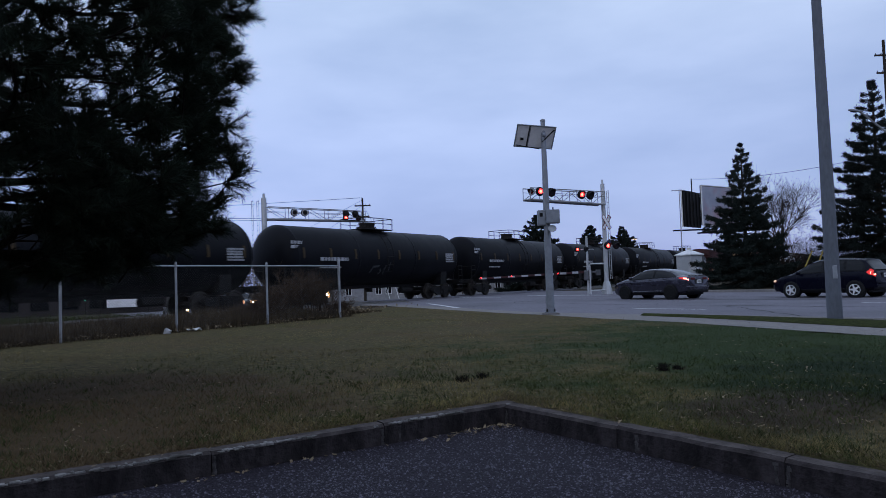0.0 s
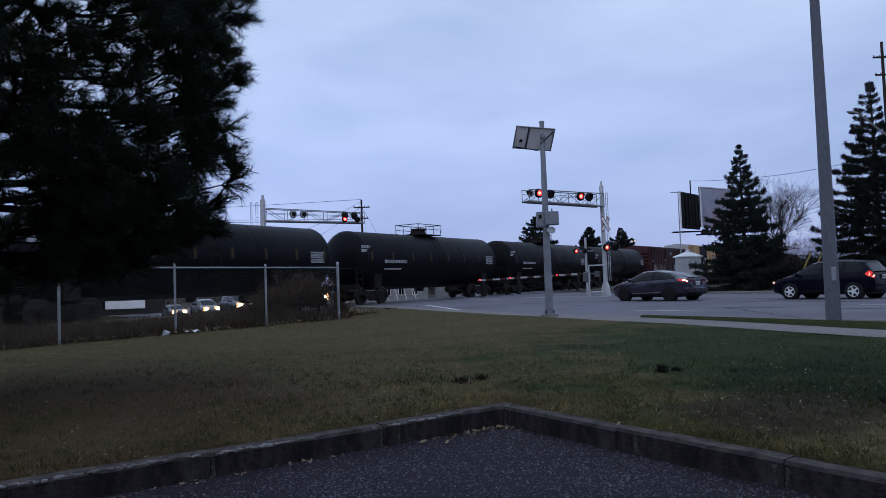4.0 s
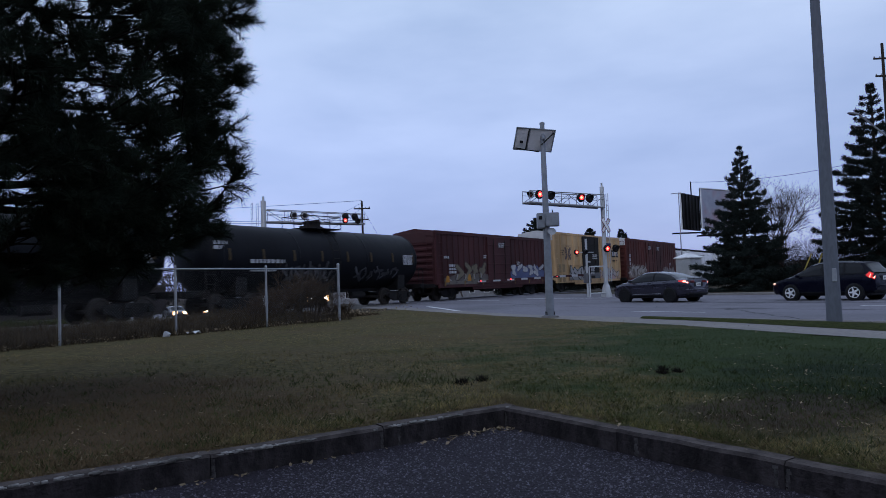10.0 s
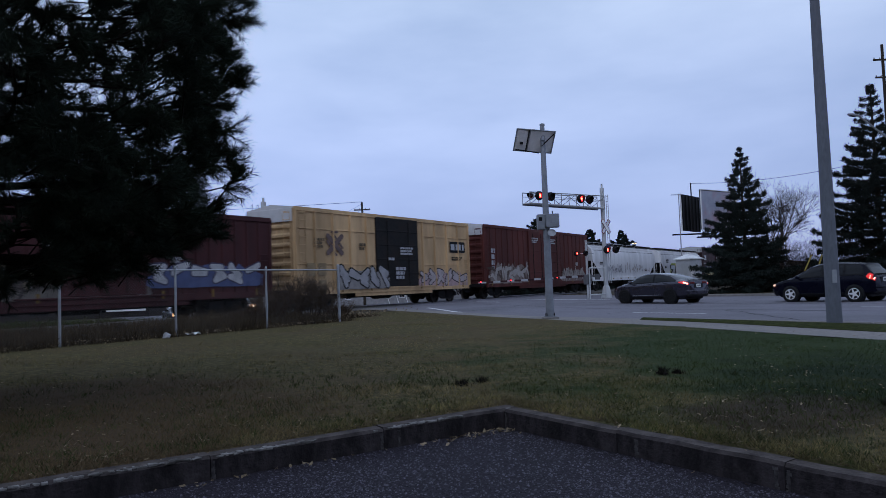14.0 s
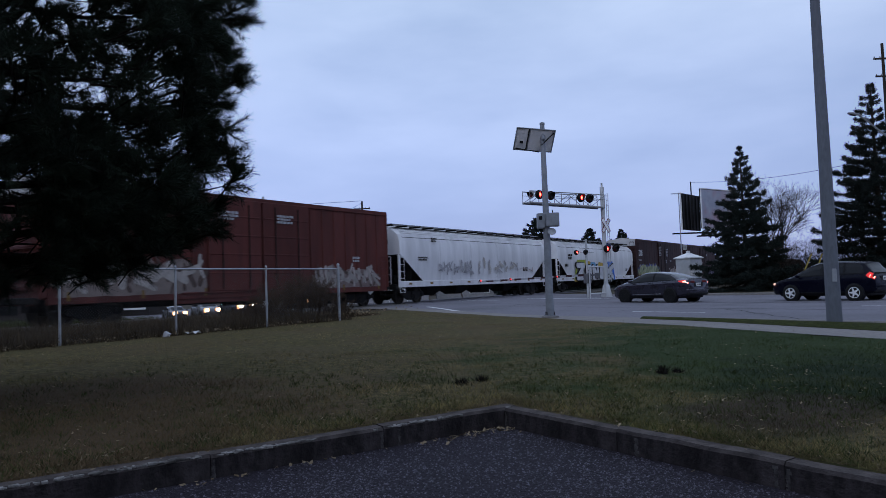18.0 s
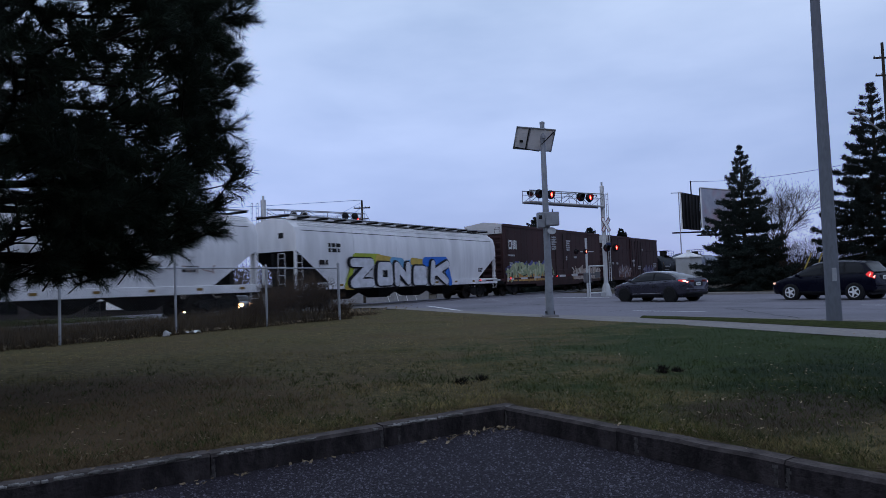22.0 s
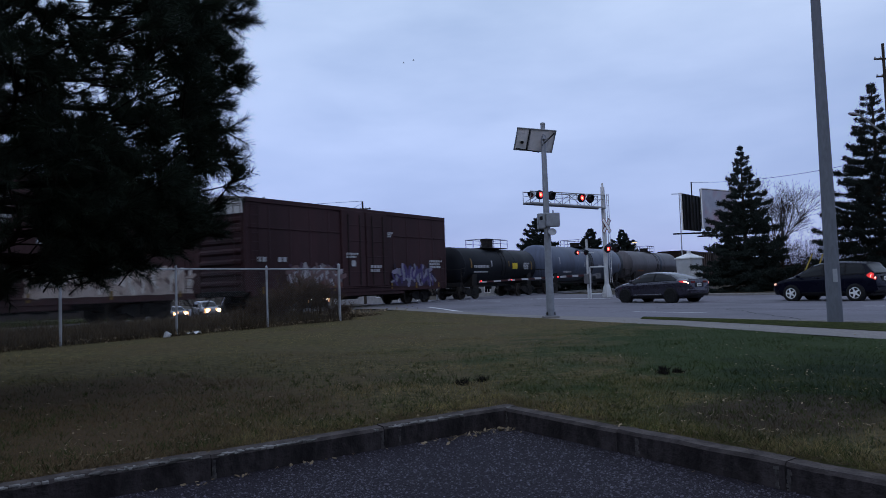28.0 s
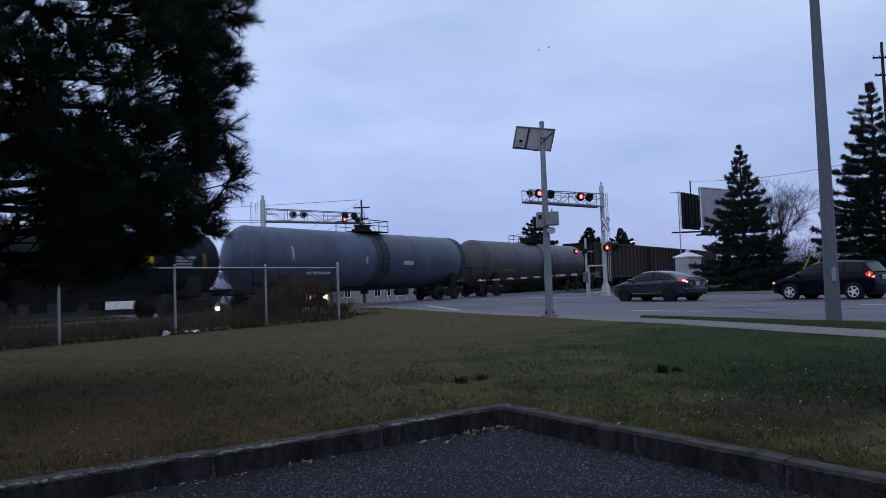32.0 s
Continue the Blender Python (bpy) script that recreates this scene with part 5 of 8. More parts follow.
# ---- chain-link fence ----
fence = thing("chain_link_fence", pose(0, 0, 0), "galvanised chain-link fence with round posts and a top rail", "fence")
FLAT = -16.0
post_s = [-0.2, 2.88, 5.95, 9.02, 12.08, 15.25, 18.5]
for i, s in enumerate(post_s):
    p = lie(s, FLAT)
    r = 0.045 if i == len(post_s) - 1 else 0.032
    h = 1.78 if i < len(post_s) - 1 else 1.86
    ob = part("post", Build().tube((p.x, p.y, p.z - 0.1), (p.x, p.y, p.z + h), r, seg=10), M_STEEL, fence, smooth_angle=40)
    part("cap", Build().lathe([(r * 1.15, 0), (r * 1.15, 0.03), (r * 0.7, 0.06), (0.01, 0.07)], 10, Matrix.Translation((p.x, p.y, p.z + h))), M_STEEL, ob, smooth_angle=40)
for a, z in zip(post_s, post_s[1:]):
    p, q = lie(a, FLAT), lie(z, FLAT)
    part("top_rail", Build().tube((p.x, p.y, p.z + 1.74), (q.x, q.y, q.z + 1.74), 0.022, seg=8), M_STEEL, fence, smooth_angle=40)
b = Build()
s0, s1, hh, cell = post_s[0], post_s[-1], 1.7, 0.075


def wire(b, p, q, r=0.0011):
    d = (q - p).normalized()
    n = T_NRM * r
    k = d.cross(T_NRM).normalized() * r
    b.add([p + n, p - n * 0.5 + k, p - n * 0.5 - k, q + n, q - n * 0.5 + k, q - n * 0.5 - k], [(0, 1, 4, 3), (1, 2, 5, 4), (2, 0, 3, 5)])


def fence_at(s, z):
    p = lie(s, FLAT)
    return Vector((p.x, p.y, p.z + z))


k = s0 - hh
while k < s1:
    for up in (True, False):
        a, z = max(k, s0), min(k + hh, s1)
        if z > a:
            za, zz = (a - k, z - k) if up else (hh - (a - k), hh - (z - k))
            wire(b, fence_at(a, za + 0.03), fence_at(z, zz + 0.03))
    k += cell
part("chain_link", b, surface("dull_wire", (0.08, 0.08, 0.083), (0.14, 0.14, 0.145), 6, 0.6, 0.4), fence, "thin diamond wire mesh", kind="stuff")

# ---- crossing signals ----
FLASHERS = []


def lamp_head(parent, at, face, flash=None, hood=True, back=False, size=1.0):
    """A round flashing-light unit: dark disc, hood and lens, which looks along face (degrees from +x)."""
    m = Matrix.Translation(at) @ pose(0, 0, 0, 0, 0, face) @ pose(0, 0, 0, 0, 90) @ Matrix.Scale(size, 4)
    disc = part("signal_disc", Build().lathe([(0.26, -0.02), (0.26, 0.0), (0.24, 0.015), (0.02, 0.015)], 20, m), M_LENS_BACK if back else M_BLACK, parent, "grey round background disc" if back else "black round background disc", 40)
    part("housing", Build().lathe([(0.1, -0.22), (0.16, -0.16), (0.17, -0.02)], 16, m), M_LENS_BACK if back else M_BLACK, disc, smooth_angle=40)
    if flash is None:
        part("lens", Build().lathe([(0.155, 0.012), (0.155, 0.03), (0.1, 0.05), (0.01, 0.058)], 18, m), M_RED_LENS, disc, "unlit dark red lens", 40)
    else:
        # flash is imitated by flipping a disc: one face glows, the other is black
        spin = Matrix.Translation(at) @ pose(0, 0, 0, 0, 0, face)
        flip_disc = part("reflector", Build().lathe([(0.15 * size, 0.0), (0.148 * size, 0.012), (0.1 * size, 0.02), (0.01, 0.024)], 18, pose(0, 0, 0, 0, 90)), M_RED_GLOW, disc, "disc flipped to imitate flashing, glowing red on one face", 40, at=spin @ pose(0.07, 0, 0))
        part("flip_disc_back", Build().lathe([(0.02, -0.002), (0.151 * size, -0.002), (0.151 * size, 0.036), (0.163 * size, 0.036), (0.163 * size, -0.02), (0.02, -0.02)], 18, pose(0, 0, 0, 0, 90)), M_BLACK, flip_disc, smooth_angle=40)
        part("core", Build().lathe([(0.075 * size, 0.02), (0.065 * size, 0.03), (0.01, 0.035)], 14, pose(0, 0, 0, 0, 90)), M_RED_CORE, flip_disc, "brightest middle of the light", 40)
        FLASHERS.append((flip_disc, spin @ pose(0.07, 0, 0), flash))
    if hood:
        b = Build()
        for i in range(13):
            w = radians(-20 + 220 * i / 12)
            ln = 0.12 + 0.2 * math.sin(math.pi * i / 12)
            for r, z in ((0.165, 0.0), (0.172, ln), (0.178, ln), (0.172, 0.0)):
                b.v.append(tuple(m @ Vector((-r * math.sin(w), r * math.cos(w), z))))
        for i in range(12):
            for e in range(4):
                b.f.append((i * 4 + e, (i + 1) * 4 + e, (i + 1) * 4 + (e + 1) % 4, i * 4 + (e + 1) % 4))
        part("hood", b, M_BLACK, disc)
    return disc


def truss_arm(parent, a, d, length, z0, z1, wide):
    """A cantilever of four chords with zigzag bracing, from a along d."""
    side = Vector((-d.y, d.x, 0)) * wide / 2
    n = 5
    for z, w, r in ((z0, 1, 0.045), (z0, -1, 0.045), (z1, 1, 0.03), (z1, -1, 0.03)):
        p = a + side * w
        part("chord", Build().tube((p.x, p.y, z), (p.x + d.x * length, p.y + d.y * length, z - (0.0 if z == z0 else 0.12)), r, seg=8), M_TRUSS, parent, smooth_angle=40)
    for w in (1, -1):
        for i in range(n + 1):
            p = a + side * w + d * (length * i / n)
            part("upright", Build().tube((p.x, p.y, z0), (p.x, p.y, z1 - 0.12 * i / n), 0.02, seg=6), M_TRUSS, parent)
            if i < n:
                q = p + d * (length / n)
                part("brace", Build().tube((p.x, p.y, z0 if i % 2 else z1 - 0.05), (q.x, q.y, z1 - 0.1 if i % 2 else z0), 0.018, seg=6), M_TRUSS, parent)
    b = Build()
    w = a + d * length / 2
    b.box((0, 0, 0), (length, wide, 0.06), 0.01, Matrix.Translation((w.x, w.y, z0 + 0.05)) @ pose(0, 0, 0, 0, 0, math.degrees(math.atan2(d.y, d.x))))
    part("walkway", b, M_SILVER, parent, "grated walkway")
    for w in (1, -1):
        p = a + side * w
        part("handrail", Build().tube((p.x, p.y, (z0 + z1) / 2 + 0.1), (p.x + d.x * length, p.y + d.y * length, (z0 + z1) / 2 + 0.05), 0.014, seg=6), M_TRUSS, parent)


def mast(parent, p, top, r=0.14):
    part("mast", Build().tube((p.x, p.y, p.z - 0.05), (p.x, p.y, top), r, r * 0.92, seg=14), M_SILVER, parent, "silver painted round mast", 40)
    part("finial", Build().tube((p.x, p.y, top), (p.x, p.y, top + 0.25), 0.06, seg=8), M_SILVER, parent)
    part("base_cone", Build().lathe([(0.34, -0.02), (0.34, 0.05), (0.2, 0.7), (r, 0.8)], 14, Matrix.Translation(p)), M_SILVER, parent, smooth_angle=40)


def mast_ladder(parent, p, d, z0, z1, off=0.42, wide=0.2):
    n = Vector((-d.y, d.x, 0)) * wide
    q = p + d * off
    ob = part("ladder", Build().pipe([(q.x - n.x, q.y - n.y, z0), (q.x - n.x, q.y - n.y, z1), (q.x + n.x, q.y + n.y, z1), (q.x + n.x, q.y + n.y, z0)], 0.02, 6), M_SILVER, parent)
    rung = Build().tube(tuple(-n), tuple(n), 0.014, seg=5).mesh("rung", M_SILVER)
    i = z0 + 0.2
    while i < z1:
        part("rung", rung, None, ob, at=pose(q.x, q.y, i))
        i += 0.32


FACE_NEAR = ROAD_ANGLE - 180            # towards the queue on this side
gantry = thing("crossing_gantry", pose(0, 0, 0), "silver cantilever gantry with flashing red crossing lights", "crossing signal", "crossing gantries")
g1 = Vector((9.85, 44.0, height(9.85, 44.0)))
D1 = (Vector((4.75, 39.7, 0)) - Vector((9.85, 44.0, 0))).normalized()
mast(gantry, g1, 6.83)
truss_arm(gantry, g1 + D1 * 0.15, D1, 6.6, 5.52, 6.3, 0.55)
side1 = Vector((0.8, 0.1, 0)).normalized()
mast_ladder(gantry, g1, side1, 1.0, 6.4, 0.3, 0.16)
out1 = Vector((math.cos(radians(FACE_NEAR)), math.sin(radians(FACE_NEAR)), 0))
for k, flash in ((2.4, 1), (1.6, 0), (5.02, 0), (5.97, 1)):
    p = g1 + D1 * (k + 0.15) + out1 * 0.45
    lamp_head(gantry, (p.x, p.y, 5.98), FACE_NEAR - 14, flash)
    part("lamp_arm", Build().tube((p.x, p.y, 5.98), (p.x - out1.x * 0.4, p.y - out1.y * 0.4, 5.98), 0.025, seg=6), M_SILVER, gantry)
side_lamp = g1 + D1 * 6.55 + out1 * 0.2
lamp_head(gantry, (side_lamp.x, side_lamp.y, 5.98), FACE_NEAR - 75, None, back=True, size=0.85)
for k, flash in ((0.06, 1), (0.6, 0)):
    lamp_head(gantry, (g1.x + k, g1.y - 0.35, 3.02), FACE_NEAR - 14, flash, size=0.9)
part("lamp_arm", Build().tube(tuple(g1 + out1 * 0.15 + Vector((-out1.y, out1.x, 0)) * -0.4 + Vector((0, 0, 2.95))), tuple(g1 + out1 * 0.15 + Vector((-out1.y, out1.x, 0)) * 0.4 + Vector((0, 0, 2.95))), 0.03, seg=6), M_SILVER, gantry)
m = Matrix.Translation(g1 + out1 * 0.2 + Vector((0, 0, 4.35))) @ pose(0, 0, 0, 0, 0, FACE_NEAR + 90) @ Matrix.Scale(0.75, 4)
buck = part("crossbuck", Build().box((0, -0.02, 0), (1.3, 0.02, 0.26), 0.004, m @ pose(0, 0, 0, 0, 52)).box((0, 0.005, 0), (1.3, 0.02, 0.26), 0.004, m @ pose(0, 0, 0, 0, -52)), surface("reflective_white", (0.8, 0.8, 0.8), (0.88, 0.88, 0.88), 4, 0.4), gantry, "white crossbuck with a red border")
b = Build()
for a in (52, -52):
    for z in (-0.145, 0.145):
        b.box((0, -0.01, z), (1.36, 0.03, 0.05), 0, m @ pose(0, 0, 0, 0, a))
    for x in (-0.66, 0.66):
        b.box((x, -0.01, 0), (0.04, 0.03, 0.3), 0, m @ pose(0, 0, 0, 0, a))
part("border", b, paint((0.16, 0.02, 0.025)), buck)
part("number_plate", Build().box((0, -0.18, -1.65), (0.5, 0.02, 0.35), 0.005, m), paint((0.03, 0.05, 0.13)), gantry, "small blue plate")

# gate with its barrier
gate = thing("crossing_gate", pose(0, 0, 0), "lowered crossing gate with a red and white striped arm", "crossing gate")
gp = Vector((8.65, 43.6, height(8.65, 43.6)))
part("post", Build().tube(tuple(gp), (gp.x, gp.y, 3.65), 0.07, seg=10), M_SILVER, gate, smooth_angle=40)
part("mechanism", Build().box((0, 0, 1.15), (0.36, 0.42, 0.6), 0.05, Matrix.Translation(gp) @ pose(0, 0, 0, 0, 0, FACE_NEAR)), paint((0.14, 0.14, 0.15)), gate, "grey gate motor box")
gd = (Vector((2.25, 38.9, 0)) - Vector((8.65, 43.6, 0))).normalized()
ga = math.degrees(math.atan2(gd.y, gd.x))
b, r = Build(), Build()
LN, NS = 8.1, 16
for i in range(NS):
    st = Build().box((0.35 + LN * (i + 0.5) / NS, 0, 1.35 - 0.012 * i), (LN / NS, 0.05, 0.13 - 0.003 * i), 0.004, Matrix.Translation(gp) @ pose(0, 0, 0, 0, 0, ga))
    part("arm_stripe", st, M_WHITE if i % 2 else paint((0.05, 0.016, 0.018)), gate, "white reflective stripe" if i % 2 else "dark red stripe")
for i, x in enumerate((2.6, 6.2, 8.35)):
    p = gp + gd * x
    lm = part("arm_light", Build().box((p.x, p.y, 1.48 - 0.02 * x), (0.1, 0.1, 0.14), 0.02), M_BLACK, gate)
    part("lens", Build().lathe([(0.038, 0), (0.038, 0.02), (0.01, 0.04)], 10, Matrix.Translation((p.x + out1.x * 0.05, p.y + out1.y * 0.05, 1.49 - 0.02 * x)) @ pose(0, 0, 0, 0, 0, FACE_NEAR) @ pose(0, 0, 0, 0, 90)), M_RED_GLOW, lm, "glowing red lens")
part("counterweight", Build().box((-0.9, 0, 1.3), (0.4, 0.1, 0.35), 0.03, Matrix.Translation(gp) @ pose(0, 0, 0, 0, 0, ga)).box((-0.4, 0, 1.35), (0.9, 0.06, 0.1), 0.01, Matrix.Translation(gp) @ pose(0, 0, 0, 0, 0, ga)), paint((0.14, 0.14, 0.15)), gate)
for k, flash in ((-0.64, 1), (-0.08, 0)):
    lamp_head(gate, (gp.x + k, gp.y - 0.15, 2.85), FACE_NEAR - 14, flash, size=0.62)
part("lamp_arm", Build().tube(tuple(gp + Vector((-out1.y, out1.x, 0)) * 0.6 + Vector((0, 0, 2.72))), tuple(gp - Vector((-out1.y, out1.x, 0)) * 0.5 + Vector((0, 0, 2.72))), 0.03, seg=6), M_SILVER, gate)
guard = thing("guard_frame", pose(0, 0, 0), "silver tubular guard frame beside the gate", "guard rail")
q0, q1 = gp + Vector((0.08, -0.25, 0)), gp + Vector((1.02, -0.25, 0))
for q in (q0, q1):
    part("upright", Build().tube((q.x, q.y, height(q.x, q.y) - 0.05), (q.x, q.y, 1.95), 0.042, seg=8), M_SILVER, guard, smooth_angle=40)
for z in (0.35, 1.95):
    part("rail", Build().tube((q0.x, q0.y, z), (q1.x, q1.y, z), 0.042, seg=8), M_SILVER, guard, smooth_angle=40)

gantry_b = thing("crossing_gantry", pose(0, 0, 0), "silver cantilever gantry beyond the track, lights facing away", "crossing signal", "crossing gantries")
g2 = Vector((-11.9, 48.0, height(-11.9, 48.0)))
D2 = V_DIR.copy()
part("mast", Build().tube(tuple(g2), (g2.x, g2.y, 7.2), 0.2, 0.18, seg=14), M_SILVER, gantry_b, "silver painted round mast", 40)
part("finial", Build().tube((g2.x, g2.y, 7.2), (g2.x, g2.y, 7.5), 0.09, seg=8), M_SILVER, gantry_b)
truss_arm(gantry_b, g2 + D2 * 0.15, D2, 7.3, 5.75, 6.6, 0.6)
mast_ladder(gantry_b, g2, -V_DIR, 1.0, 7.0)
mast_ladder(gantry_b, g2, (-V_DIR * 1.0 + U_DIR * 0.2).normalized() * 1.8, 1.0, 7.0)
for k in (2.0, 2.75, 5.9, 6.65):
    p = g2 + D2 * k - U_DIR * 0.3
    lamp_head(gantry_b, (p.x, p.y, 6.25), ROAD_ANGLE, None)
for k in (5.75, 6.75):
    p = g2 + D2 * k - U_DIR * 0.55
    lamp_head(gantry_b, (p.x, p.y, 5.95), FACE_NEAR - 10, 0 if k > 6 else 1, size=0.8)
b = Build()
for k in (2.0, 2.75):
    p = g2 + D2 * k - U_DIR * 0.42
    part("disc_back", Build().lathe([(0.235, 0), (0.235, 0.02), (0.02, 0.03)], 20, Matrix.Translation((p.x, p.y, 6.25)) @ pose(0, 0, 0, 0, 0, FACE_NEAR) @ pose(0, 0, 0, 0, 90)), M_LENS_BACK, gantry_b, "grey round back of a signal disc", 40)

# ---- solar pole ----
solar = thing("solar_pole", pose(3.4, 23.5, height(3.4, 23.5)), "grey metal pole with a solar panel and control box", "pole")
part("base_plate", Build().box((0, 0, 0.03), (0.5, 0.5, 0.08), 0.01), M_WALK, solar, "pale concrete footing")
part("shaft", Build().tube((0, 0, 0.05), (0, 0, 6.35), 0.135, 0.075, seg=16), M_POLE, solar, smooth_angle=40)
part("collar", Build().tube((0, 0, 0.06), (0, 0, 0.1), 0.2, seg=16), M_POLE, solar)
part("cap", Build().lathe([(0.085, 0), (0.085, 0.06), (0.02, 0.09)], 12, pose(0, 0, 6.33)), M_POLE, solar, smooth_angle=40)
part("access_cover", Build().box((0.03, -0.125, 0.9), (0.1, 0.03, 0.2), 0.008), M_POLE, solar)
for a in range(4):
    part("anchor_bolt", Build().tube((0.17 * math.cos(a * 1.57 + 0.78), 0.17 * math.sin(a * 1.57 + 0.78), 0.05), (0.17 * math.cos(a * 1.57 + 0.78), 0.17 * math.sin(a * 1.57 + 0.78), 0.2), 0.018, seg=6), M_DARK, solar)
px = Vector((1.24, 0.2, -0.1)).normalized()
py = Vector((0.38, -0.36, 0.62))
py = (py - px * py.dot(px)).normalized()
pz = px.cross(py)
PM = Matrix.Translation((-0.28, 0.02, 5.85)) @ Matrix((px, -py, -pz)).transposed().to_4x4()
pan = part("solar_panel", Build().box((0, 0, 0), (1.3, 0.75, 0.03), 0.004), surface("panel_backsheet", (0.62, 0.62, 0.64), (0.78, 0.78, 0.8), 5, 0.6, c3=(0.42, 0.42, 0.44), scale3=2), solar, "pale underside of the solar panel", at=PM)
for x in (-0.64, -0.2, 0.64):
    part("panel_frame", Build().box((x, 0, -0.02), (0.035, 0.77, 0.05), 0.006), M_POLE, pan)
for y in (-0.375, 0.375):
    part("panel_frame", Build().box((0, y, -0.02), (1.32, 0.035, 0.05), 0.006), M_POLE, pan)
part("panel_gap", Build().box((-0.23, 0, -0.024), (0.03, 0.73, 0.05), 0.004), M_BLACK, pan, "dark gap between two panels")
part("stay", Build().tube((0.6, -0.3, -0.05), (0.22, 0.1, -0.2), 0.022, seg=6), M_BLACK, pan)
part("stay", Build().tube((-0.6, 0.32, -0.05), (0.2, 0.37, -0.12), 0.018, seg=6), M_BLACK, pan)
part("junction_box", Build().box((-0.42, 0.1, -0.04), (0.1, 0.08, 0.05), 0.01), M_BLACK, pan)
part("cell_face", Build().box((0, 0, 0.019), (1.26, 0.71, 0.006)), paint((0.02, 0.025, 0.06)), pan, "dark blue cells")
part("mount_arm", Build().box((0, 0, 5.85), (0.1, 0.5, 0.08), 0.01), M_POLE, solar)
box = part("control_box", Build().box((0.17, -0.14, 3.18), (0.44, 0.24, 0.45), 0.02), M_POLE, solar, "grey metal control box")
part("box_door", Build().box((0.17, -0.265, 3.18), (0.4, 0.015, 0.41), 0.006), M_POLE, box)
part("antenna", Build().tube((0.2, -0.1, 3.4), (0.2, -0.1, 3.5), 0.02, seg=6), M_BLACK, box)
back = part("battery_box", Build().box((-0.17, 0.0, 3.16), (0.26, 0.3, 0.5), 0.02), M_POLE, solar, "grey battery box")
part("box_mark", Build().box((-0.2, -0.155, 3.25), (0.1, 0.012, 0.12), 0.003), M_BLACK, back)
part("horn", Build().lathe([(0.03, 0), (0.1, 0.12), (0.14, 0.15)], 14, pose(0.14, -0.05, 2.72, 60, 0, 0)), M_LENS_BACK, solar, "small round horn", 40)

# ---- street lamp in the verge ----
lamp = thing("street_lamp", pose(8.74, 16.3, height(8.74, 16.3)), "tall tapered grey concrete lamp pole in the verge", "street lamp")
part("pole", Build().tube((0, 0, -0.1), (0, 0, 9.5), 0.165, 0.085, seg=20), surface("cast_concrete", (0.112, 0.121, 0.142), (0.15, 0.16, 0.186), 18, 0.85, bump=0.003, c3=(0.095, 0.102, 0.12), scale3=0.9, streak=3), lamp, smooth_angle=40)
part("base_collar", Build().lathe([(0.22, 0), (0.22, 0.03), (0.17, 0.06)], 20), M_WALK, lamp, smooth_angle=40)
part("door_plate", Build().box((-0.02, -0.15, 1.1), (0.1, 0.03, 0.3), 0.01), M_STEEL, lamp)
part("arm", Build().tube((0, 0, 9.4), (0.7, 1.1, 9.8), 0.04, seg=8), M_STEEL, lamp)
part("lantern", Build().box((0.8, 1.25, 9.8), (0.25, 0.5, 0.12), 0.04, pose(0, 0, 0)), M_STEEL, lamp)

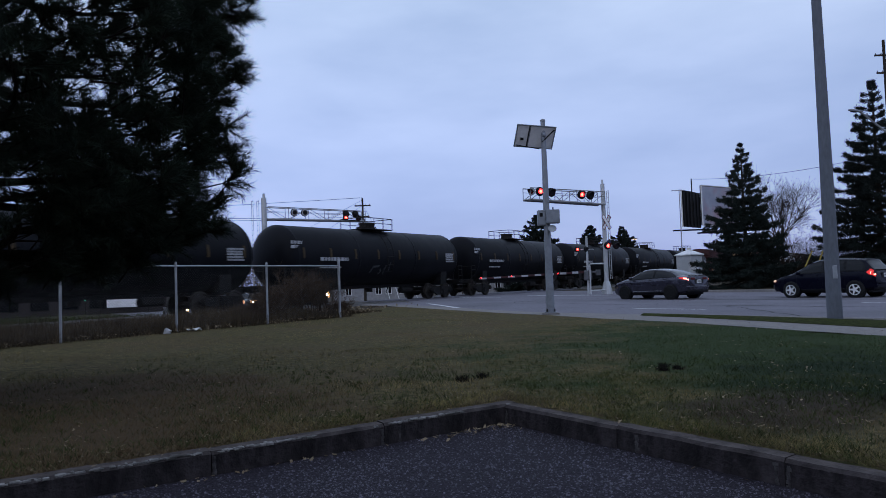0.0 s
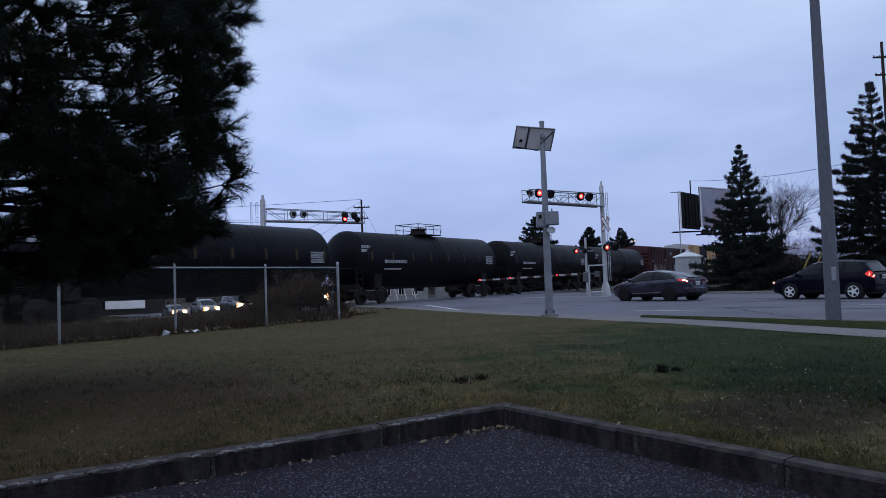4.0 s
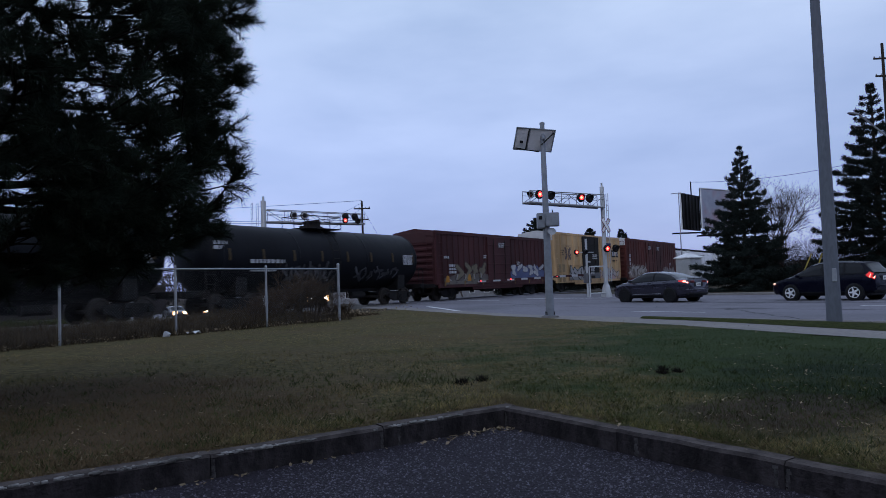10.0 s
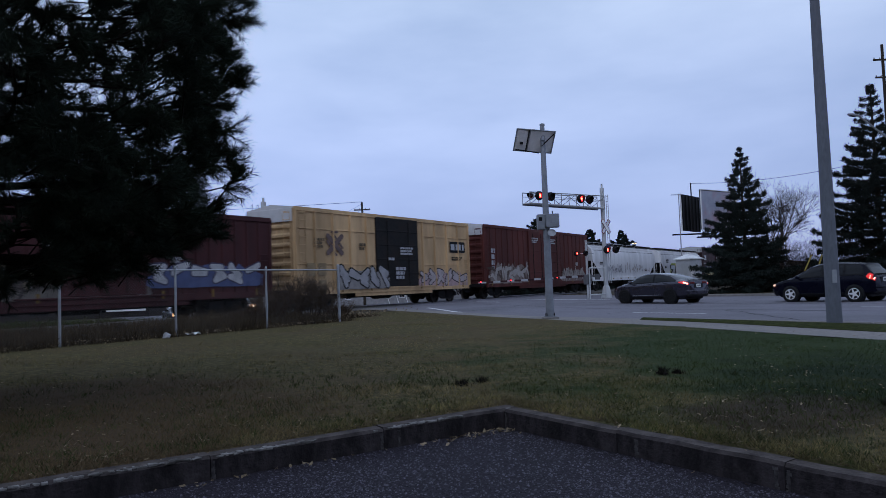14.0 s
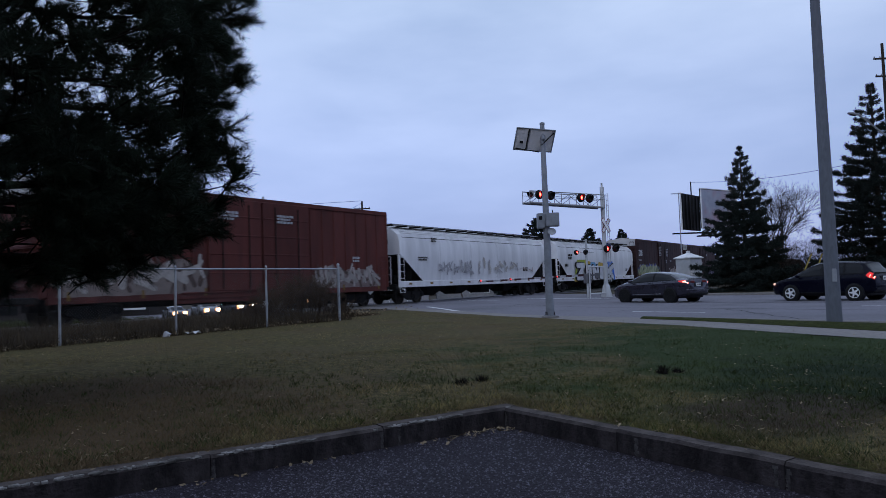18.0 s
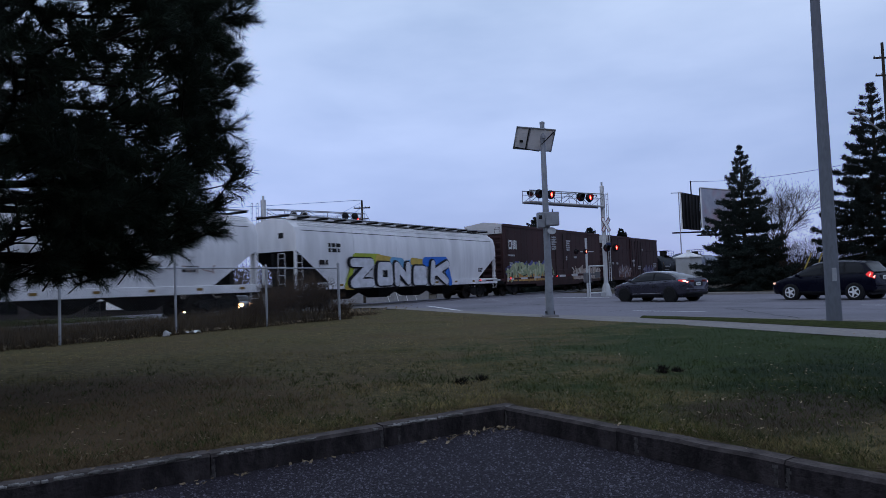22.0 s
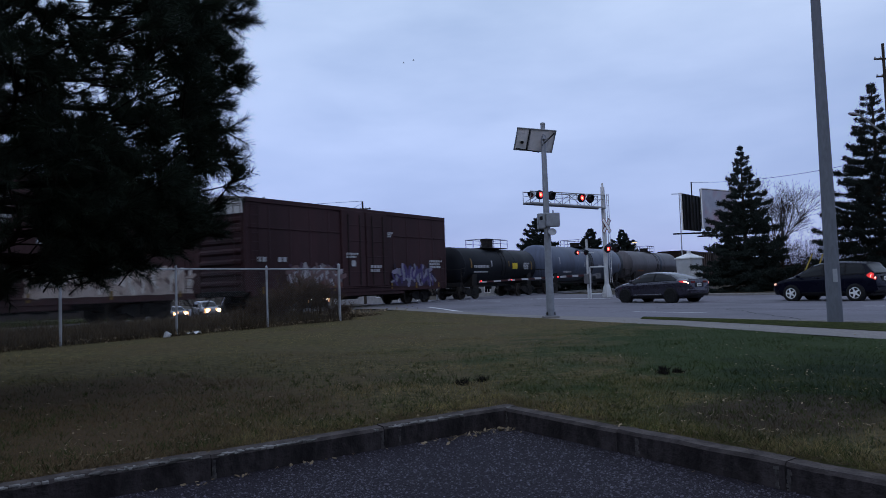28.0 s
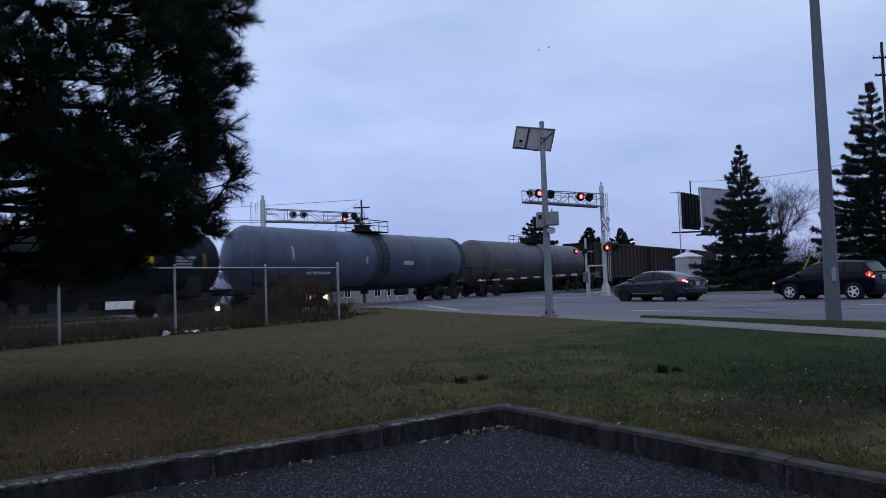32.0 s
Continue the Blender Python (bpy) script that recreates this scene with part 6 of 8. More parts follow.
# ---- cars ----
class Shell:
    """The outer skin of a passenger car, which heads along +x: tables over x of its sill, belt, roofline and widths."""

    def __init__(self, sill, belt, top, width, crown):
        self.rows = [np.array(q).T for q in (sill, belt, top, width, crown)]
        self.x0, self.x1 = self.rows[1][0][0], self.rows[1][0][-1]

    def section(self, x):
        zs, zb, zr, w, wr = [float(np.interp(x, q[0], q[1])) for q in self.rows]
        zr = max(zr, zb + 0.012)
        wr = min(wr, w * 0.88)
        mid = ((0.91 * w + wr) / 2 + 0.025 * min(1, (zr - zb) * 3), zb + (zr - zb) * 0.52)
        return [(0, zs), (0.86 * w, zs), (0.955 * w, zs + 0.09), (0.985 * w, zs + (zb - zs) * 0.42), (w, zb - 0.17 * (zb - zs)), (0.985 * w, zb - 0.1 * (zb - zs)),
                (0.95 * w, zb - 0.006), (0.91 * w, zb), mid, (wr, zr - 0.13 * (zr - zb)), (wr * 0.8, zr - 0.014), (0, zr)]

    def point(self, x, f, side=1, off=0.0):
        """A point at a share f of the section, pushed outwards."""
        sec = self.section(x)
        k = min(len(sec) - 2, int(f))
        a, b = Vector(sec[k]), Vector(sec[k + 1])
        p, d = a.lerp(b, f - k), (b - a)
        n = Vector((d.y, -d.x)).normalized() if d.length > 1e-5 else Vector((1, 0))
        return (x, side * (p.x + n.x * off), p.y + n.y * off)

    def skin(self):
        b = Build()
        xs = sorted(set([round(self.x0 + (self.x1 - self.x0) * i / 46, 4) for i in range(47)] + [float(q) for r in self.rows for q in r[0]]))
        xs = [x for x in xs if self.x0 <= x <= self.x1]
        n = 0
        for x in xs:
            h = self.section(x)
            full = h + [(-y, z) for y, z in h[-2:0:-1]]
            n = len(full)
            b.v += [(x, y, z) for y, z in full]
        b.f = [(i * n + k, (i + 1) * n + k, (i + 1) * n + (k + 1) % n, i * n + (k + 1) % n) for i in range(len(xs) - 1) for k in range(n)]
        b.f += [tuple(range(n)), tuple(range((len(xs) - 1) * n, len(xs) * n))[::-1]]
        return b

    def patch(self, edges, side=1, off=0.008, thick=0.01, rows=6):
        """A plate on the skin: edges are (x, lower share, upper share)."""
        b = Build()
        m = rows + 1
        for o in (off, off - thick):
            for x, f0, f1 in edges:
                b.v += [self.point(x, f0 + (f1 - f0) * k / rows, side, o) for k in range(m)]
        n = len(edges)
        for i in range(n - 1):
            for k in range(rows):
                b.f.append((i * m + k, (i + 1) * m + k, (i + 1) * m + k + 1, i * m + k + 1))
        rim = [i * m for i in range(n)] + [(n - 1) * m + k for k in range(1, m)] + [i * m + rows for i in range(n - 2, -1, -1)] + [k for k in range(rows - 1, 0, -1)]
        b.f += [(p, q, n * m + q, n * m + p) for p, q in zip(rim, rim[1:] + rim[:1])]
        return b


SEDAN = dict(shell=Shell([(-2.27, 0.44), (-2.15, 0.31), (-1.7, 0.25), (1.7, 0.2), (2.15, 0.24), (2.32, 0.36)],
                         [(-2.27, 0.9), (-2.22, 1.0), (-1.8, 1.03), (-1.0, 0.99), (0.5, 0.93), (1.25, 0.92), (1.6, 0.89), (1.95, 0.8), (2.2, 0.67), (2.32, 0.52)],
                         [(-2.27, 0.92), (-2.22, 1.06), (-1.85, 1.09), (-1.5, 1.21), (-1.1, 1.33), (-0.7, 1.405), (-0.3, 1.44), (0.1, 1.44), (0.4, 1.4), (0.65, 1.32), (1.28, 1.0), (1.5, 0.955), (1.95, 0.85), (2.2, 0.71), (2.32, 0.54)],
                         [(-2.27, 0.7), (-2.2, 0.79), (-1.9, 0.86), (-1.4, 0.89), (0, 0.9), (1.4, 0.885), (1.9, 0.83), (2.15, 0.73), (2.32, 0.54)],
                         [(-2.27, 0.56), (-1.85, 0.6), (-1.1, 0.57), (-0.4, 0.6), (0.3, 0.6), (0.7, 0.58), (1.3, 0.66), (2.32, 0.45)]),
             windows=(((-1.6, 7.25, 7.7), (-1.4, 7.2, 8.5), (-1.2, 7.2, 8.85), (-0.8, 7.2, 8.9), (-0.44, 7.2, 8.9)), ((-0.34, 7.2, 8.9), (0.1, 7.2, 8.9), (0.5, 7.2, 8.8), (0.8, 7.2, 8.5), (1.02, 7.25, 7.7))),
             screen=(0.52, 1.22), back=(-1.78, -0.98), tail=((-2.262, 4.2, 5.9), (-2.15, 4.2, 5.9), (-1.98, 4.5, 5.8), (-1.84, 5.0, 5.6)), bulb=((-2.26, 4.5, 5.6), (-2.18, 4.5, 5.6), (-2.06, 4.7, 5.5)),
             inner=(0.42, 0.28, 0.93, 0.1), plate=0.8, seams=(-1.28, -0.39, 1.0), strip=True)
WAGON = dict(shell=Shell([(-2.05, 0.42), (-1.95, 0.31), (-1.5, 0.26), (1.6, 0.22), (2.1, 0.27), (2.3, 0.4)],
                         [(-2.05, 0.82), (-2.02, 0.97), (-1.5, 1.03), (-0.6, 1.0), (0.4, 0.97), (1.2, 0.95), (1.5, 0.92), (1.95, 0.8), (2.2, 0.65), (2.3, 0.52)],
                         [(-2.05, 0.84), (-2.02, 1.0), (-1.95, 1.08), (-1.7, 1.36), (-1.62, 1.5), (-1.3, 1.54), (-0.8, 1.57), (-0.2, 1.58), (0.2, 1.55), (0.55, 1.45), (1.3, 1.02), (1.55, 0.96), (1.95, 0.84), (2.2, 0.69), (2.3, 0.54)],
                         [(-2.05, 0.76), (-1.95, 0.83), (-1.5, 0.875), (0, 0.88), (1.3, 0.87), (1.9, 0.81), (2.15, 0.7), (2.3, 0.52)],
                         [(-2.05, 0.62), (-1.9, 0.66), (-1.6, 0.6), (-0.6, 0.62), (0.3, 0.61), (0.7, 0.6), (1.3, 0.66), (2.3, 0.44)]),
             windows=(((-1.6, 7.2, 8.2), (-1.45, 7.2, 8.85), (-1.2, 7.2, 8.9), (-0.96, 7.2, 8.9)), ((-0.86, 7.2, 8.9), (-0.5, 7.2, 8.9), (-0.08, 7.2, 8.9)), ((0.02, 7.2, 8.9), (0.4, 7.2, 8.85), (0.75, 7.2, 8.5), (1.05, 7.25, 7.7))),
             screen=(0.5, 1.24), back=(-1.97, -1.66), tail=((-2.04, 4.2, 8.0), (-1.95, 4.0, 8.4), (-1.84, 4.4, 8.0), (-1.74, 5.5, 7.0)), bulb=((-2.03, 4.6, 7.2), (-1.88, 4.8, 7.4)),
             inner=None, plate=0.86, seams=(-0.91, -0.03, 1.05), strip=False)


def car(name, m, label, shape, colour, wheel, base, halfw, lit=True, head=None, rim=None, group=""):
    """A passenger car, its origin on the road under the middle of the wheelbase."""
    c = thing(name, m, label, "car", group)
    sh = shape["shell"]
    mp = surface("car_paint", tuple(0.9 * k for k in colour), colour, 2, 0.28, 0.5 if rim is None else 0.0, coat=0.6 if rim is None else 0.08, spec=0.3 if rim is None else 0.08, c3=tuple(0.8 * k for k in colour), scale3=1, grime=0.3)
    body = part("body", sh.skin(), mp, c, smooth_angle=32)
    for sg in (-1, 1):
        for edges in shape["windows"]:
            part("window_surround", sh.patch([(edges[0][0] - 0.05, 7.1, edges[0][2])] + [(x, 7.05, f1 + 0.06) for x, f0, f1 in edges] + [(edges[-1][0] + 0.05, 7.1, edges[-1][2])], sg, 0.004), M_BLACK, c, smooth_angle=40)
            part("side_window", sh.patch(edges, sg, 0.009), M_GLASS, c, "dark side window glass", 40)
        part("tail_light", sh.patch(shape["tail"], sg, 0.014, 0.03), M_TAIL_LENS if lit else M_RED_LENS, c, "glowing red tail light" if lit else "unlit red tail light", 40)
        if lit:
            part("tail_bulb", sh.patch(shape["bulb"], sg, 0.02, 0.02), M_TAIL, c, "bright lit core", 40)
        if shape["inner"]:
            y, w, z, h = shape["inner"]
            part("trunk_light", Build().box((sh.x0 - 0.004, sg * y, z), (0.03, w, h), 0.012), M_RED_LENS, c, "red lamp on the trunk lid")
        for x in shape["seams"]:
            part("door_seam", sh.patch([(x - 0.006, 1.9, 6.9), (x + 0.006, 1.9, 6.9)], sg, 0.003, 0.006), M_BLACK, c)
        for x in shape["seams"][:2]:
            part("door_handle", sh.patch([(x + 0.1, 5.2, 5.7), (x + 0.3, 5.2, 5.7)], sg, 0.03, 0.03), mp, c)
        part("sill_trim", sh.patch([(-base / 2 + wheel + 0.08, 1.2, 2.15), (base / 2 - wheel - 0.08, 1.2, 2.15)], sg, 0.012, 0.02), M_BLACK, c)
        if shape["strip"]:
            part("door_strip", sh.patch([(-0.85, 2.32, 2.42), (0.85, 2.32, 2.42)], sg, 0.01, 0.012), M_STEEL, c, "thin bright strip low on the doors")
        mx = shape["windows"][-1][-1][0] - 0.12
        part("mirror", Build().box((mx, sg * (halfw + 0.07), 1.02), (0.13, 0.22, 0.14), 0.045), mp, c)
    for name_, (xa, xb), f0, f1 in (("windscreen", shape["screen"], 9.25, 11.0), ("rear_window", shape["back"], 9.3, 11.0)):
        b = Build()
        n = 9
        for o in (0.008, -0.004):
            for i in range(n):
                x = xa + (xb - xa) * i / (n - 1)
                for k in range(9):
                    f = (f0 + (f1 - f0) * k / 4) if k <= 4 else (f0 + (f1 - f0) * (8 - k) / 4)
                    b.v.append(sh.point(x, f, 1 if k <= 4 else -1, o))
        for i in range(n - 1):
            b.f += [(i * 9 + k, (i + 1) * 9 + k, (i + 1) * 9 + k + 1, i * 9 + k + 1) for k in range(8)]
        part(name_, b, M_GLASS, c, "sloping dark glass", 40)
    for x in (-base / 2, base / 2):
        for sg in (-1, 1):
            wm = Matrix.Translation((x, sg * (halfw - 0.1), wheel)) @ pose(0, 0, 0, -90 * sg)
            part("wheel_arch", Build().lathe([(wheel + 0.045, -0.1), (wheel + 0.045, 0.092), (wheel + 0.03, 0.1)], 28, wm), M_BLACK, c, smooth_angle=40)
            tyre = part("wheel", Build().lathe([(wheel * 0.62, -0.1), (wheel * 0.95, -0.1), (wheel, -0.07), (wheel, 0.1), (wheel * 0.95, 0.125), (wheel * 0.68, 0.13)], 28, wm), M_RUBBER, c, smooth_angle=40)
            part("rim", Build().lathe([(0.03, 0.12), (wheel * 0.2, 0.112), (wheel * 0.64, 0.09), (wheel * 0.68, 0.128)], 24, wm), M_BLACK, tyre, smooth_angle=40)
            for k in range(5):
                part("spoke", Build().add([(wheel * 0.1, -0.05, 0.115), (wheel * 0.66, -0.03, 0.115), (wheel * 0.66, 0.03, 0.115), (wheel * 0.1, 0.05, 0.115), (wheel * 0.1, -0.04, 0.138), (wheel * 0.64, -0.022, 0.132), (wheel * 0.64, 0.022, 0.132), (wheel * 0.1, 0.04, 0.138)],
                                          [(3, 2, 1, 0), (4, 5, 6, 7), (0, 1, 5, 4), (1, 2, 6, 5), (2, 3, 7, 6), (3, 0, 4, 7)], wm @ pose(0, 0, 0, 0, 0, 72 * k)), rim or M_BLACK, tyre)
            part("hub_cap", Build().lathe([(wheel * 0.2, 0.115), (wheel * 0.17, 0.138), (0.01, 0.142)], 16, wm), rim or M_BLACK, tyre, smooth_angle=40)
            part("rim_lip", Build().lathe([(wheel * 0.6, 0.127), (wheel * 0.62, 0.138), (wheel * 0.68, 0.138), (wheel * 0.69, 0.127)], 28, wm), rim or M_BLACK, tyre, smooth_angle=40)
    if head:
        x, z, w, h = head
        for sg in (-1, 1):
            # in the queue the warm box is oversized, to imitate glare round the bulb
            lamp = part("headlight", Build().box((x, sg * (halfw - w / 2 - 0.12), z), (0.16, w, h), 0.05), M_HEAD_HALO if group else glow("dim_head_light", (1, 0.55, 0.4), 1.5), c, "warm lit headlight", 50)
            if group:
                part("bulb", Build().box((x + 0.07, sg * (halfw - w / 2 - 0.12), z), (0.06, w * 0.5, h * 0.62), 0.02), M_HEAD, lamp, "white-hot lamp core", 50)
    xr, xf = sh.x0, sh.x1
    part("tail_lip", Build().box((xr + 0.09, 0, sh.section(xr + 0.09)[-1][1] + 0.004), (0.1, halfw * 1.3, 0.025), 0.01), M_BLACK, c, "dark lip along the tail", 50)
    part("number_plate", Build().box((xr - 0.012, 0, shape["plate"]), (0.02, 0.32, 0.15), 0.004), M_WHITE_PAINT, c, "pale number plate with plain bars")
    for k in range(5):
        part("plate_bar", Build().box((xr - 0.024, -0.11 + 0.055 * k, shape["plate"]), (0.004, 0.03, 0.07)), M_DARK, c)
    part("plate_recess", Build().box((xr - 0.002, 0, shape["plate"]), (0.012, 0.62, 0.2), 0.005), M_BLACK, c)
    part("rear_bumper", Build().box((xr + 0.13, 0, 0.56), (0.3, halfw * 1.74, 0.2), 0.08), mp, c, smooth_angle=50)
    part("bumper_skirt", Build().box((xr + 0.16, 0, 0.38), (0.28, halfw * 1.66, 0.18), 0.06), M_BLACK, c, smooth_angle=50)
    part("front_bumper", Build().box((xf - 0.16, 0, 0.36), (0.28, halfw * 1.3, 0.22), 0.09), M_BLACK, c, smooth_angle=50)
    part("underbody", Build().box((0, 0, 0.26), (abs(xf - xr) * 0.86, halfw * 1.6, 0.14), 0.03), M_BLACK, c)
    return c


def car_pose(x, y, heading):
    return Matrix.Translation((x, y, height(x, y) + 0.004)) @ pose(0, 0, 0, 0, 0, heading)


sd = Vector((10.42, 33.3, 0)) + U_DIR * 1.35 + V_DIR * 0.78
car("sedan", car_pose(sd.x, sd.y, ROAD_ANGLE), "dark grey sedan waiting at the crossing, brake lights on", SEDAN, (0.036, 0.034, 0.05), 0.335, 2.7, 0.9)
wg = Vector((16.08, 28.3, 0)) + U_DIR * 1.3 + V_DIR * 0.76
car("wagon", car_pose(wg.x, wg.y, ROAD_ANGLE), "dark blue hatchback wagon waiting, brake lights on", WAGON, (0.0018, 0.0023, 0.009), 0.32, 2.6, 0.88, head=(2.08, 0.7, 0.26, 0.09), rim=M_WHITE_PAINT)
for i, (x, y, p) in enumerate(((-8.7, 46.6, SEDAN), (-15.8, 55.6, WAGON), (-21.3, 64.4, WAGON), (-27.7, 74.0, SEDAN))):
    q = Vector((x, y, 0)) + U_DIR * 2.2 + V_DIR * 0.6
    car("waiting_car", car_pose(q.x, q.y, ROAD_ANGLE + 180), "car waiting beyond the track with its headlights on", p, ((0.05, 0.05, 0.055), (0.03, 0.03, 0.035), (0.12, 0.12, 0.13), (0.04, 0.035, 0.04))[i], 0.32, 2.65, 0.89, lit=False, head=(2.14, 0.7, 0.54, 0.42), group="queue beyond the track")

# ---- plants ----
def blade_mesh(name, material, bases, dirs, widths, droop=0.0):
    """Many single-triangle blades: bases, tip offsets and half widths as arrays."""
    n = len(bases)
    side = np.cross(dirs, np.random.RandomState(n).normal(size=(n, 3)))
    side /= np.maximum(1e-6, np.linalg.norm(side, axis=1))[:, None]
    v = np.empty((n, 3, 3), dtype=np.float32)
    v[:, 0] = bases - side * widths[:, None]
    v[:, 1] = bases + side * widths[:, None]
    v[:, 2] = bases + dirs
    v[:, 2, 2] -= droop
    me = bpy.data.meshes.new(name)
    me.vertices.add(3 * n)
    me.vertices.foreach_set("co", v.ravel())
    me.loops.add(3 * n)
    me.loops.foreach_set("vertex_index", np.arange(3 * n, dtype=np.int32))
    me.polygons.add(n)
    me.polygons.foreach_set("loop_start", np.arange(0, 3 * n, 3, dtype=np.int32))
    me.update()
    me.materials.append(material)
    return me


def unit(rs, n):
    d = rs.normal(size=(n, 3))
    return d / np.linalg.norm(d, axis=1)[:, None]


def limb(b, pts, r0, r1, seg=6):
    n = len(pts) - 1
    for i in range(n):
        b.tube(pts[i], pts[i + 1], r0 + (r1 - r0) * i / n, r0 + (r1 - r0) * (i + 1) / n, seg, caps=False)


# the big pine beside the lot
rs = np.random.RandomState(4)
PINE = Vector((-5.62, 8.6, 0))
pine = thing("pine_tree", Matrix.Translation(PINE), "large dark pine with long needles and low spreading boughs", "tree")
trunk = Build()
limb(trunk, [(-0.2, 0, -0.1), (-0.15, 0, 0.4), (-0.05, 0.05, 2.0), (0.0, 0.1, 5.0), (0.05, 0, 9.0)], 0.3, 0.12, 12)
part("trunk", trunk, M_PINE_BARK, pine, smooth_angle=60)
tuft_at, tuft_dir = [], []


def pine_reach(z):
    return 2.2 + 0.8 * smooth(1.4, 2.3, z) + 0.2 * smooth(2.6, 4.8, z) + 0.2 * smooth(2.2, 2.7, z) * (1 - smooth(3.9, 4.6, z)) - 2.6 * smooth(5.2, 10, z)


def open_gap(q):
    """A bare slot through the low crown beside the trunk."""
    return -0.4 < q.x * 0.86 + q.y * 0.51 < 0.62 and 1.66 + 0.062 * q.y < q.z < 2.36 + 0.112 * q.y


rnd = random.Random(12)
z = 1.7
while z < 8.2:
    for k in range(5 if z < 3 else 3):
        a = rnd.uniform(0, 2 * math.pi)
        reach = pine_reach(z) * rnd.uniform(0.62, 0.8)
        rise = rnd.uniform(0.0, 0.35)
        pts = []
        for i in range(7):
            q = i / 6
            w = a + 0.15 * math.sin(q * 3 + k)
            pts.append(Vector((math.cos(w) * reach * q, math.sin(w) * reach * q, z - 0.12 * reach + reach * (rise * q - 0.22 * q * (1 - q)))))
        b = Build()
        limb(b, pts, 0.06, 0.012, 6)
        for i in range(2, 7):
            for sgn in (-1, 1):
                base = pts[i - 1].lerp(pts[i], rnd.random())
                sp = a + sgn * rnd.uniform(0.35, 1.1)
                ln = rnd.uniform(0.35, 0.65)
                tip = base + Vector((math.cos(sp) * ln, math.sin(sp) * ln, rnd.uniform(0.0, 0.4) * ln))
                limb(b, [base, base.lerp(tip, 0.5) + Vector((0, 0, -0.03)), tip], 0.013, 0.005, 4)
                if open_gap(base) or open_gap(tip) or open_gap(tip + (tip - base) * 0.4):
                    continue
                for j in range(5):
                    tuft_at.append(base.lerp(tip, 0.3 + 0.7 * j / 4)), tuft_dir.append((tip - base).normalized())
                for j in range(1 if 3.4 < base.z < 4.9 and -0.2 < base.x < 2.0 else 4):
                    d = ((tip - base).normalized() + Vector((rnd.gauss(0, 0.5), rnd.gauss(0, 0.5), rnd.gauss(0.3, 0.4)))).normalized()
                    for e in range(4):
                        tuft_at.append(tip + d * (0.06 * e)), tuft_dir.append(d)
        part("bough", b, M_PINE_BARK, pine)
    z += 0.3
# sprays of bottle-brush shoots all through the outer crown, with gaps between them
tries = 0
sprays = Build()
while tries < 2800:
    tries += 1
    z = rnd.uniform(1.45, 7.6)
    a = rnd.uniform(0, 2 * math.pi)
    p = Vector((math.cos(a), math.sin(a), 0))
    full = pine_reach(z) * (1 + 0.1 * noise.noise(Vector((p.x * 2.2, p.y * 2.2, z * 1.3))))
    r = full * (0.35 + 0.63 * rnd.random() ** 0.5)
    q = Vector((p.x * r, p.y * r, z))
    thin = smooth(3.45, 3.8, z)
    if 0 < p.x * r < 1.9 and rnd.random() < 0.14 + 0.36 * thin + (0.1 if z < 2.1 else 0):
        continue
    if 1.9 <= p.x * r < 2.5 and rnd.random() < 0.25 * thin:
        continue
    if 2.5 < z < 2.85 and 1.8 < p.x * r < 2.85 and rnd.random() < 0.4:
        continue
    if noise.noise(q * 1.1 + Vector((3, 1, 0))) < -0.27:
        continue
    way = (p * 0.9 + Vector((rnd.gauss(0, 0.3), rnd.gauss(0, 0.3), 0.3 + rnd.gauss(0, 0.25)))).normalized()
    q -= way * 0.2
    if (open_gap(q) or open_gap(q + way * 0.25) or open_gap(q + way * 0.45)) and rnd.random() < 0.96:
        continue
    sprays.tube(q - way * 0.35, q, 0.012, 0.008, 4, caps=False)
    for i in range(7):
        d = (way + Vector((rnd.gauss(0, 0.45), rnd.gauss(0, 0.45), rnd.gauss(0, 0.45)))).normalized()
        ln = rnd.uniform(0.2, 0.34)
        sprays.tube(q, q + d * ln, 0.007, 0.004, 3, caps=False)
        for j in range(5):
            tuft_at.append(q + d * (ln * (0.25 + 0.75 * j / 4))), tuft_dir.append(d)
part("shoot_spray", sprays, M_PINE_BARK, pine, kind="stuff")
ta, td = np.array([tuple(p) for p in tuft_at]), np.array([tuple(p) for p in tuft_dir])
NEEDLES = 15
base = np.repeat(ta, NEEDLES, 0) + rs.normal(size=(len(ta) * NEEDLES, 3)) * 0.008
lead = np.repeat(td, NEEDLES, 0)
ring = unit(rs, len(lead))
ring -= lead * (ring * lead).sum(1)[:, None]
ring /= np.maximum(1e-6, np.linalg.norm(ring, axis=1))[:, None]
dirs = lead * rs.uniform(0.5, 1.0, len(lead))[:, None] + ring * rs.uniform(0.35, 0.95, len(lead))[:, None]
dirs *= (rs.uniform(0.12, 0.185, len(dirs)) / np.linalg.norm(dirs, axis=1))[:, None]
part("needles", blade_mesh("needles", M_NEEDLE, base, dirs, np.full(len(base), 0.0032)), None, pine, "long dark green needle tufts", kind="stuff")


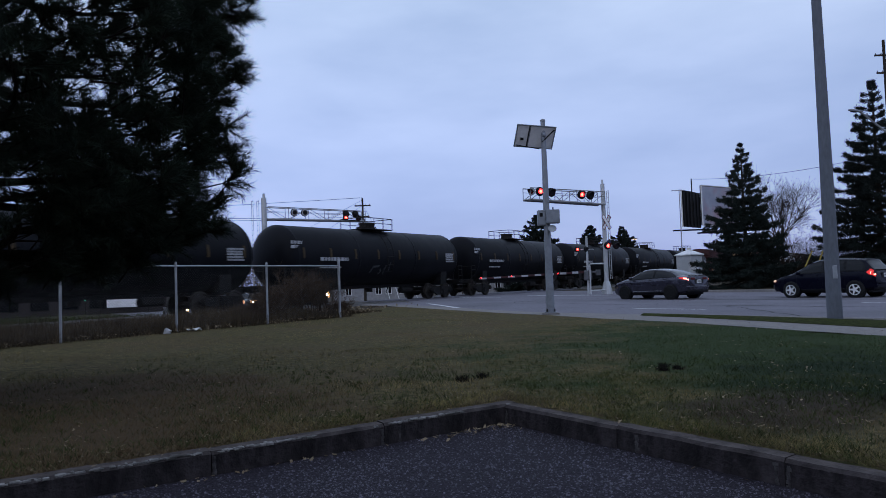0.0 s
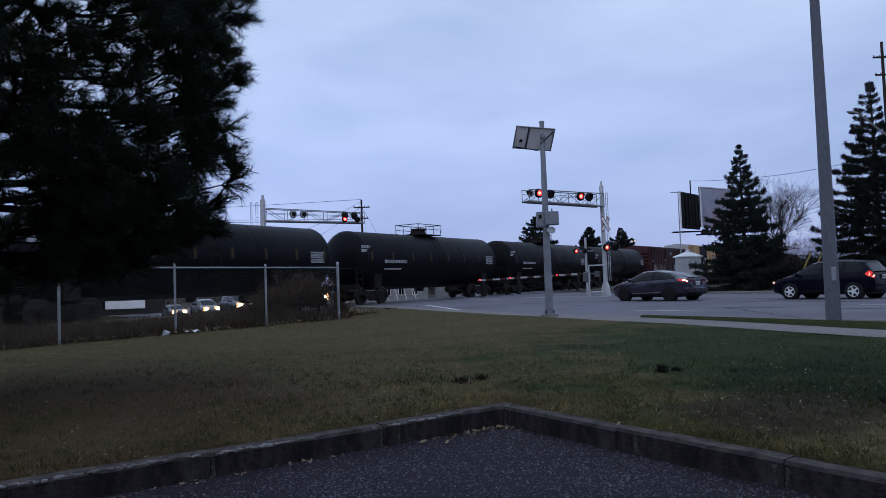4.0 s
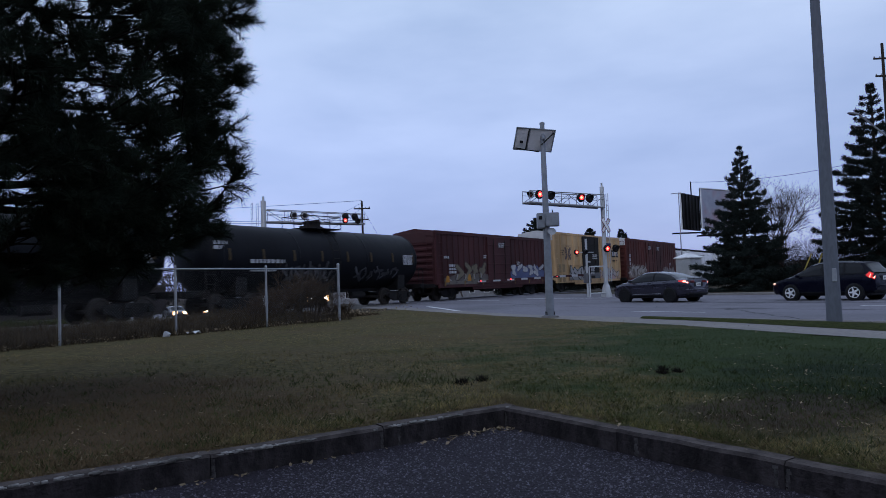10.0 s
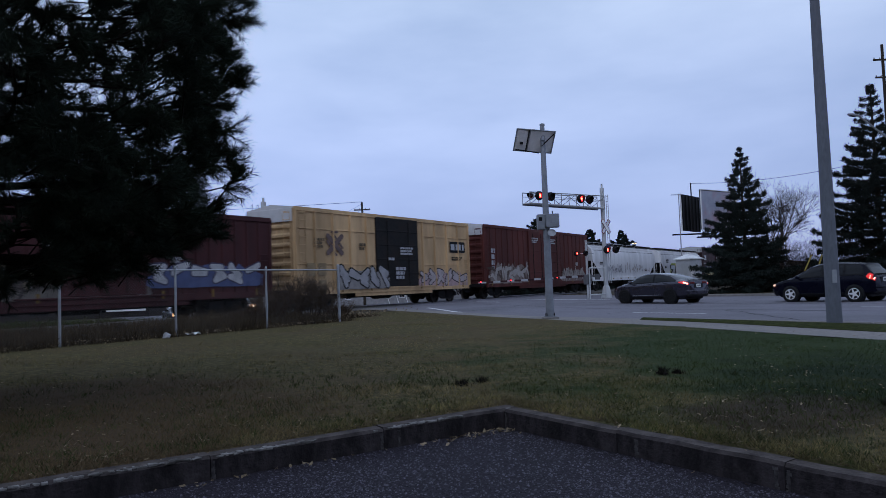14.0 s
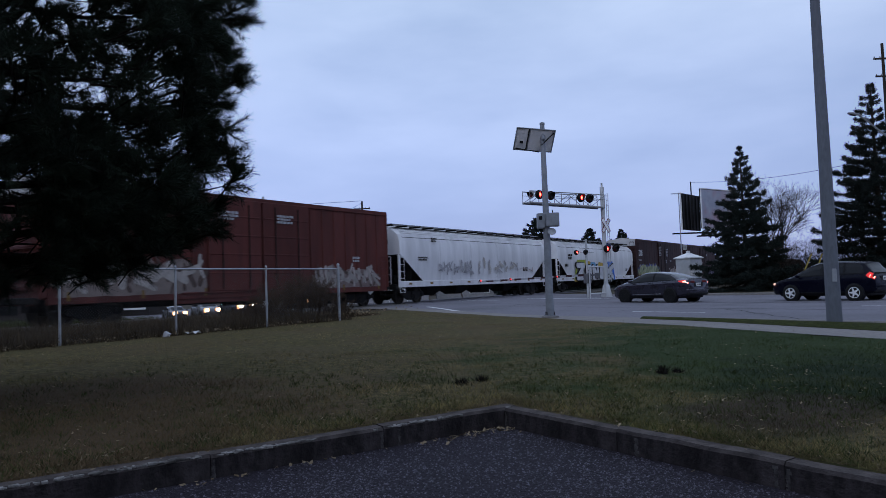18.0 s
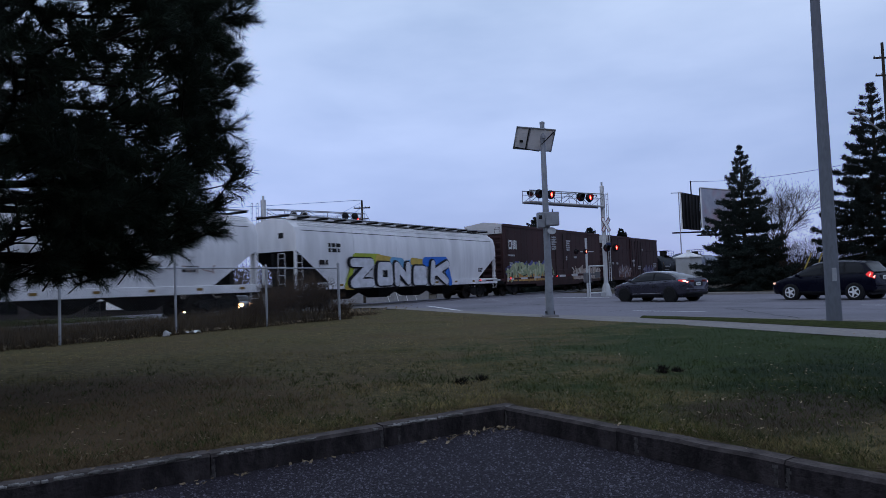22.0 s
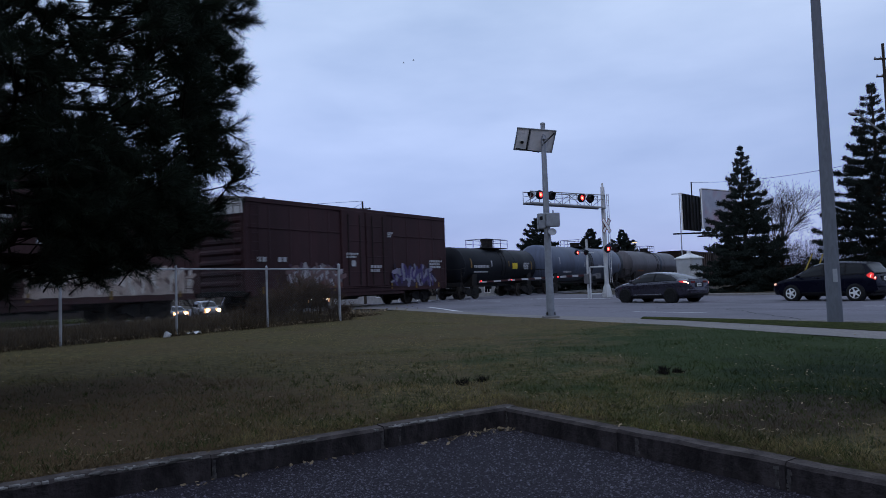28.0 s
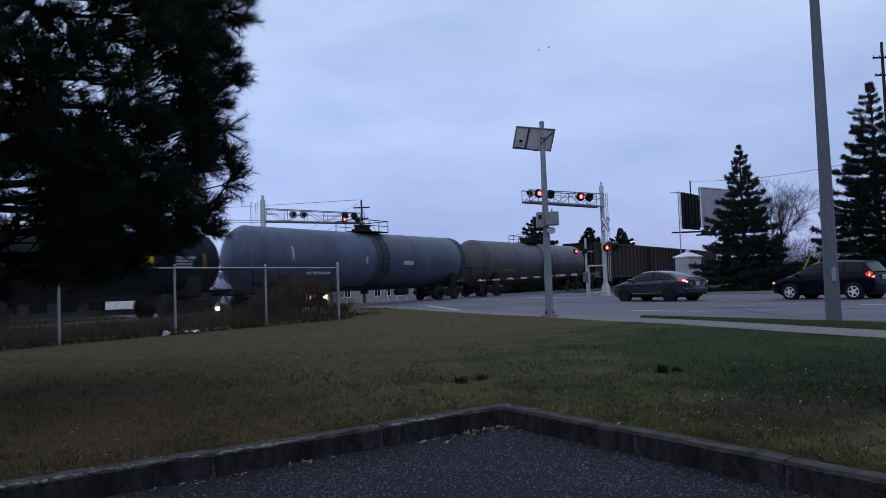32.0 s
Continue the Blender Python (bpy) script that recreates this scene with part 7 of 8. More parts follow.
def spruce(pos, tall, wide, seed, label, dens=1.0, low=0.04, group="conifers", blade=0.022, long=1.0):
    """A spruce of drooping boughs in whorls, with needles as small blades."""
    rs, rnd = np.random.RandomState(seed), random.Random(seed)
    t = thing("spruce_tree", Matrix.Translation(pos), label, "tree", group)
    b = Build()
    limb(b, [(0, 0, -0.2), (0.03, 0, tall * 0.5), (0, 0, tall * 0.98)], 0.02 * tall, 0.02, 8)
    part("trunk", b, M_BARK, t, smooth_angle=60)
    at, way, size = [], [], []
    b = Build()
    z = tall * low
    while z < tall * 0.985:
        f = 1 - z / tall
        reach = wide * (f ** 0.95) * 1.05 + 0.04
        n = max(4, int(8 * f * dens) + 3)
        off = rnd.uniform(0, 6.3)
        for k in range(n):
            a = off + k * 6.283 / n + rnd.uniform(-0.25, 0.25)
            rr = reach * rnd.uniform(0.55, 1.15)
            up = 0.25 * (1 - f) - 0.2 * f + rnd.uniform(-0.08, 0.08)
            tip = Vector((math.cos(a) * rr, math.sin(a) * rr, z + rr * up))
            root = Vector((0, 0, z))
            limb(b, [root, root.lerp(tip, 0.6) - Vector((0, 0, 0.05 * rr)), tip], 0.012 * rr + 0.004, 0.004, 4)
            m = int((6 + rr * 15) * dens)
            for j in range(m):
                q = 0.2 + 0.8 * rnd.random() ** 0.7
                p = root.lerp(tip, q) - Vector((0, 0, 0.05 * rr * math.sin(q * 3)))
                sw = rnd.uniform(-1, 1) * 0.28 * rr * (1.1 - q)
                p += Vector((-math.sin(a) * sw, math.cos(a) * sw, rnd.uniform(-0.17, 0.03) + 0.16 * rr * max(0, q - 0.7)))
                at.append(tuple(p)), way.append((math.cos(a) * 0.6 - math.sin(a) * sw, math.sin(a) * 0.6 + math.cos(a) * sw, -0.25 * f)), size.append(0.35 + 0.65 * min(1, f * 2.5))
        z += (tall * 0.025 + 0.1) * rnd.uniform(0.7, 1.3)
    part("bough_layer", b, M_BARK, t, kind="stuff")
    at, way = np.array(at), np.array(way)
    n = 14
    base = np.repeat(at, n, 0) + rs.normal(size=(len(at) * n, 3)) * 0.05
    dirs = np.repeat(way, n, 0) * 0.7 + unit(rs, len(base)) * 0.6
    dirs *= (np.repeat(np.array(size), n) * long * rs.uniform(0.12, 0.3, len(base)) / np.linalg.norm(dirs, axis=1))[:, None]
    part("crown", blade_mesh("crown", M_SPRUCE, base, dirs, np.full(len(base), blade)), None, t, "dense blue-green needles", kind="stuff")
    return t


def stand(x, y):
    return Vector((x, y, height(x, y) - 0.03))


spruce(stand(21.75, 52.0), 10.7, 3.9, 21, "dark pointed spruce beyond the road", 1.2)
spruce(stand(28.2, 46.5), 13.7, 4.8, 22, "tall broad dark spruce beside the road", 1.3)
spruce(stand(14.6, 112), 12.2, 7.4, 23, "far spruce behind the railway", 0.8, blade=0.06, long=2.0)
spruce(stand(23.1, 113), 9.9, 5.9, 24, "far spruce behind the railway", 0.8, blade=0.06, long=2.0)
spruce(stand(27.8, 112), 9.1, 6.0, 25, "far spruce behind the railway", 0.8, blade=0.06, long=2.0)


def bare_tree(pos, tall, seed, label, name="bare_tree", stems=1, spread=0.5, r0=0.16, depth=6, category="tree", material=None):
    """A leafless tree or bush of forking twigs."""
    rnd = random.Random(seed)
    t = thing(name, Matrix.Translation(pos), label, category)
    trunk, twigs = Build(), Build()

    def grow(p, d, ln, r, k):
        q = p + d * ln
        (trunk if k > depth - 2 else twigs).tube(p, q, r, r * 0.72, 5 if k > 2 else 3, caps=False)
        if k == 0:
            return
        for i in range(3 if k > 1 or depth > 6 else 2):
            e = (d + Vector((rnd.gauss(0, spread), rnd.gauss(0, spread), rnd.gauss(0.1, spread * 0.6)))).normalized()
            grow(p.lerp(q, rnd.uniform(0.4, 1.0)), e, ln * rnd.uniform(0.64, 0.92), max(r * 0.6, 0.009 if depth > 5 else 0.003), k - 1)

    for i in range(stems):
        a = rnd.uniform(0, 6.28)
        o = Vector((math.cos(a), math.sin(a), 0)) * (0.0 if stems == 1 else rnd.uniform(0.05, 0.6))
        grow(o, Vector((rnd.gauss(0, 0.15 if stems == 1 else 0.35), rnd.gauss(0, 0.15 if stems == 1 else 0.35), 1)).normalized(), tall * (0.17 if depth > 7 else 0.27), r0, depth)
    part("trunk" if stems == 1 else "stem", trunk, material or M_TWIG, t, smooth_angle=60, kind="" if stems == 1 else "stuff")
    part("twig_crown", twigs, material or M_TWIG, t, kind="stuff")
    return t


bare_tree(stand(34.4, 76), 14.6, 15, "bare rounded tree without leaves behind the spruces", depth=7, r0=0.17, spread=0.42, material=M_TWIG_DARK)
bare_tree(stand(33.5, 72), 7.0, 6, "bare shrubby tree behind the spruces", depth=6, r0=0.12, material=M_BUSH)
bare_tree(stand(3.0, 118), 9, 61, "bare far tree behind the railway", depth=5, r0=0.15)
bare_tree(stand(-34.0, 118), 13, 62, "bare far tree behind the railway", depth=6, r0=0.2)
p = lie(17.3, -17.0)
for i, (s, lat, tall) in enumerate(((17.7, -17.2, 2.15), (16.9, -17.3, 1.7), (18.4, -16.8, 1.7), (16.2, -17.3, 1.1), (19.6, -17.2, 0.8))):
    q = lie(s, lat)
    bare_tree(q - Vector((0, 0, 0.05)), tall, 70 + i, "tangled bare brown bush against the fence", "bush", stems=11, spread=0.4, r0=0.018, depth=5, category="bush", material=M_BUSH)

# dry weeds along the fence
rs = np.random.RandomState(9)
n = 70000
s = rs.uniform(-4, 22, n)
lat = -16.0 - np.abs(rs.normal(0, 2.6, n)) + rs.normal(0, 0.12, n)
lat = np.where(s > 19, -16.9 - np.abs(rs.normal(0, 1.6, n)), lat)
keep = lat > -22.5
s, lat = s[keep], lat[keep]
pts = np.array([tuple(lie(a, c)) for a, c in zip(s, lat)])
pts[:, 2] -= 0.03
clump = np.array([noise.noise(Vector((a * 0.8, c * 0.8, 3))) for a, c in zip(s, lat)])
hgt = np.clip(0.24 + 0.34 * clump + rs.normal(0, 0.09, len(s)), 0.05, 0.7) * np.where(s > 19, 0.4, 1.0)
dirs = rs.normal(0, 0.33, (len(s), 3))
dirs[:, 2] = 1
dirs *= hgt[:, None]
weeds = new("dry_weeds", blade_mesh("dry_weeds", M_WEED, pts, dirs, rs.uniform(0.006, 0.018, len(s))))
tagged(weeds, "tangled dry brown weeds along the fence", "weeds", kind="stuff")

# grass on the lawn and the verge, densest near the camera
rs = np.random.RandomState(10)
n = 330000
d = 5.0 + 27 * rs.uniform(0, 1, n) ** 1.7
a = rs.uniform(radians(-42), radians(42), n)
x, y = d * np.sin(a), d * np.cos(a)
u, v = x * U_DIR.x + y * U_DIR.y, x * V_DIR.x + y * V_DIR.y
la = x * T_NRM.x + y * T_NRM.y
edge = np.array([walk_near(q) for q in u])
ok = ~((u < KU + 0.16) & (v < KV + 0.16)) & (la > -16.6) & ((v < edge) | ((v > edge + 1.5) & (v < 16.7) & (u < 13.6)))
x, y, d = x[ok], y[ok], d[ok]
zz = np.array([height(p, q) + 0.02 * noise.noise(Vector((p * 0.5, q * 0.5, 0))) for p, q in zip(x, y)])
pts = np.stack([x, y, zz - 0.005], 1)
patch = np.array([noise.noise(Vector((p * 0.8, q * 0.8, 7))) for p, q in zip(x, y)])
hgt = np.clip(0.036 + 0.03 * patch + rs.normal(0, 0.015, len(x)), 0.012, 0.12)
dirs = rs.normal(0, 0.55, (len(x), 3))
dirs[:, 2] = 1
dirs *= (hgt * np.where(d > 9, 0.75, 1.0))[:, None]
grass = new("grass", blade_mesh("grass", M_GRASS, pts, dirs, 0.0022 + 0.00022 * d))
tagged(grass, "short uneven grass of green and straw-brown blades", "grass", kind="stuff")

# straw and long blades that hang over the kerb and lie on the lawn
rs = np.random.RandomState(33)
n = 9000
along = rs.uniform(-14, KV + 0.3, n)
side = rs.uniform(-14, KU + 0.3, n)
pick = rs.uniform(0, 1, n) < 0.55
off = np.abs(rs.normal(0, 0.13, n)) + 0.13
uu, vv = np.where(pick, KU + off, side), np.where(pick, along, KV + off)
gap = np.array([noise.noise(Vector((a * 0.9, c * 0.9, 4))) for a, c in zip(uu, vv)]) > -0.15
uu, vv = uu[gap], vv[gap]
p = np.stack([uu * U_DIR.x + vv * V_DIR.x, uu * U_DIR.y + vv * V_DIR.y, np.full(len(uu), 0.012)], 1)
dd = rs.normal(0, 1, (len(uu), 3))
dd[:, 2] = np.abs(dd[:, 2]) * 0.5 + 0.08
dd *= (rs.uniform(0.03, 0.12, len(uu)) / np.linalg.norm(dd, axis=1))[:, None]
tagged(new("straw", blade_mesh("straw", M_STRAW, p, dd, np.full(len(uu), 0.0024))), "dry straw blades along the kerb", "straw", kind="stuff")

# darker taller clumps, and pale chaff lying in the grass
rs = np.random.RandomState(34)
for n, span, mat, name, label in ((150000, 10.0, M_GRASS_DARK, "grass_clumps", "darker, longer clumps of grass"), (9000, 15.0, M_CHAFF, "chaff", "pale dead blades and chaff lying in the grass")):
    d = 4.6 + span * rs.uniform(0, 1, n) ** 1.5
    a = rs.uniform(radians(-42), radians(42), n)
    x, y = d * np.sin(a), d * np.cos(a)
    u, v = x * U_DIR.x + y * U_DIR.y, x * V_DIR.x + y * V_DIR.y
    lump = np.array([0.8 * noise.noise(Vector((p * 6, q * 6, 11))) + 0.5 * noise.noise(Vector((p * 1.4, q * 1.4, 5))) for p, q in zip(x, y)])
    ok = ~((u < KU + 0.17) & (v < KV + 0.17)) & (v < np.array([walk_near(q) for q in u])) & (lump > rs.uniform(-0.5, 0.7, n) + np.clip((d - 6.5) / 7.5, 0, 1) * 0.7)
    x, y, d, lump = x[ok], y[ok], d[ok], lump[ok]
    pts = np.stack([x, y, np.full(len(x), 0.008)], 1)
    dd = rs.normal(0, 0.6, (len(x), 3))
    if mat is M_CHAFF:
        dd[:, 2] = np.abs(dd[:, 2]) * 0.35 + 0.06
        pts[:, 2] = 0.03
        dd *= (rs.uniform(0.015, 0.065, len(x)) / np.linalg.norm(dd, axis=1))[:, None]
    else:
        dd[:, 2] = 1
        dd *= np.clip(0.035 + 0.045 * lump + rs.normal(0, 0.012, len(x)), 0.015, 0.1)[:, None]
    tagged(new(name, blade_mesh(name, mat, pts, dd, 0.0018 + 0.0002 * d)), label, "grass", kind="stuff")

# loose grit on the lot: low three-sided stones
rs = np.random.RandomState(15)
n = 135000
d, a = 3.0 + 5.2 * rs.uniform(0, 1, n) ** 0.8, rs.uniform(radians(-40), radians(40), n)
x, y = d * np.sin(a), d * np.cos(a)
patch = np.array([0.5 + 0.5 * noise.noise(Vector((p * 0.9, q * 0.9, 2))) for p, q in zip(x, y)])
ok = (x * U_DIR.x + y * U_DIR.y < KU - 0.02) & (x * V_DIR.x + y * V_DIR.y < KV - 0.02) & (rs.uniform(0, 1, n) < 0.12 + 1.1 * patch * patch)
x, y = x[ok], y[ok]
n = len(x)
r, w = 0.0045 + 0.0095 * rs.uniform(0, 1, n) ** 1.6, rs.uniform(0, 6.28, n)
co = np.empty((n, 4, 3), dtype=np.float32)
for k in range(3):
    co[:, k] = np.stack([x + r * np.cos(w + 2.1 * k), y + r * np.sin(w + 2.1 * k), np.full(n, -0.181)], 1)
co[:, 3] = np.stack([x + 0.4 * r * np.cos(w * 3), y + 0.4 * r * np.sin(w * 3), -0.18 + r * rs.uniform(0.3, 1.0, n)], 1)
me = bpy.data.meshes.new("grit")
me.vertices.add(4 * n)
me.vertices.foreach_set("co", co.ravel())
me.loops.add(9 * n)
me.loops.foreach_set("vertex_index", (np.arange(n, dtype=np.int32)[:, None] * 4 + np.array([0, 1, 3, 1, 2, 3, 2, 0, 3], dtype=np.int32)).ravel())
me.polygons.add(3 * n)
me.polygons.foreach_set("loop_start", np.arange(0, 9 * n, 3, dtype=np.int32))
me.update()
me.materials.append(surface("grit_stone", (0.006, 0.005, 0.0065), (0.1, 0.09, 0.116), 60, 0.5, vary=0.95, spec=0.25))
tagged(new("grit", me), "pale loose grit on the asphalt", "grit", kind="stuff")

# fallen leaves
rs = np.random.RandomState(11)
b = Build()
cnt = 0
while cnt < 1900:
    d, a = 5.2 + 22 * rs.uniform() ** 1.4, rs.uniform(radians(-40), radians(40))
    x, y = d * math.sin(a), d * math.cos(a)
    u, v = x * U_DIR.x + y * U_DIR.y, x * V_DIR.x + y * V_DIR.y
    lot = u < KU and v < KV
    if lot and (rs.uniform() < 0.6 or not (u > KU - 0.15 or v > KV - 0.1)):
        continue
    if lat_of(x, y) < -18 or v > 16.5:
        continue
    z = -0.176 if lot else height(x, y) + 0.025
    r = rs.uniform(0.008, 0.024)
    m = Matrix.Translation((x, y, z)) @ pose(0, 0, 0, rs.uniform(-25, 25), rs.uniform(-25, 25), rs.uniform(0, 360))
    b.add([(-r, 0, 0), (-0.3 * r, -0.5 * r, 0.12 * r), (0.6 * r, -0.35 * r, 0), (1.1 * r, 0, 0.25 * r), (0.6 * r, 0.35 * r, 0), (-0.3 * r, 0.5 * r, 0.12 * r), (0, 0, -0.1 * r)],
          [(0, 1, 6), (1, 2, 6), (2, 3, 6), (3, 4, 6), (4, 5, 6), (5, 0, 6)], m)
    cnt += 1
for i in range(900):
    q = lie(rs.uniform(-3, 19), -15.85 - abs(rs.normal(0, 0.35)))
    r = rs.uniform(0.018, 0.05)
    m = Matrix.Translation(q + Vector((0, 0, rs.uniform(0.02, 0.12)))) @ pose(0, 0, 0, rs.uniform(-60, 60), rs.uniform(-60, 60), rs.uniform(0, 360))
    b.add([(-r, 0, 0), (-0.3 * r, -0.5 * r, 0.12 * r), (0.6 * r, -0.35 * r, 0), (1.1 * r, 0, 0.25 * r), (0.6 * r, 0.35 * r, 0), (-0.3 * r, 0.5 * r, 0.12 * r), (0, 0, -0.1 * r)],
          [(0, 1, 6), (1, 2, 6), (2, 3, 6), (3, 4, 6), (4, 5, 6), (5, 0, 6)], m)
for i in range(700):
    q = lie(18.6 + abs(rs.normal(0, 1.8)), -16.6 - abs(rs.normal(0, 0.8)))
    r = rs.uniform(0.02, 0.055)
    m = Matrix.Translation(q + Vector((0, 0, rs.uniform(0.03, 0.25)))) @ pose(0, 0, 0, rs.uniform(-60, 60), rs.uniform(-60, 60), rs.uniform(0, 360))
    b.add([(-r, 0, 0), (-0.3 * r, -0.5 * r, 0.12 * r), (0.6 * r, -0.35 * r, 0), (1.1 * r, 0, 0.25 * r), (0.6 * r, 0.35 * r, 0), (-0.3 * r, 0.5 * r, 0.12 * r), (0, 0, -0.1 * r)],
          [(0, 1, 6), (1, 2, 6), (2, 3, 6), (3, 4, 6), (4, 5, 6), (5, 0, 6)], m)
for i in range(160):
    u, v = (KU - abs(rs.normal(0, 0.1)), KV - abs(rs.normal(0, 0.5))) if i % 2 else (KU - abs(rs.normal(0, 0.06)), rs.uniform(-8, KV))
    w, r = U_DIR * u + V_DIR * v, rs.uniform(0.012, 0.03)
    m = Matrix.Translation((w.x, w.y, -0.172)) @ pose(0, 0, 0, rs.uniform(-35, 35), rs.uniform(-35, 35), rs.uniform(0, 360))
    b.add([(-r, 0, 0), (-0.3 * r, -0.5 * r, 0.12 * r), (0.6 * r, -0.35 * r, 0), (1.1 * r, 0, 0.25 * r), (0.6 * r, 0.35 * r, 0), (-0.3 * r, 0.5 * r, 0.12 * r), (0, 0, -0.1 * r)],
          [(0, 1, 6), (1, 2, 6), (2, 3, 6), (3, 4, 6), (4, 5, 6), (5, 0, 6)], m)
solid("fallen_leaves", b, M_LEAF, "scattered dry brown fallen leaves", "leaves", kind="stuff")

# ---- far side: poles, billboard, hut, buildings ----
def utility_pole(x, y, top, label, arms, lean=0.0):
    p = stand(x, y)
    t = thing("utility_pole", Matrix.Translation(p), label, "utility pole", "utility poles")
    part("pole", Build().tube((0, 0, -0.1), (lean, 0, top - p.z), 0.17, 0.11, seg=10), M_BARK, t, smooth_angle=40)
    for z, w in arms:
        ar = part("crossarm", Build().box((lean, 0, z - p.z), (w, 0.12, 0.14), 0.01), M_BARK, t)
        for k in (-0.45, -0.15, 0.2, 0.45):
            part("insulator", Build().lathe([(0.04, 0), (0.06, 0.05), (0.03, 0.14)], 8, Matrix.Translation((lean + k * w, 0, z - p.z + 0.07))), M_LENS_BACK, ar)
    return t


def cable(name, p, q, sag, label, r=0.02):
    pts = []
    for i in range(15):
        k = i / 14
        c = Vector(p).lerp(Vector(q), k)
        c.z -= sag * 4 * k * (1 - k)
        pts.append(c)
    b = Build().pipe(pts, r, 4)
    solid(name, b, M_BLACK, label, "cable")


utility_pole(-9.4, 85, 11.4, "weathered wooden utility pole with two crossarms", [(10.5, 1.9), (9.2, 1.5)])
for z, far in ((11.45, 11.0), (9.1, 12.0), (8.85, 11.7)):
    cable("power_line", (-9.4, 85, z), (-75, 85, far), 0.35, "thin dark overhead power line", 0.022)
cable("guy_wire", (-9.4, 85, 11.2), (-18, 85, 7.2), 0.1, "thin steel guy wire", 0.015)
cable("guy_wire", (-9.4, 85, 10.6), (-15, 85, 7.0), 0.1, "thin steel guy wire", 0.015)
cable("guy_wire", (-9.4, 85, 10.6), (-4.5, 86, 1.5), 0.0, "thin steel guy wire", 0.013)
utility_pole(37.6, 60.0, 20.2, "tall wooden utility pole above the spruces", [(18.9, 1.6), (17.4, 1.4)])
cable("power_line", (37.55, 60, 10.7), (27.2, 78.2, stand(28.2, 77).z + 11.25), 0.6, "thin dark overhead power line", 0.018)
arm = thing("street_lamp", Matrix.Translation(stand(27.2, 40)), "cobra-head street lamp whose arm reaches out before a tall spruce", "street lamp")
up = -stand(27.2, 40).z
part("pole", Build().tube((0, 0, 0), (0, 0, up + 7.0), 0.11, 0.08, seg=10), M_POLE, arm, smooth_angle=40)
part("arm", Build().pipe([(0, 0, up + 6.6), (-0.7, 0, up + 7.35), (-2.24, 0, up + 8.63), (-3.3, 0, up + 9.55), (-3.62, 0, up + 9.8)], 0.05, 8), M_POLE, arm, "slanting steel arm", 60)
part("lantern", Build().lathe([(0.01, -0.36), (0.09, -0.3), (0.14, -0.1), (0.13, 0.12), (0.07, 0.3), (0.04, 0.4)], 14, Matrix.Translation((-3.98, 0, up + 9.92)) @ pose(0, 0, 0, 0, 100) @ Matrix.Diagonal((0.62, 1, 1, 1))), M_POLE, arm, "flat oval lamp head", 50)
part("lens", Build().lathe([(0.11, -0.2), (0.1, 0.1), (0.02, 0.14)], 12, Matrix.Translation((-3.98, 0, up + 9.87)) @ pose(0, 0, 0, 0, 100) @ Matrix.Diagonal((0.5, 0.9, 1, 1))), M_GLASS, arm)

bill = thing("billboard", Matrix.Translation(stand(28.2, 77)), "two-sided billboard on a steel post, pale faded poster", "billboard")
part("column", Build().tube((3.2, 2.6, -0.2), (3.2, 2.6, 6.2), 0.4, seg=14), M_DARK, bill, smooth_angle=40)
fa = part("face", Build().box((0, 0, 0), (6.6, 0.2, 4.3), 0.03), M_DARK, bill, at=Matrix.Translation((2.15, 1.9, 8.25)) @ pose(0, 0, 0, 0, 0, 36))
part("poster", Build().box((0, -0.115, 0.0), (6.4, 0.012, 4.1), 0.003), surface("faded_poster", (0.26, 0.28, 0.35), (0.4, 0.42, 0.5), 0.6, 0.6, c3=(0.42, 0.2, 0.22), scale3=0.45, grime=0.7), fa, "pale poster with a faded red patch")
part("frame", Build().box((0, -0.12, 2.15), (6.6, 0.1, 0.1), 0.01).box((0, -0.12, -2.15), (6.6, 0.1, 0.1), 0.01).box((-3.3, -0.12, 0), (0.12, 0.1, 4.3), 0.01).box((3.3, -0.12, 0), (0.1, 0.1, 4.3), 0.01), M_WHITE_PAINT, fa)
fb = part("face", Build().box((0, 0, 0), (5.2, 0.14, 4.0), 0.02), M_BLACK, bill, "dark bare back of the second face", at=Matrix.Translation((-0.6, 2.9, 8.1)) @ pose(0, 0, 0, 0, 0, 50))
for k in range(6):
    part("back_rib", Build().box((-2.4 + k * 0.95, -0.12, 0), (0.1, 0.12, 3.9), 0.01), M_BLACK, fb)
part("frame", Build().box((-2.62, 0, 0), (0.06, 0.16, 4.1), 0.01), M_WHITE_PAINT, fb, "pale edge strip")
for z, w, x in ((5.65, 4.6, -1.2), (5.3, 3.0, 0.6)):
    part("catwalk", Build().box((x, 0.2, z), (w, 0.6, 0.14), 0.02), M_BLACK, bill)
part("strut", Build().tube((-1.0, 1.2, 6.2), (-1.0, 1.2, 11.3), 0.07, seg=6), M_DARK, bill)
side_pole = thing("light_pole", Matrix.Translation(stand(24.6, 74.5)), "thin grey pole with a small crossbar", "pole")
part("shaft", Build().tube((0, 0, 0), (0, 0, 9.7), 0.07, 0.05, seg=8), M_STEEL, side_pole)
part("crossbar", Build().box((-0.2, 0, 9.6), (1.2, 0.08, 0.08), 0.01), M_STEEL, side_pole)

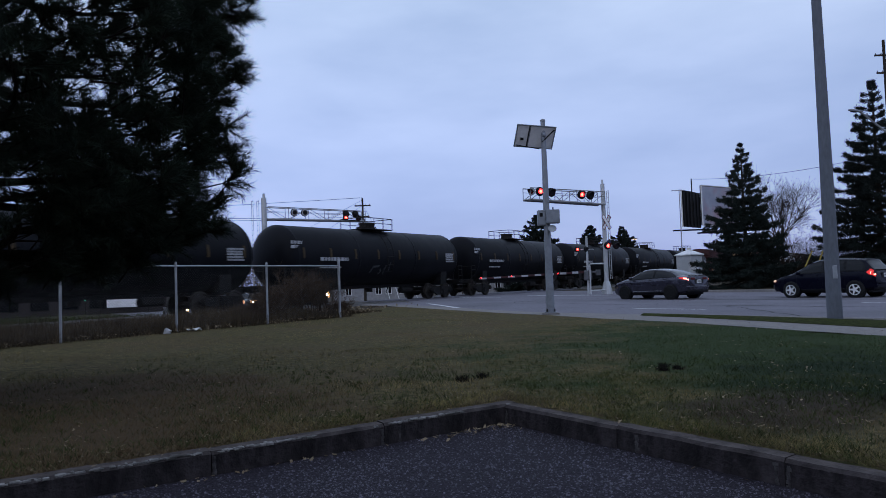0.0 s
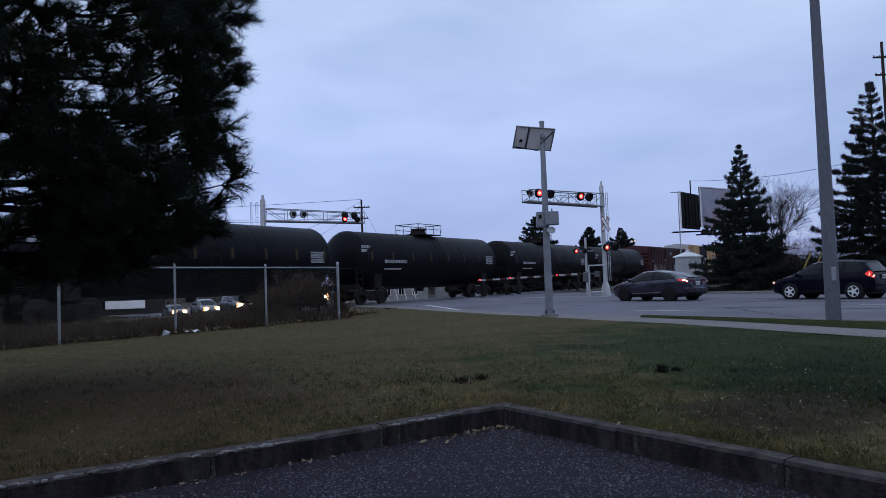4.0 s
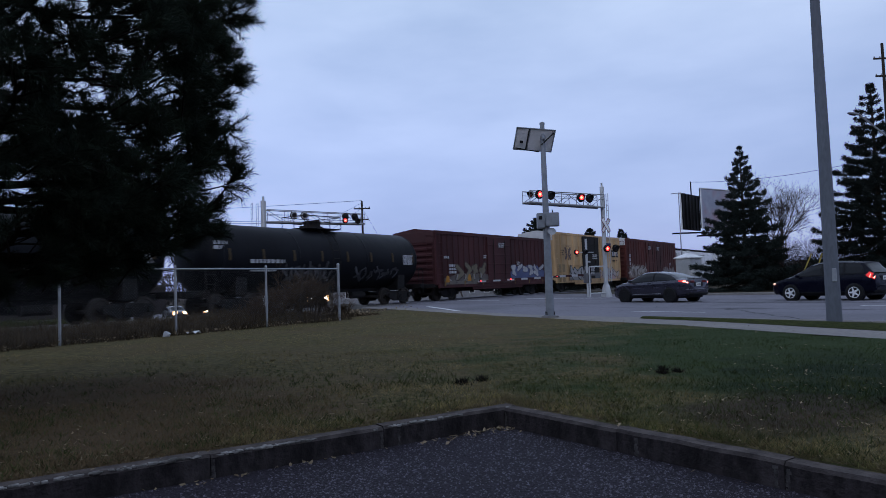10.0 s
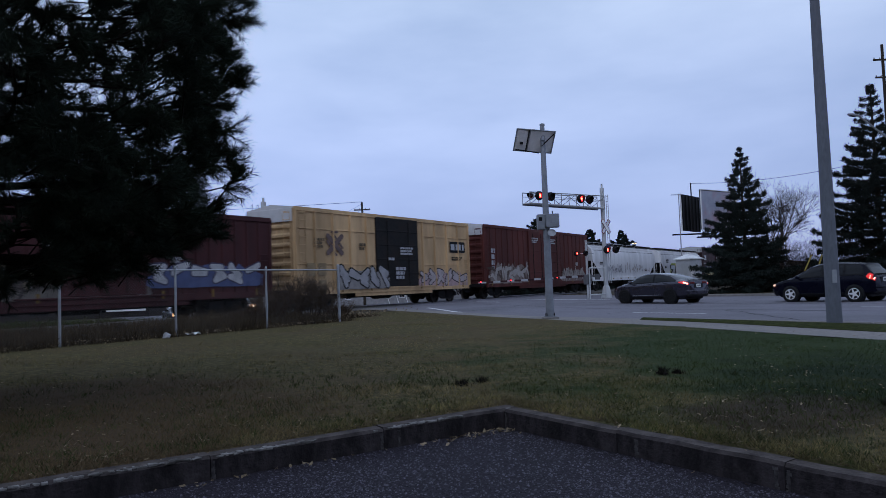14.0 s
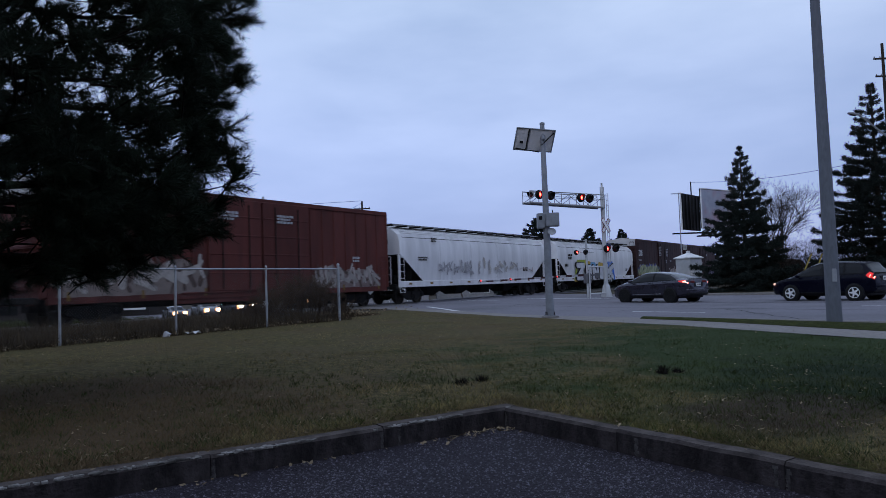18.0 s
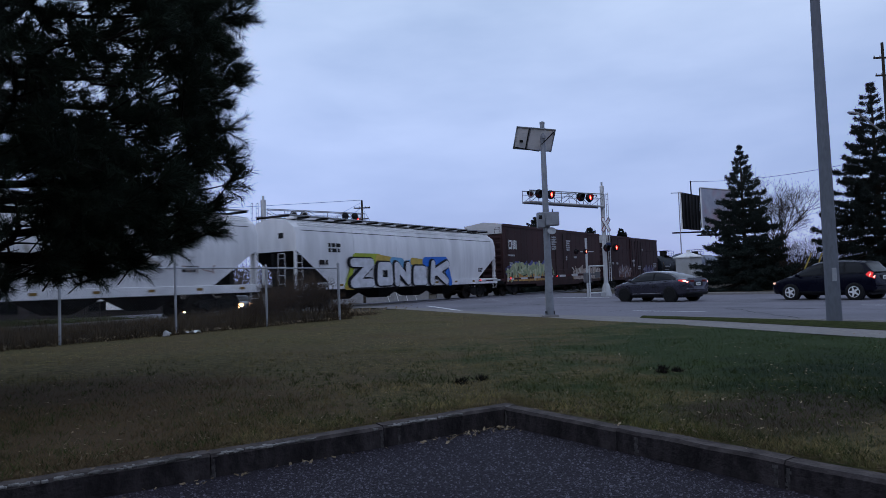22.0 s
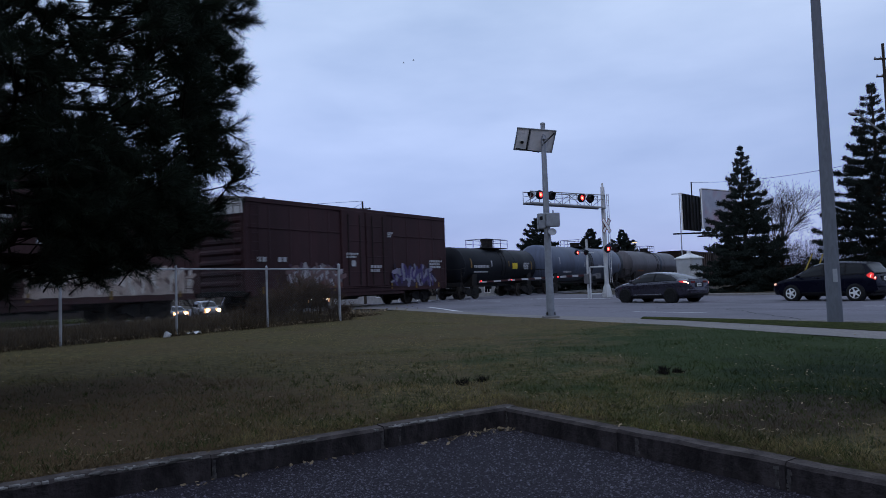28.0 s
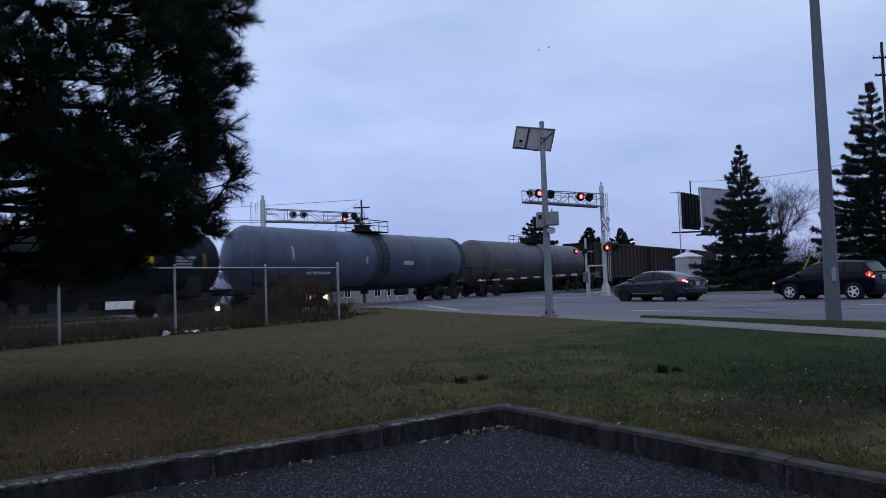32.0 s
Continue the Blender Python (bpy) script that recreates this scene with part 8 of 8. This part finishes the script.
hut = thing("signal_hut", Matrix.Translation(stand(20.7, 61)), "small pale grey signal hut with a pyramid roof", "hut")
part("wall", Build().box((0, 0, 1.3), (1.5, 1.5, 2.6), 0.03), M_SILVER, hut, at=pose(0, 0, 0, 0, 0, 32))
part("roof", Build().add([(-0.86, -0.86, 2.6), (0.86, -0.86, 2.6), (0.86, 0.86, 2.6), (-0.86, 0.86, 2.6), (-0.86, -0.86, 2.68), (0.86, -0.86, 2.68), (0.86, 0.86, 2.68), (-0.86, 0.86, 2.68), (-0.15, -0.15, 3.05), (0.15, -0.15, 3.05), (0.15, 0.15, 3.05), (-0.15, 0.15, 3.05)],
     [(3, 2, 1, 0), (0, 1, 5, 4), (1, 2, 6, 5), (2, 3, 7, 6), (3, 0, 4, 7), (4, 5, 9, 8), (5, 6, 10, 9), (6, 7, 11, 10), (7, 4, 8, 11), (8, 9, 10, 11)]), M_WHITE_PAINT, hut, "pale metal roof", at=pose(0, 0, 0, 0, 0, 32))
part("vent", Build().tube((0, 0, 3.0), (0, 0, 3.25), 0.17, seg=12), M_WHITE_PAINT, hut)
part("door", Build().box((0, -0.76, 1.1), (0.8, 0.03, 1.9), 0.01), M_SILVER, hut, at=pose(0, 0, 0, 0, 0, 32))
bars(hut, 0.1, 1.5, 0.6, 0.6, 3, -1.02, M_WHITE_PAINT, "notice")

for i, (x, y, l) in enumerate(((22.3, 46, 0.58), (23.5, 46.5, 0.45), (27.4, 45.5, 0.4))):
    g = thing("guy_guard", Matrix.Translation(stand(x, y)), "yellow plastic guard on a slanting guy wire", "guy guard", "yellow guy guards")
    part("tube", Build().tube((0, 0, 0), (l * 2.0, 0, 2.35), 0.045, seg=8), paint((0.34, 0.26, 0.06)), g)

# shrubs under the spruces
rs = np.random.RandomState(31)
for x, y, w, h in ((25.0, 55, 3.0, 3.2), (28.5, 56, 3.4, 4.0), (31.5, 55, 3.6, 3.6), (35, 52, 3.6, 4.0), (30.0, 49, 3.0, 2.0)):
    n = 17000
    p = rs.normal(size=(n, 3)) * np.array([w * 0.42, 0.9, h * 0.33])
    p[:, 2] = np.abs(p[:, 2]) * 1.2
    p += np.array(tuple(stand(x, y)))
    dd = unit(rs, n) * np.array([0.7, 0.7, 0.6]) + np.array([0, 0, 0.5])
    dd *= rs.uniform(0.2, 0.7, n)[:, None]
    sh = new("shrub", blade_mesh("shrub", M_BRUSH, p, dd, np.full(n, 0.009)))
    tagged(sh, "dark leafless shrub thicket beside the road", "shrub", "roadside shrubs")

M_SIDING = surface("grey_siding", (0.2, 0.2, 0.21), (0.3, 0.3, 0.31), 2, 0.8, c3=(0.17, 0.17, 0.17), scale3=0.3)
M_SHINGLE = surface("dark_shingle", (0.05, 0.05, 0.05), (0.09, 0.085, 0.08), 6, 0.9)


def house(x, y, w, d, h, turn, label, wins, name="house", roof=1.6, wall=None):
    t = thing(name, Matrix.Translation(stand(x, y)) @ pose(0, 0, 0, 0, 0, turn), label, "house")
    part("wall", Build().box((0, 0, h / 2), (w, d, h)), wall or M_SIDING, t)
    part("roof", Build().prism([(-d / 2 - 0.4, h), (d / 2 + 0.4, h), (0, h + roof)], -w / 2 - 0.3, w / 2 + 0.3, pose(0, 0, 0, 0, 0, 90)), M_SHINGLE, t)
    for k in wins:
        wd = part("window", Build().box((k, -d / 2 - 0.03, h * 0.5), (1.0, 0.08, 1.3), 0.02), M_WHITE_PAINT, t, "white framed window")
        for e in (-0.22, 0.22):
            part("pane", Build().box((k + e, -d / 2 - 0.075, h * 0.5), (0.38, 0.02, 1.1)), M_GLASS, wd)
    return t


house(-11.0, 126, 16, 9, 3.2, 4, "long low grey house behind the railway", (-5.5, -0.5, 1.2, 3.5, 5.8))
house(7.0, 130, 17, 9, 3.4, 2, "long low grey house behind the railway", (-6, -2.4, 0.2, 2.0, 6.5))
house(24.5, 128, 15, 9, 3.2, 0, "low grey house behind the railway", (-5, -1, 3, 6))
for i in range(4):
    g = thing("guy_guard", Matrix.Translation(stand(-9.0 + i * 1.5, 118)), "pale slanting guard on a guy wire", "guy guard", "pale guy guards")
    part("tube", Build().tube((0, 0, 0), (-0.8, 0, 3.0), 0.06, seg=6), M_WHITE_PAINT, g)

# ---- behind the left stretch: yard, signs ----
M_BRICK = surface("dark_brick", (0.022, 0.019, 0.019), (0.045, 0.038, 0.037), 6, 0.9)
shop = thing("shop", Matrix.Translation(stand(-52, 98)) @ pose(0, 0, 0, 0, 0, 24), "low dark shop with a pale fascia beyond the railway", "building")
part("wall", Build().box((0, 0, 1.9), (26, 10, 3.8)), M_BRICK, shop)
part("roof", Build().box((0, 0, 3.9), (26.4, 10.4, 0.3), 0.03), M_SHINGLE, shop)
part("fascia", Build().box((-3, -5.06, 3.0), (14, 0.1, 0.8), 0.02), M_WHITE_PAINT, shop, "pale fascia board")
for k in range(6):
    wd = part("window", Build().box((-9 + k * 3.4, -5.05, 1.5), (2.2, 0.1, 1.5), 0.02), M_BLACK, shop)
    part("pane", Build().box((-9 + k * 3.4, -5.11, 1.5), (2.0, 0.02, 1.3)), M_GLASS, wd)

sign = thing("car_wash_sign", Matrix.Translation((-42.2, 95, height(-42.2, 95))), "white sign board with dark lettering beyond the railway", "sign")
part("board", Build().box((0, 0, 2.45), (7.2, 0.15, 0.9), 0.02), M_WHITE_PAINT, sign)
lettering("CAR WASH", 0.95, 0.1, 2.45, -0.1, M_BLACK, "lettering", sign, stretch=1.25)
for k in (-3.2, 3.2):
    part("post", Build().box((k, 0.1, 1.2), (0.15, 0.15, 2.6), 0.01), M_DARK, sign)
part("banner", Build().box((0.3, -0.05, 1.35), (5.2, 0.06, 1.05), 0.01), M_WHITE_PAINT, sign, "blank white banner")
gate_panel = thing("pale_door", Matrix.Translation((-48.5, 95, height(-48.5, 95))), "pale roller door in a dark frame", "door")
part("panel", Build().box((0, 0, 0.9), (1.7, 0.08, 1.8), 0.01), M_WHITE_PAINT, gate_panel)
part("frame", Build().box((-0.95, 0, 1.2), (0.15, 0.2, 2.4), 0.01).box((0.95, 0, 1.2), (0.15, 0.2, 2.4), 0.01).box((0, 0, 2.2), (2.0, 0.2, 0.4), 0.01), M_DARK, gate_panel)
tl = thing("traffic_light", Matrix.Translation((-46.8, 94, height(-46.8, 94))), "far traffic light showing green", "traffic light")
part("pole", Build().tube((0, 0, 0), (0, 0, 2.2), 0.06, seg=8), M_DARK, tl)
part("head", Build().box((0, 0, 2.15), (0.34, 0.25, 0.8), 0.03), M_BLACK, tl)
part("green_lens", Build().lathe([(0.2, 0), (0.2, 0.03), (0.02, 0.07)], 12, Matrix.Translation((0, -0.13, 2.05)) @ pose(0, 0, 0, 90)), M_GREEN_GLOW, tl, "glowing green lens")
for x, y, w in ((-38.5, 70, 7.0), (-46, 72, 6.0), (-31, 68, 6.0)):
    n = 6000
    p = rs.normal(size=(n, 3)) * np.array([w * 0.4, 0.7, 0.3])
    p[:, 2] = np.abs(p[:, 2])
    p += np.array(tuple(stand(x, y)))
    sh = new("hedge", blade_mesh("hedge", M_GRASS_DARK, p, unit(rs, n) * rs.uniform(0.1, 0.3, n)[:, None], np.full(n, 0.025)))
    tagged(sh, "low dark hedge beyond the railway", "hedge", "hedges beyond the track")

back = thing("brick_building", Matrix.Translation(stand(-60, 104)) @ pose(0, 0, 0, 0, 0, 12), "dark flat-roofed brick building beyond the railway", "building")
part("wall", Build().box((0, 0, 4.0), (22, 9, 8.0)), M_BRICK, back)
part("parapet", Build().box((0, 0, 8.1), (22.4, 9.4, 0.35), 0.04), M_SHINGLE, back)
for k in range(6):
    wd = part("window", Build().box((-8.5 + k * 3.4, -4.55, 5.6), (1.5, 0.1, 1.7), 0.02), M_BLACK, back)
    part("pane", Build().box((-8.5 + k * 3.4, -4.61, 5.6), (1.3, 0.02, 1.5)), M_GLASS, wd)
board = thing("lit_sign", Matrix.Translation((-58.2, 96, height(-58.2, 96))), "tall lit white sign board with dark lettering beyond the railway", "sign")
zz = -height(-58.2, 96)
for k in (-2.4, 2.4):
    part("post", Build().box((k, 0.1, (6.6 + zz) / 2), (0.3, 0.3, 6.6 + zz), 0.02), M_DARK, board)
part("cabinet", Build().box((0, 0.1, zz + 9.1), (6.6, 0.5, 5.1), 0.05), M_DARK, board)
part("lit_face", Build().box((0, -0.17, zz + 9.1), (6.3, 0.05, 4.8), 0.01), glow("lit_sign_face", (1.0, 0.97, 0.93), 1.15), board, "white glowing face")
bars(board, 1.0, zz + 9.6, 4.0, 0.9, 1, -0.21, M_BLACK)
bars(board, 0.6, zz + 8.2, 4.6, 0.7, 2, -0.21, M_BLACK)
part("red_corner", Build().box((-1.9, -0.2, zz + 11.0), (2.0, 0.03, 0.7), 0.005), paint((0.4, 0.03, 0.03)), board, "red strip")

# litter at the fence
b = Build()
rnd = random.Random(8)
ring = []
for k, (r, z) in enumerate(((0.1, 0.0), (0.16, 0.05), (0.14, 0.13), (0.07, 0.19), (0.02, 0.21))):
    b.v += [(r * rnd.uniform(0.6, 1.25) * math.cos(i * 0.9), r * rnd.uniform(0.5, 1.1) * math.sin(i * 0.9), z + rnd.uniform(-0.025, 0.025)) for i in range(7)]
b.f = [(k * 7 + i, k * 7 + (i + 1) % 7, (k + 1) * 7 + (i + 1) % 7, (k + 1) * 7 + i) for k in range(4) for i in range(7)] + [tuple(range(7)), tuple(range(28, 35))]
solid("plastic_bag", b, M_WHITE, "crumpled white plastic bag in the weeds", "litter", m=Matrix.Translation(lie(11.65, -15.8)) @ Matrix.Scale(0.75, 4))
b = Build()
rnd = random.Random(3)
pv = [(0.09 * i - 0.18 + rnd.uniform(-0.02, 0.02), 0.07 * j - 0.1, 0.03 + rnd.uniform(0, 0.09)) for i in range(5) for j in range(4)]
b.add(pv, [(i * 4 + j, (i + 1) * 4 + j, (i + 1) * 4 + j + 1, i * 4 + j + 1) for i in range(4) for j in range(3)])
solid("paper_scrap", b, M_WHITE_PAINT, "crumpled pale paper in the weeds", "litter", m=Matrix.Translation(lie(12.5, -15.85)))

# dark tufts and clods on the lawn
for x, y, r in ((2.66, 9.0, 0.05), (2.86, 9.06, 0.045), (2.76, 9.3, 0.04), (0.16, 8.75, 0.09), (0.42, 8.95, 0.06), (3.9, 6.4, 0.06)):
    n = 130
    p = rs.normal(size=(n, 3)) * np.array([r * 0.6, r, 0.0]) + np.array([x, y, height(x, y) + 0.0])
    dd = rs.normal(0, 0.5, (n, 3))
    dd[:, 2] = 1
    sh = new("grass_tuft", blade_mesh("grass_tuft", M_PINE_BARK, p, dd * rs.uniform(0.02, 0.085, n)[:, None], np.full(n, 0.006)))
    tagged(sh, "dark withered tuft in the lawn", "tuft", "tufts in the lawn", kind="stuff")

# far lamp and two birds
fl = thing("street_lamp", Matrix.Translation(stand(29.9, 112)), "far street lamp with an orange light", "street lamp")
part("pole", Build().tube((0, 0, 0), (0, 0, 7.0), 0.09, 0.06, seg=8), M_STEEL, fl)
part("lantern", Build().box((-0.2, 0, 7.0), (0.9, 0.3, 0.14), 0.04), M_STEEL, fl)
part("bulb", Build().box((-0.2, 0, 6.9), (0.6, 0.24, 0.06), 0.02), M_ORANGE_GLOW, fl, "glowing orange lamp")
BIRDS = []
for dx, dz in ((0.0, 0.0), (2.1, 0.45)):
    bd = thing("bird", pose(0, 0, 0), "small dark bird far up in the sky", "bird", "birds")
    part("body", Build().lathe([(0.01, -0.2), (0.05, -0.1), (0.06, 0.03), (0.03, 0.15), (0.01, 0.2)], 8, pose(0, 0, 0, 0, 90)), M_BLACK, bd, smooth_angle=40)
    for sg in (-1, 1):
        part("wing", Build().add([(-0.08, 0, 0), (0.1, 0, 0), (0.04, sg * 0.4, 0.12), (-0.1, sg * 0.36, 0.12), (-0.08, 0, 0.02), (0.1, 0, 0.02), (0.04, sg * 0.4, 0.13), (-0.1, sg * 0.36, 0.13)], [(0, 1, 2, 3), (7, 6, 5, 4), (0, 4, 5, 1), (1, 5, 6, 2), (2, 6, 7, 3), (3, 7, 4, 0)]), M_BLACK, bd)
    part("tail", Build().box((-0.22, 0, 0), (0.12, 0.08, 0.01)), M_BLACK, bd)
    BIRDS.append((bd, dx, dz))

# far woods along the skyline
rs = np.random.RandomState(77)
n = 60000
x = rs.uniform(-170, 150, n)
top = np.array([(6.5 if q < -12 else 3.2) + 3.0 * noise.noise(Vector((q * 0.06, 1, 0))) + 1.6 * noise.noise(Vector((q * 0.3, 2, 0))) for q in x])
p = np.stack([x, 185 + rs.normal(0, 3, n), -1.6 + (top + 1.6) * rs.uniform(0, 1, n)], 1)
dd = unit(rs, n) * rs.uniform(0.4, 1.3, n)[:, None]
dd[:, 2] = np.abs(dd[:, 2])
fw = new("far_woods", blade_mesh("far_woods", M_TWIG, p, dd, rs.uniform(0.08, 0.2, n)))
tagged(fw, "far brown leafless woods along the skyline", "woods", kind="stuff")

# an unseen wall added behind the lot, to keep sky light off the foreground
backw = thing("unseen_rear_wall", pose(0, -7.5, -0.2, 0, 0, 10), "unseen wall added to shade the lot and the near lawn", "building", kind="structure")
part("wall", Build().box((0, -3, 3.2), (46, 6, 6.8)), M_BRICK, backw)

# ---- what moves ----
def travel(t):
    """Metres that the train has gone by t: it gains a little speed."""
    return 6.95 * t + 0.00775 * t * t


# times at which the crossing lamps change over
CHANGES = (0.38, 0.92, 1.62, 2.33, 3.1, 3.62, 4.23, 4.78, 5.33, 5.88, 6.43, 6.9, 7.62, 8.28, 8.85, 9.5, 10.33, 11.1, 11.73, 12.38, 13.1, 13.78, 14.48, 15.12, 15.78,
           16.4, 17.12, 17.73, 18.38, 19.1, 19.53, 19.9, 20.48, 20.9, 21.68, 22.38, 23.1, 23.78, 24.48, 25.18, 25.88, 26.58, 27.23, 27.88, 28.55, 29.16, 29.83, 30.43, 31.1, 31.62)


def motions():
    turn = pose(0, 0, 0, 0, 0, TRACK_ANGLE)
    for c, s in TRAIN:
        walk(c, [(t, Matrix.Translation(on_track(s - travel(t), TRACK_LAT, RAIL_Z)) @ turn) for t in (0, 4, 8, 12, 16, 20, 24, 28, 32)])
    for ob, x in WHEELS:
        rows, t = [], 0.0
        while t < 32.0:
            rows.append((t, pose(x, 0, 0.46, 0, -math.degrees(travel(t) / 0.46), 0)))
            t = t + 1 / 12
        rows.append((32.0, pose(x, 0, 0.46, 0, -math.degrees(travel(32.0) / 0.46), 0)))
        walk(ob, rows)
    # each pair flashes in turn: its two-faced discs flip between glow and black
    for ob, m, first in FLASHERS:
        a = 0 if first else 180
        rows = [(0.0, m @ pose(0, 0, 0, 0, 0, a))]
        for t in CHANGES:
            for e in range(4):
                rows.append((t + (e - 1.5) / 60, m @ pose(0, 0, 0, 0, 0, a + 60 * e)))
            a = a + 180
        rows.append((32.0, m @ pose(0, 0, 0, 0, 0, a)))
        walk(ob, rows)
    for ob, dx, dz in BIRDS:
        walk(ob, [(t, pose(-7.0 + dx + 7.2 * (t - 28), 150, 48.2 + dz + 0.35 * (t - 28), 0, 0, 0)) for t in (0, 16, 32)])


motions()
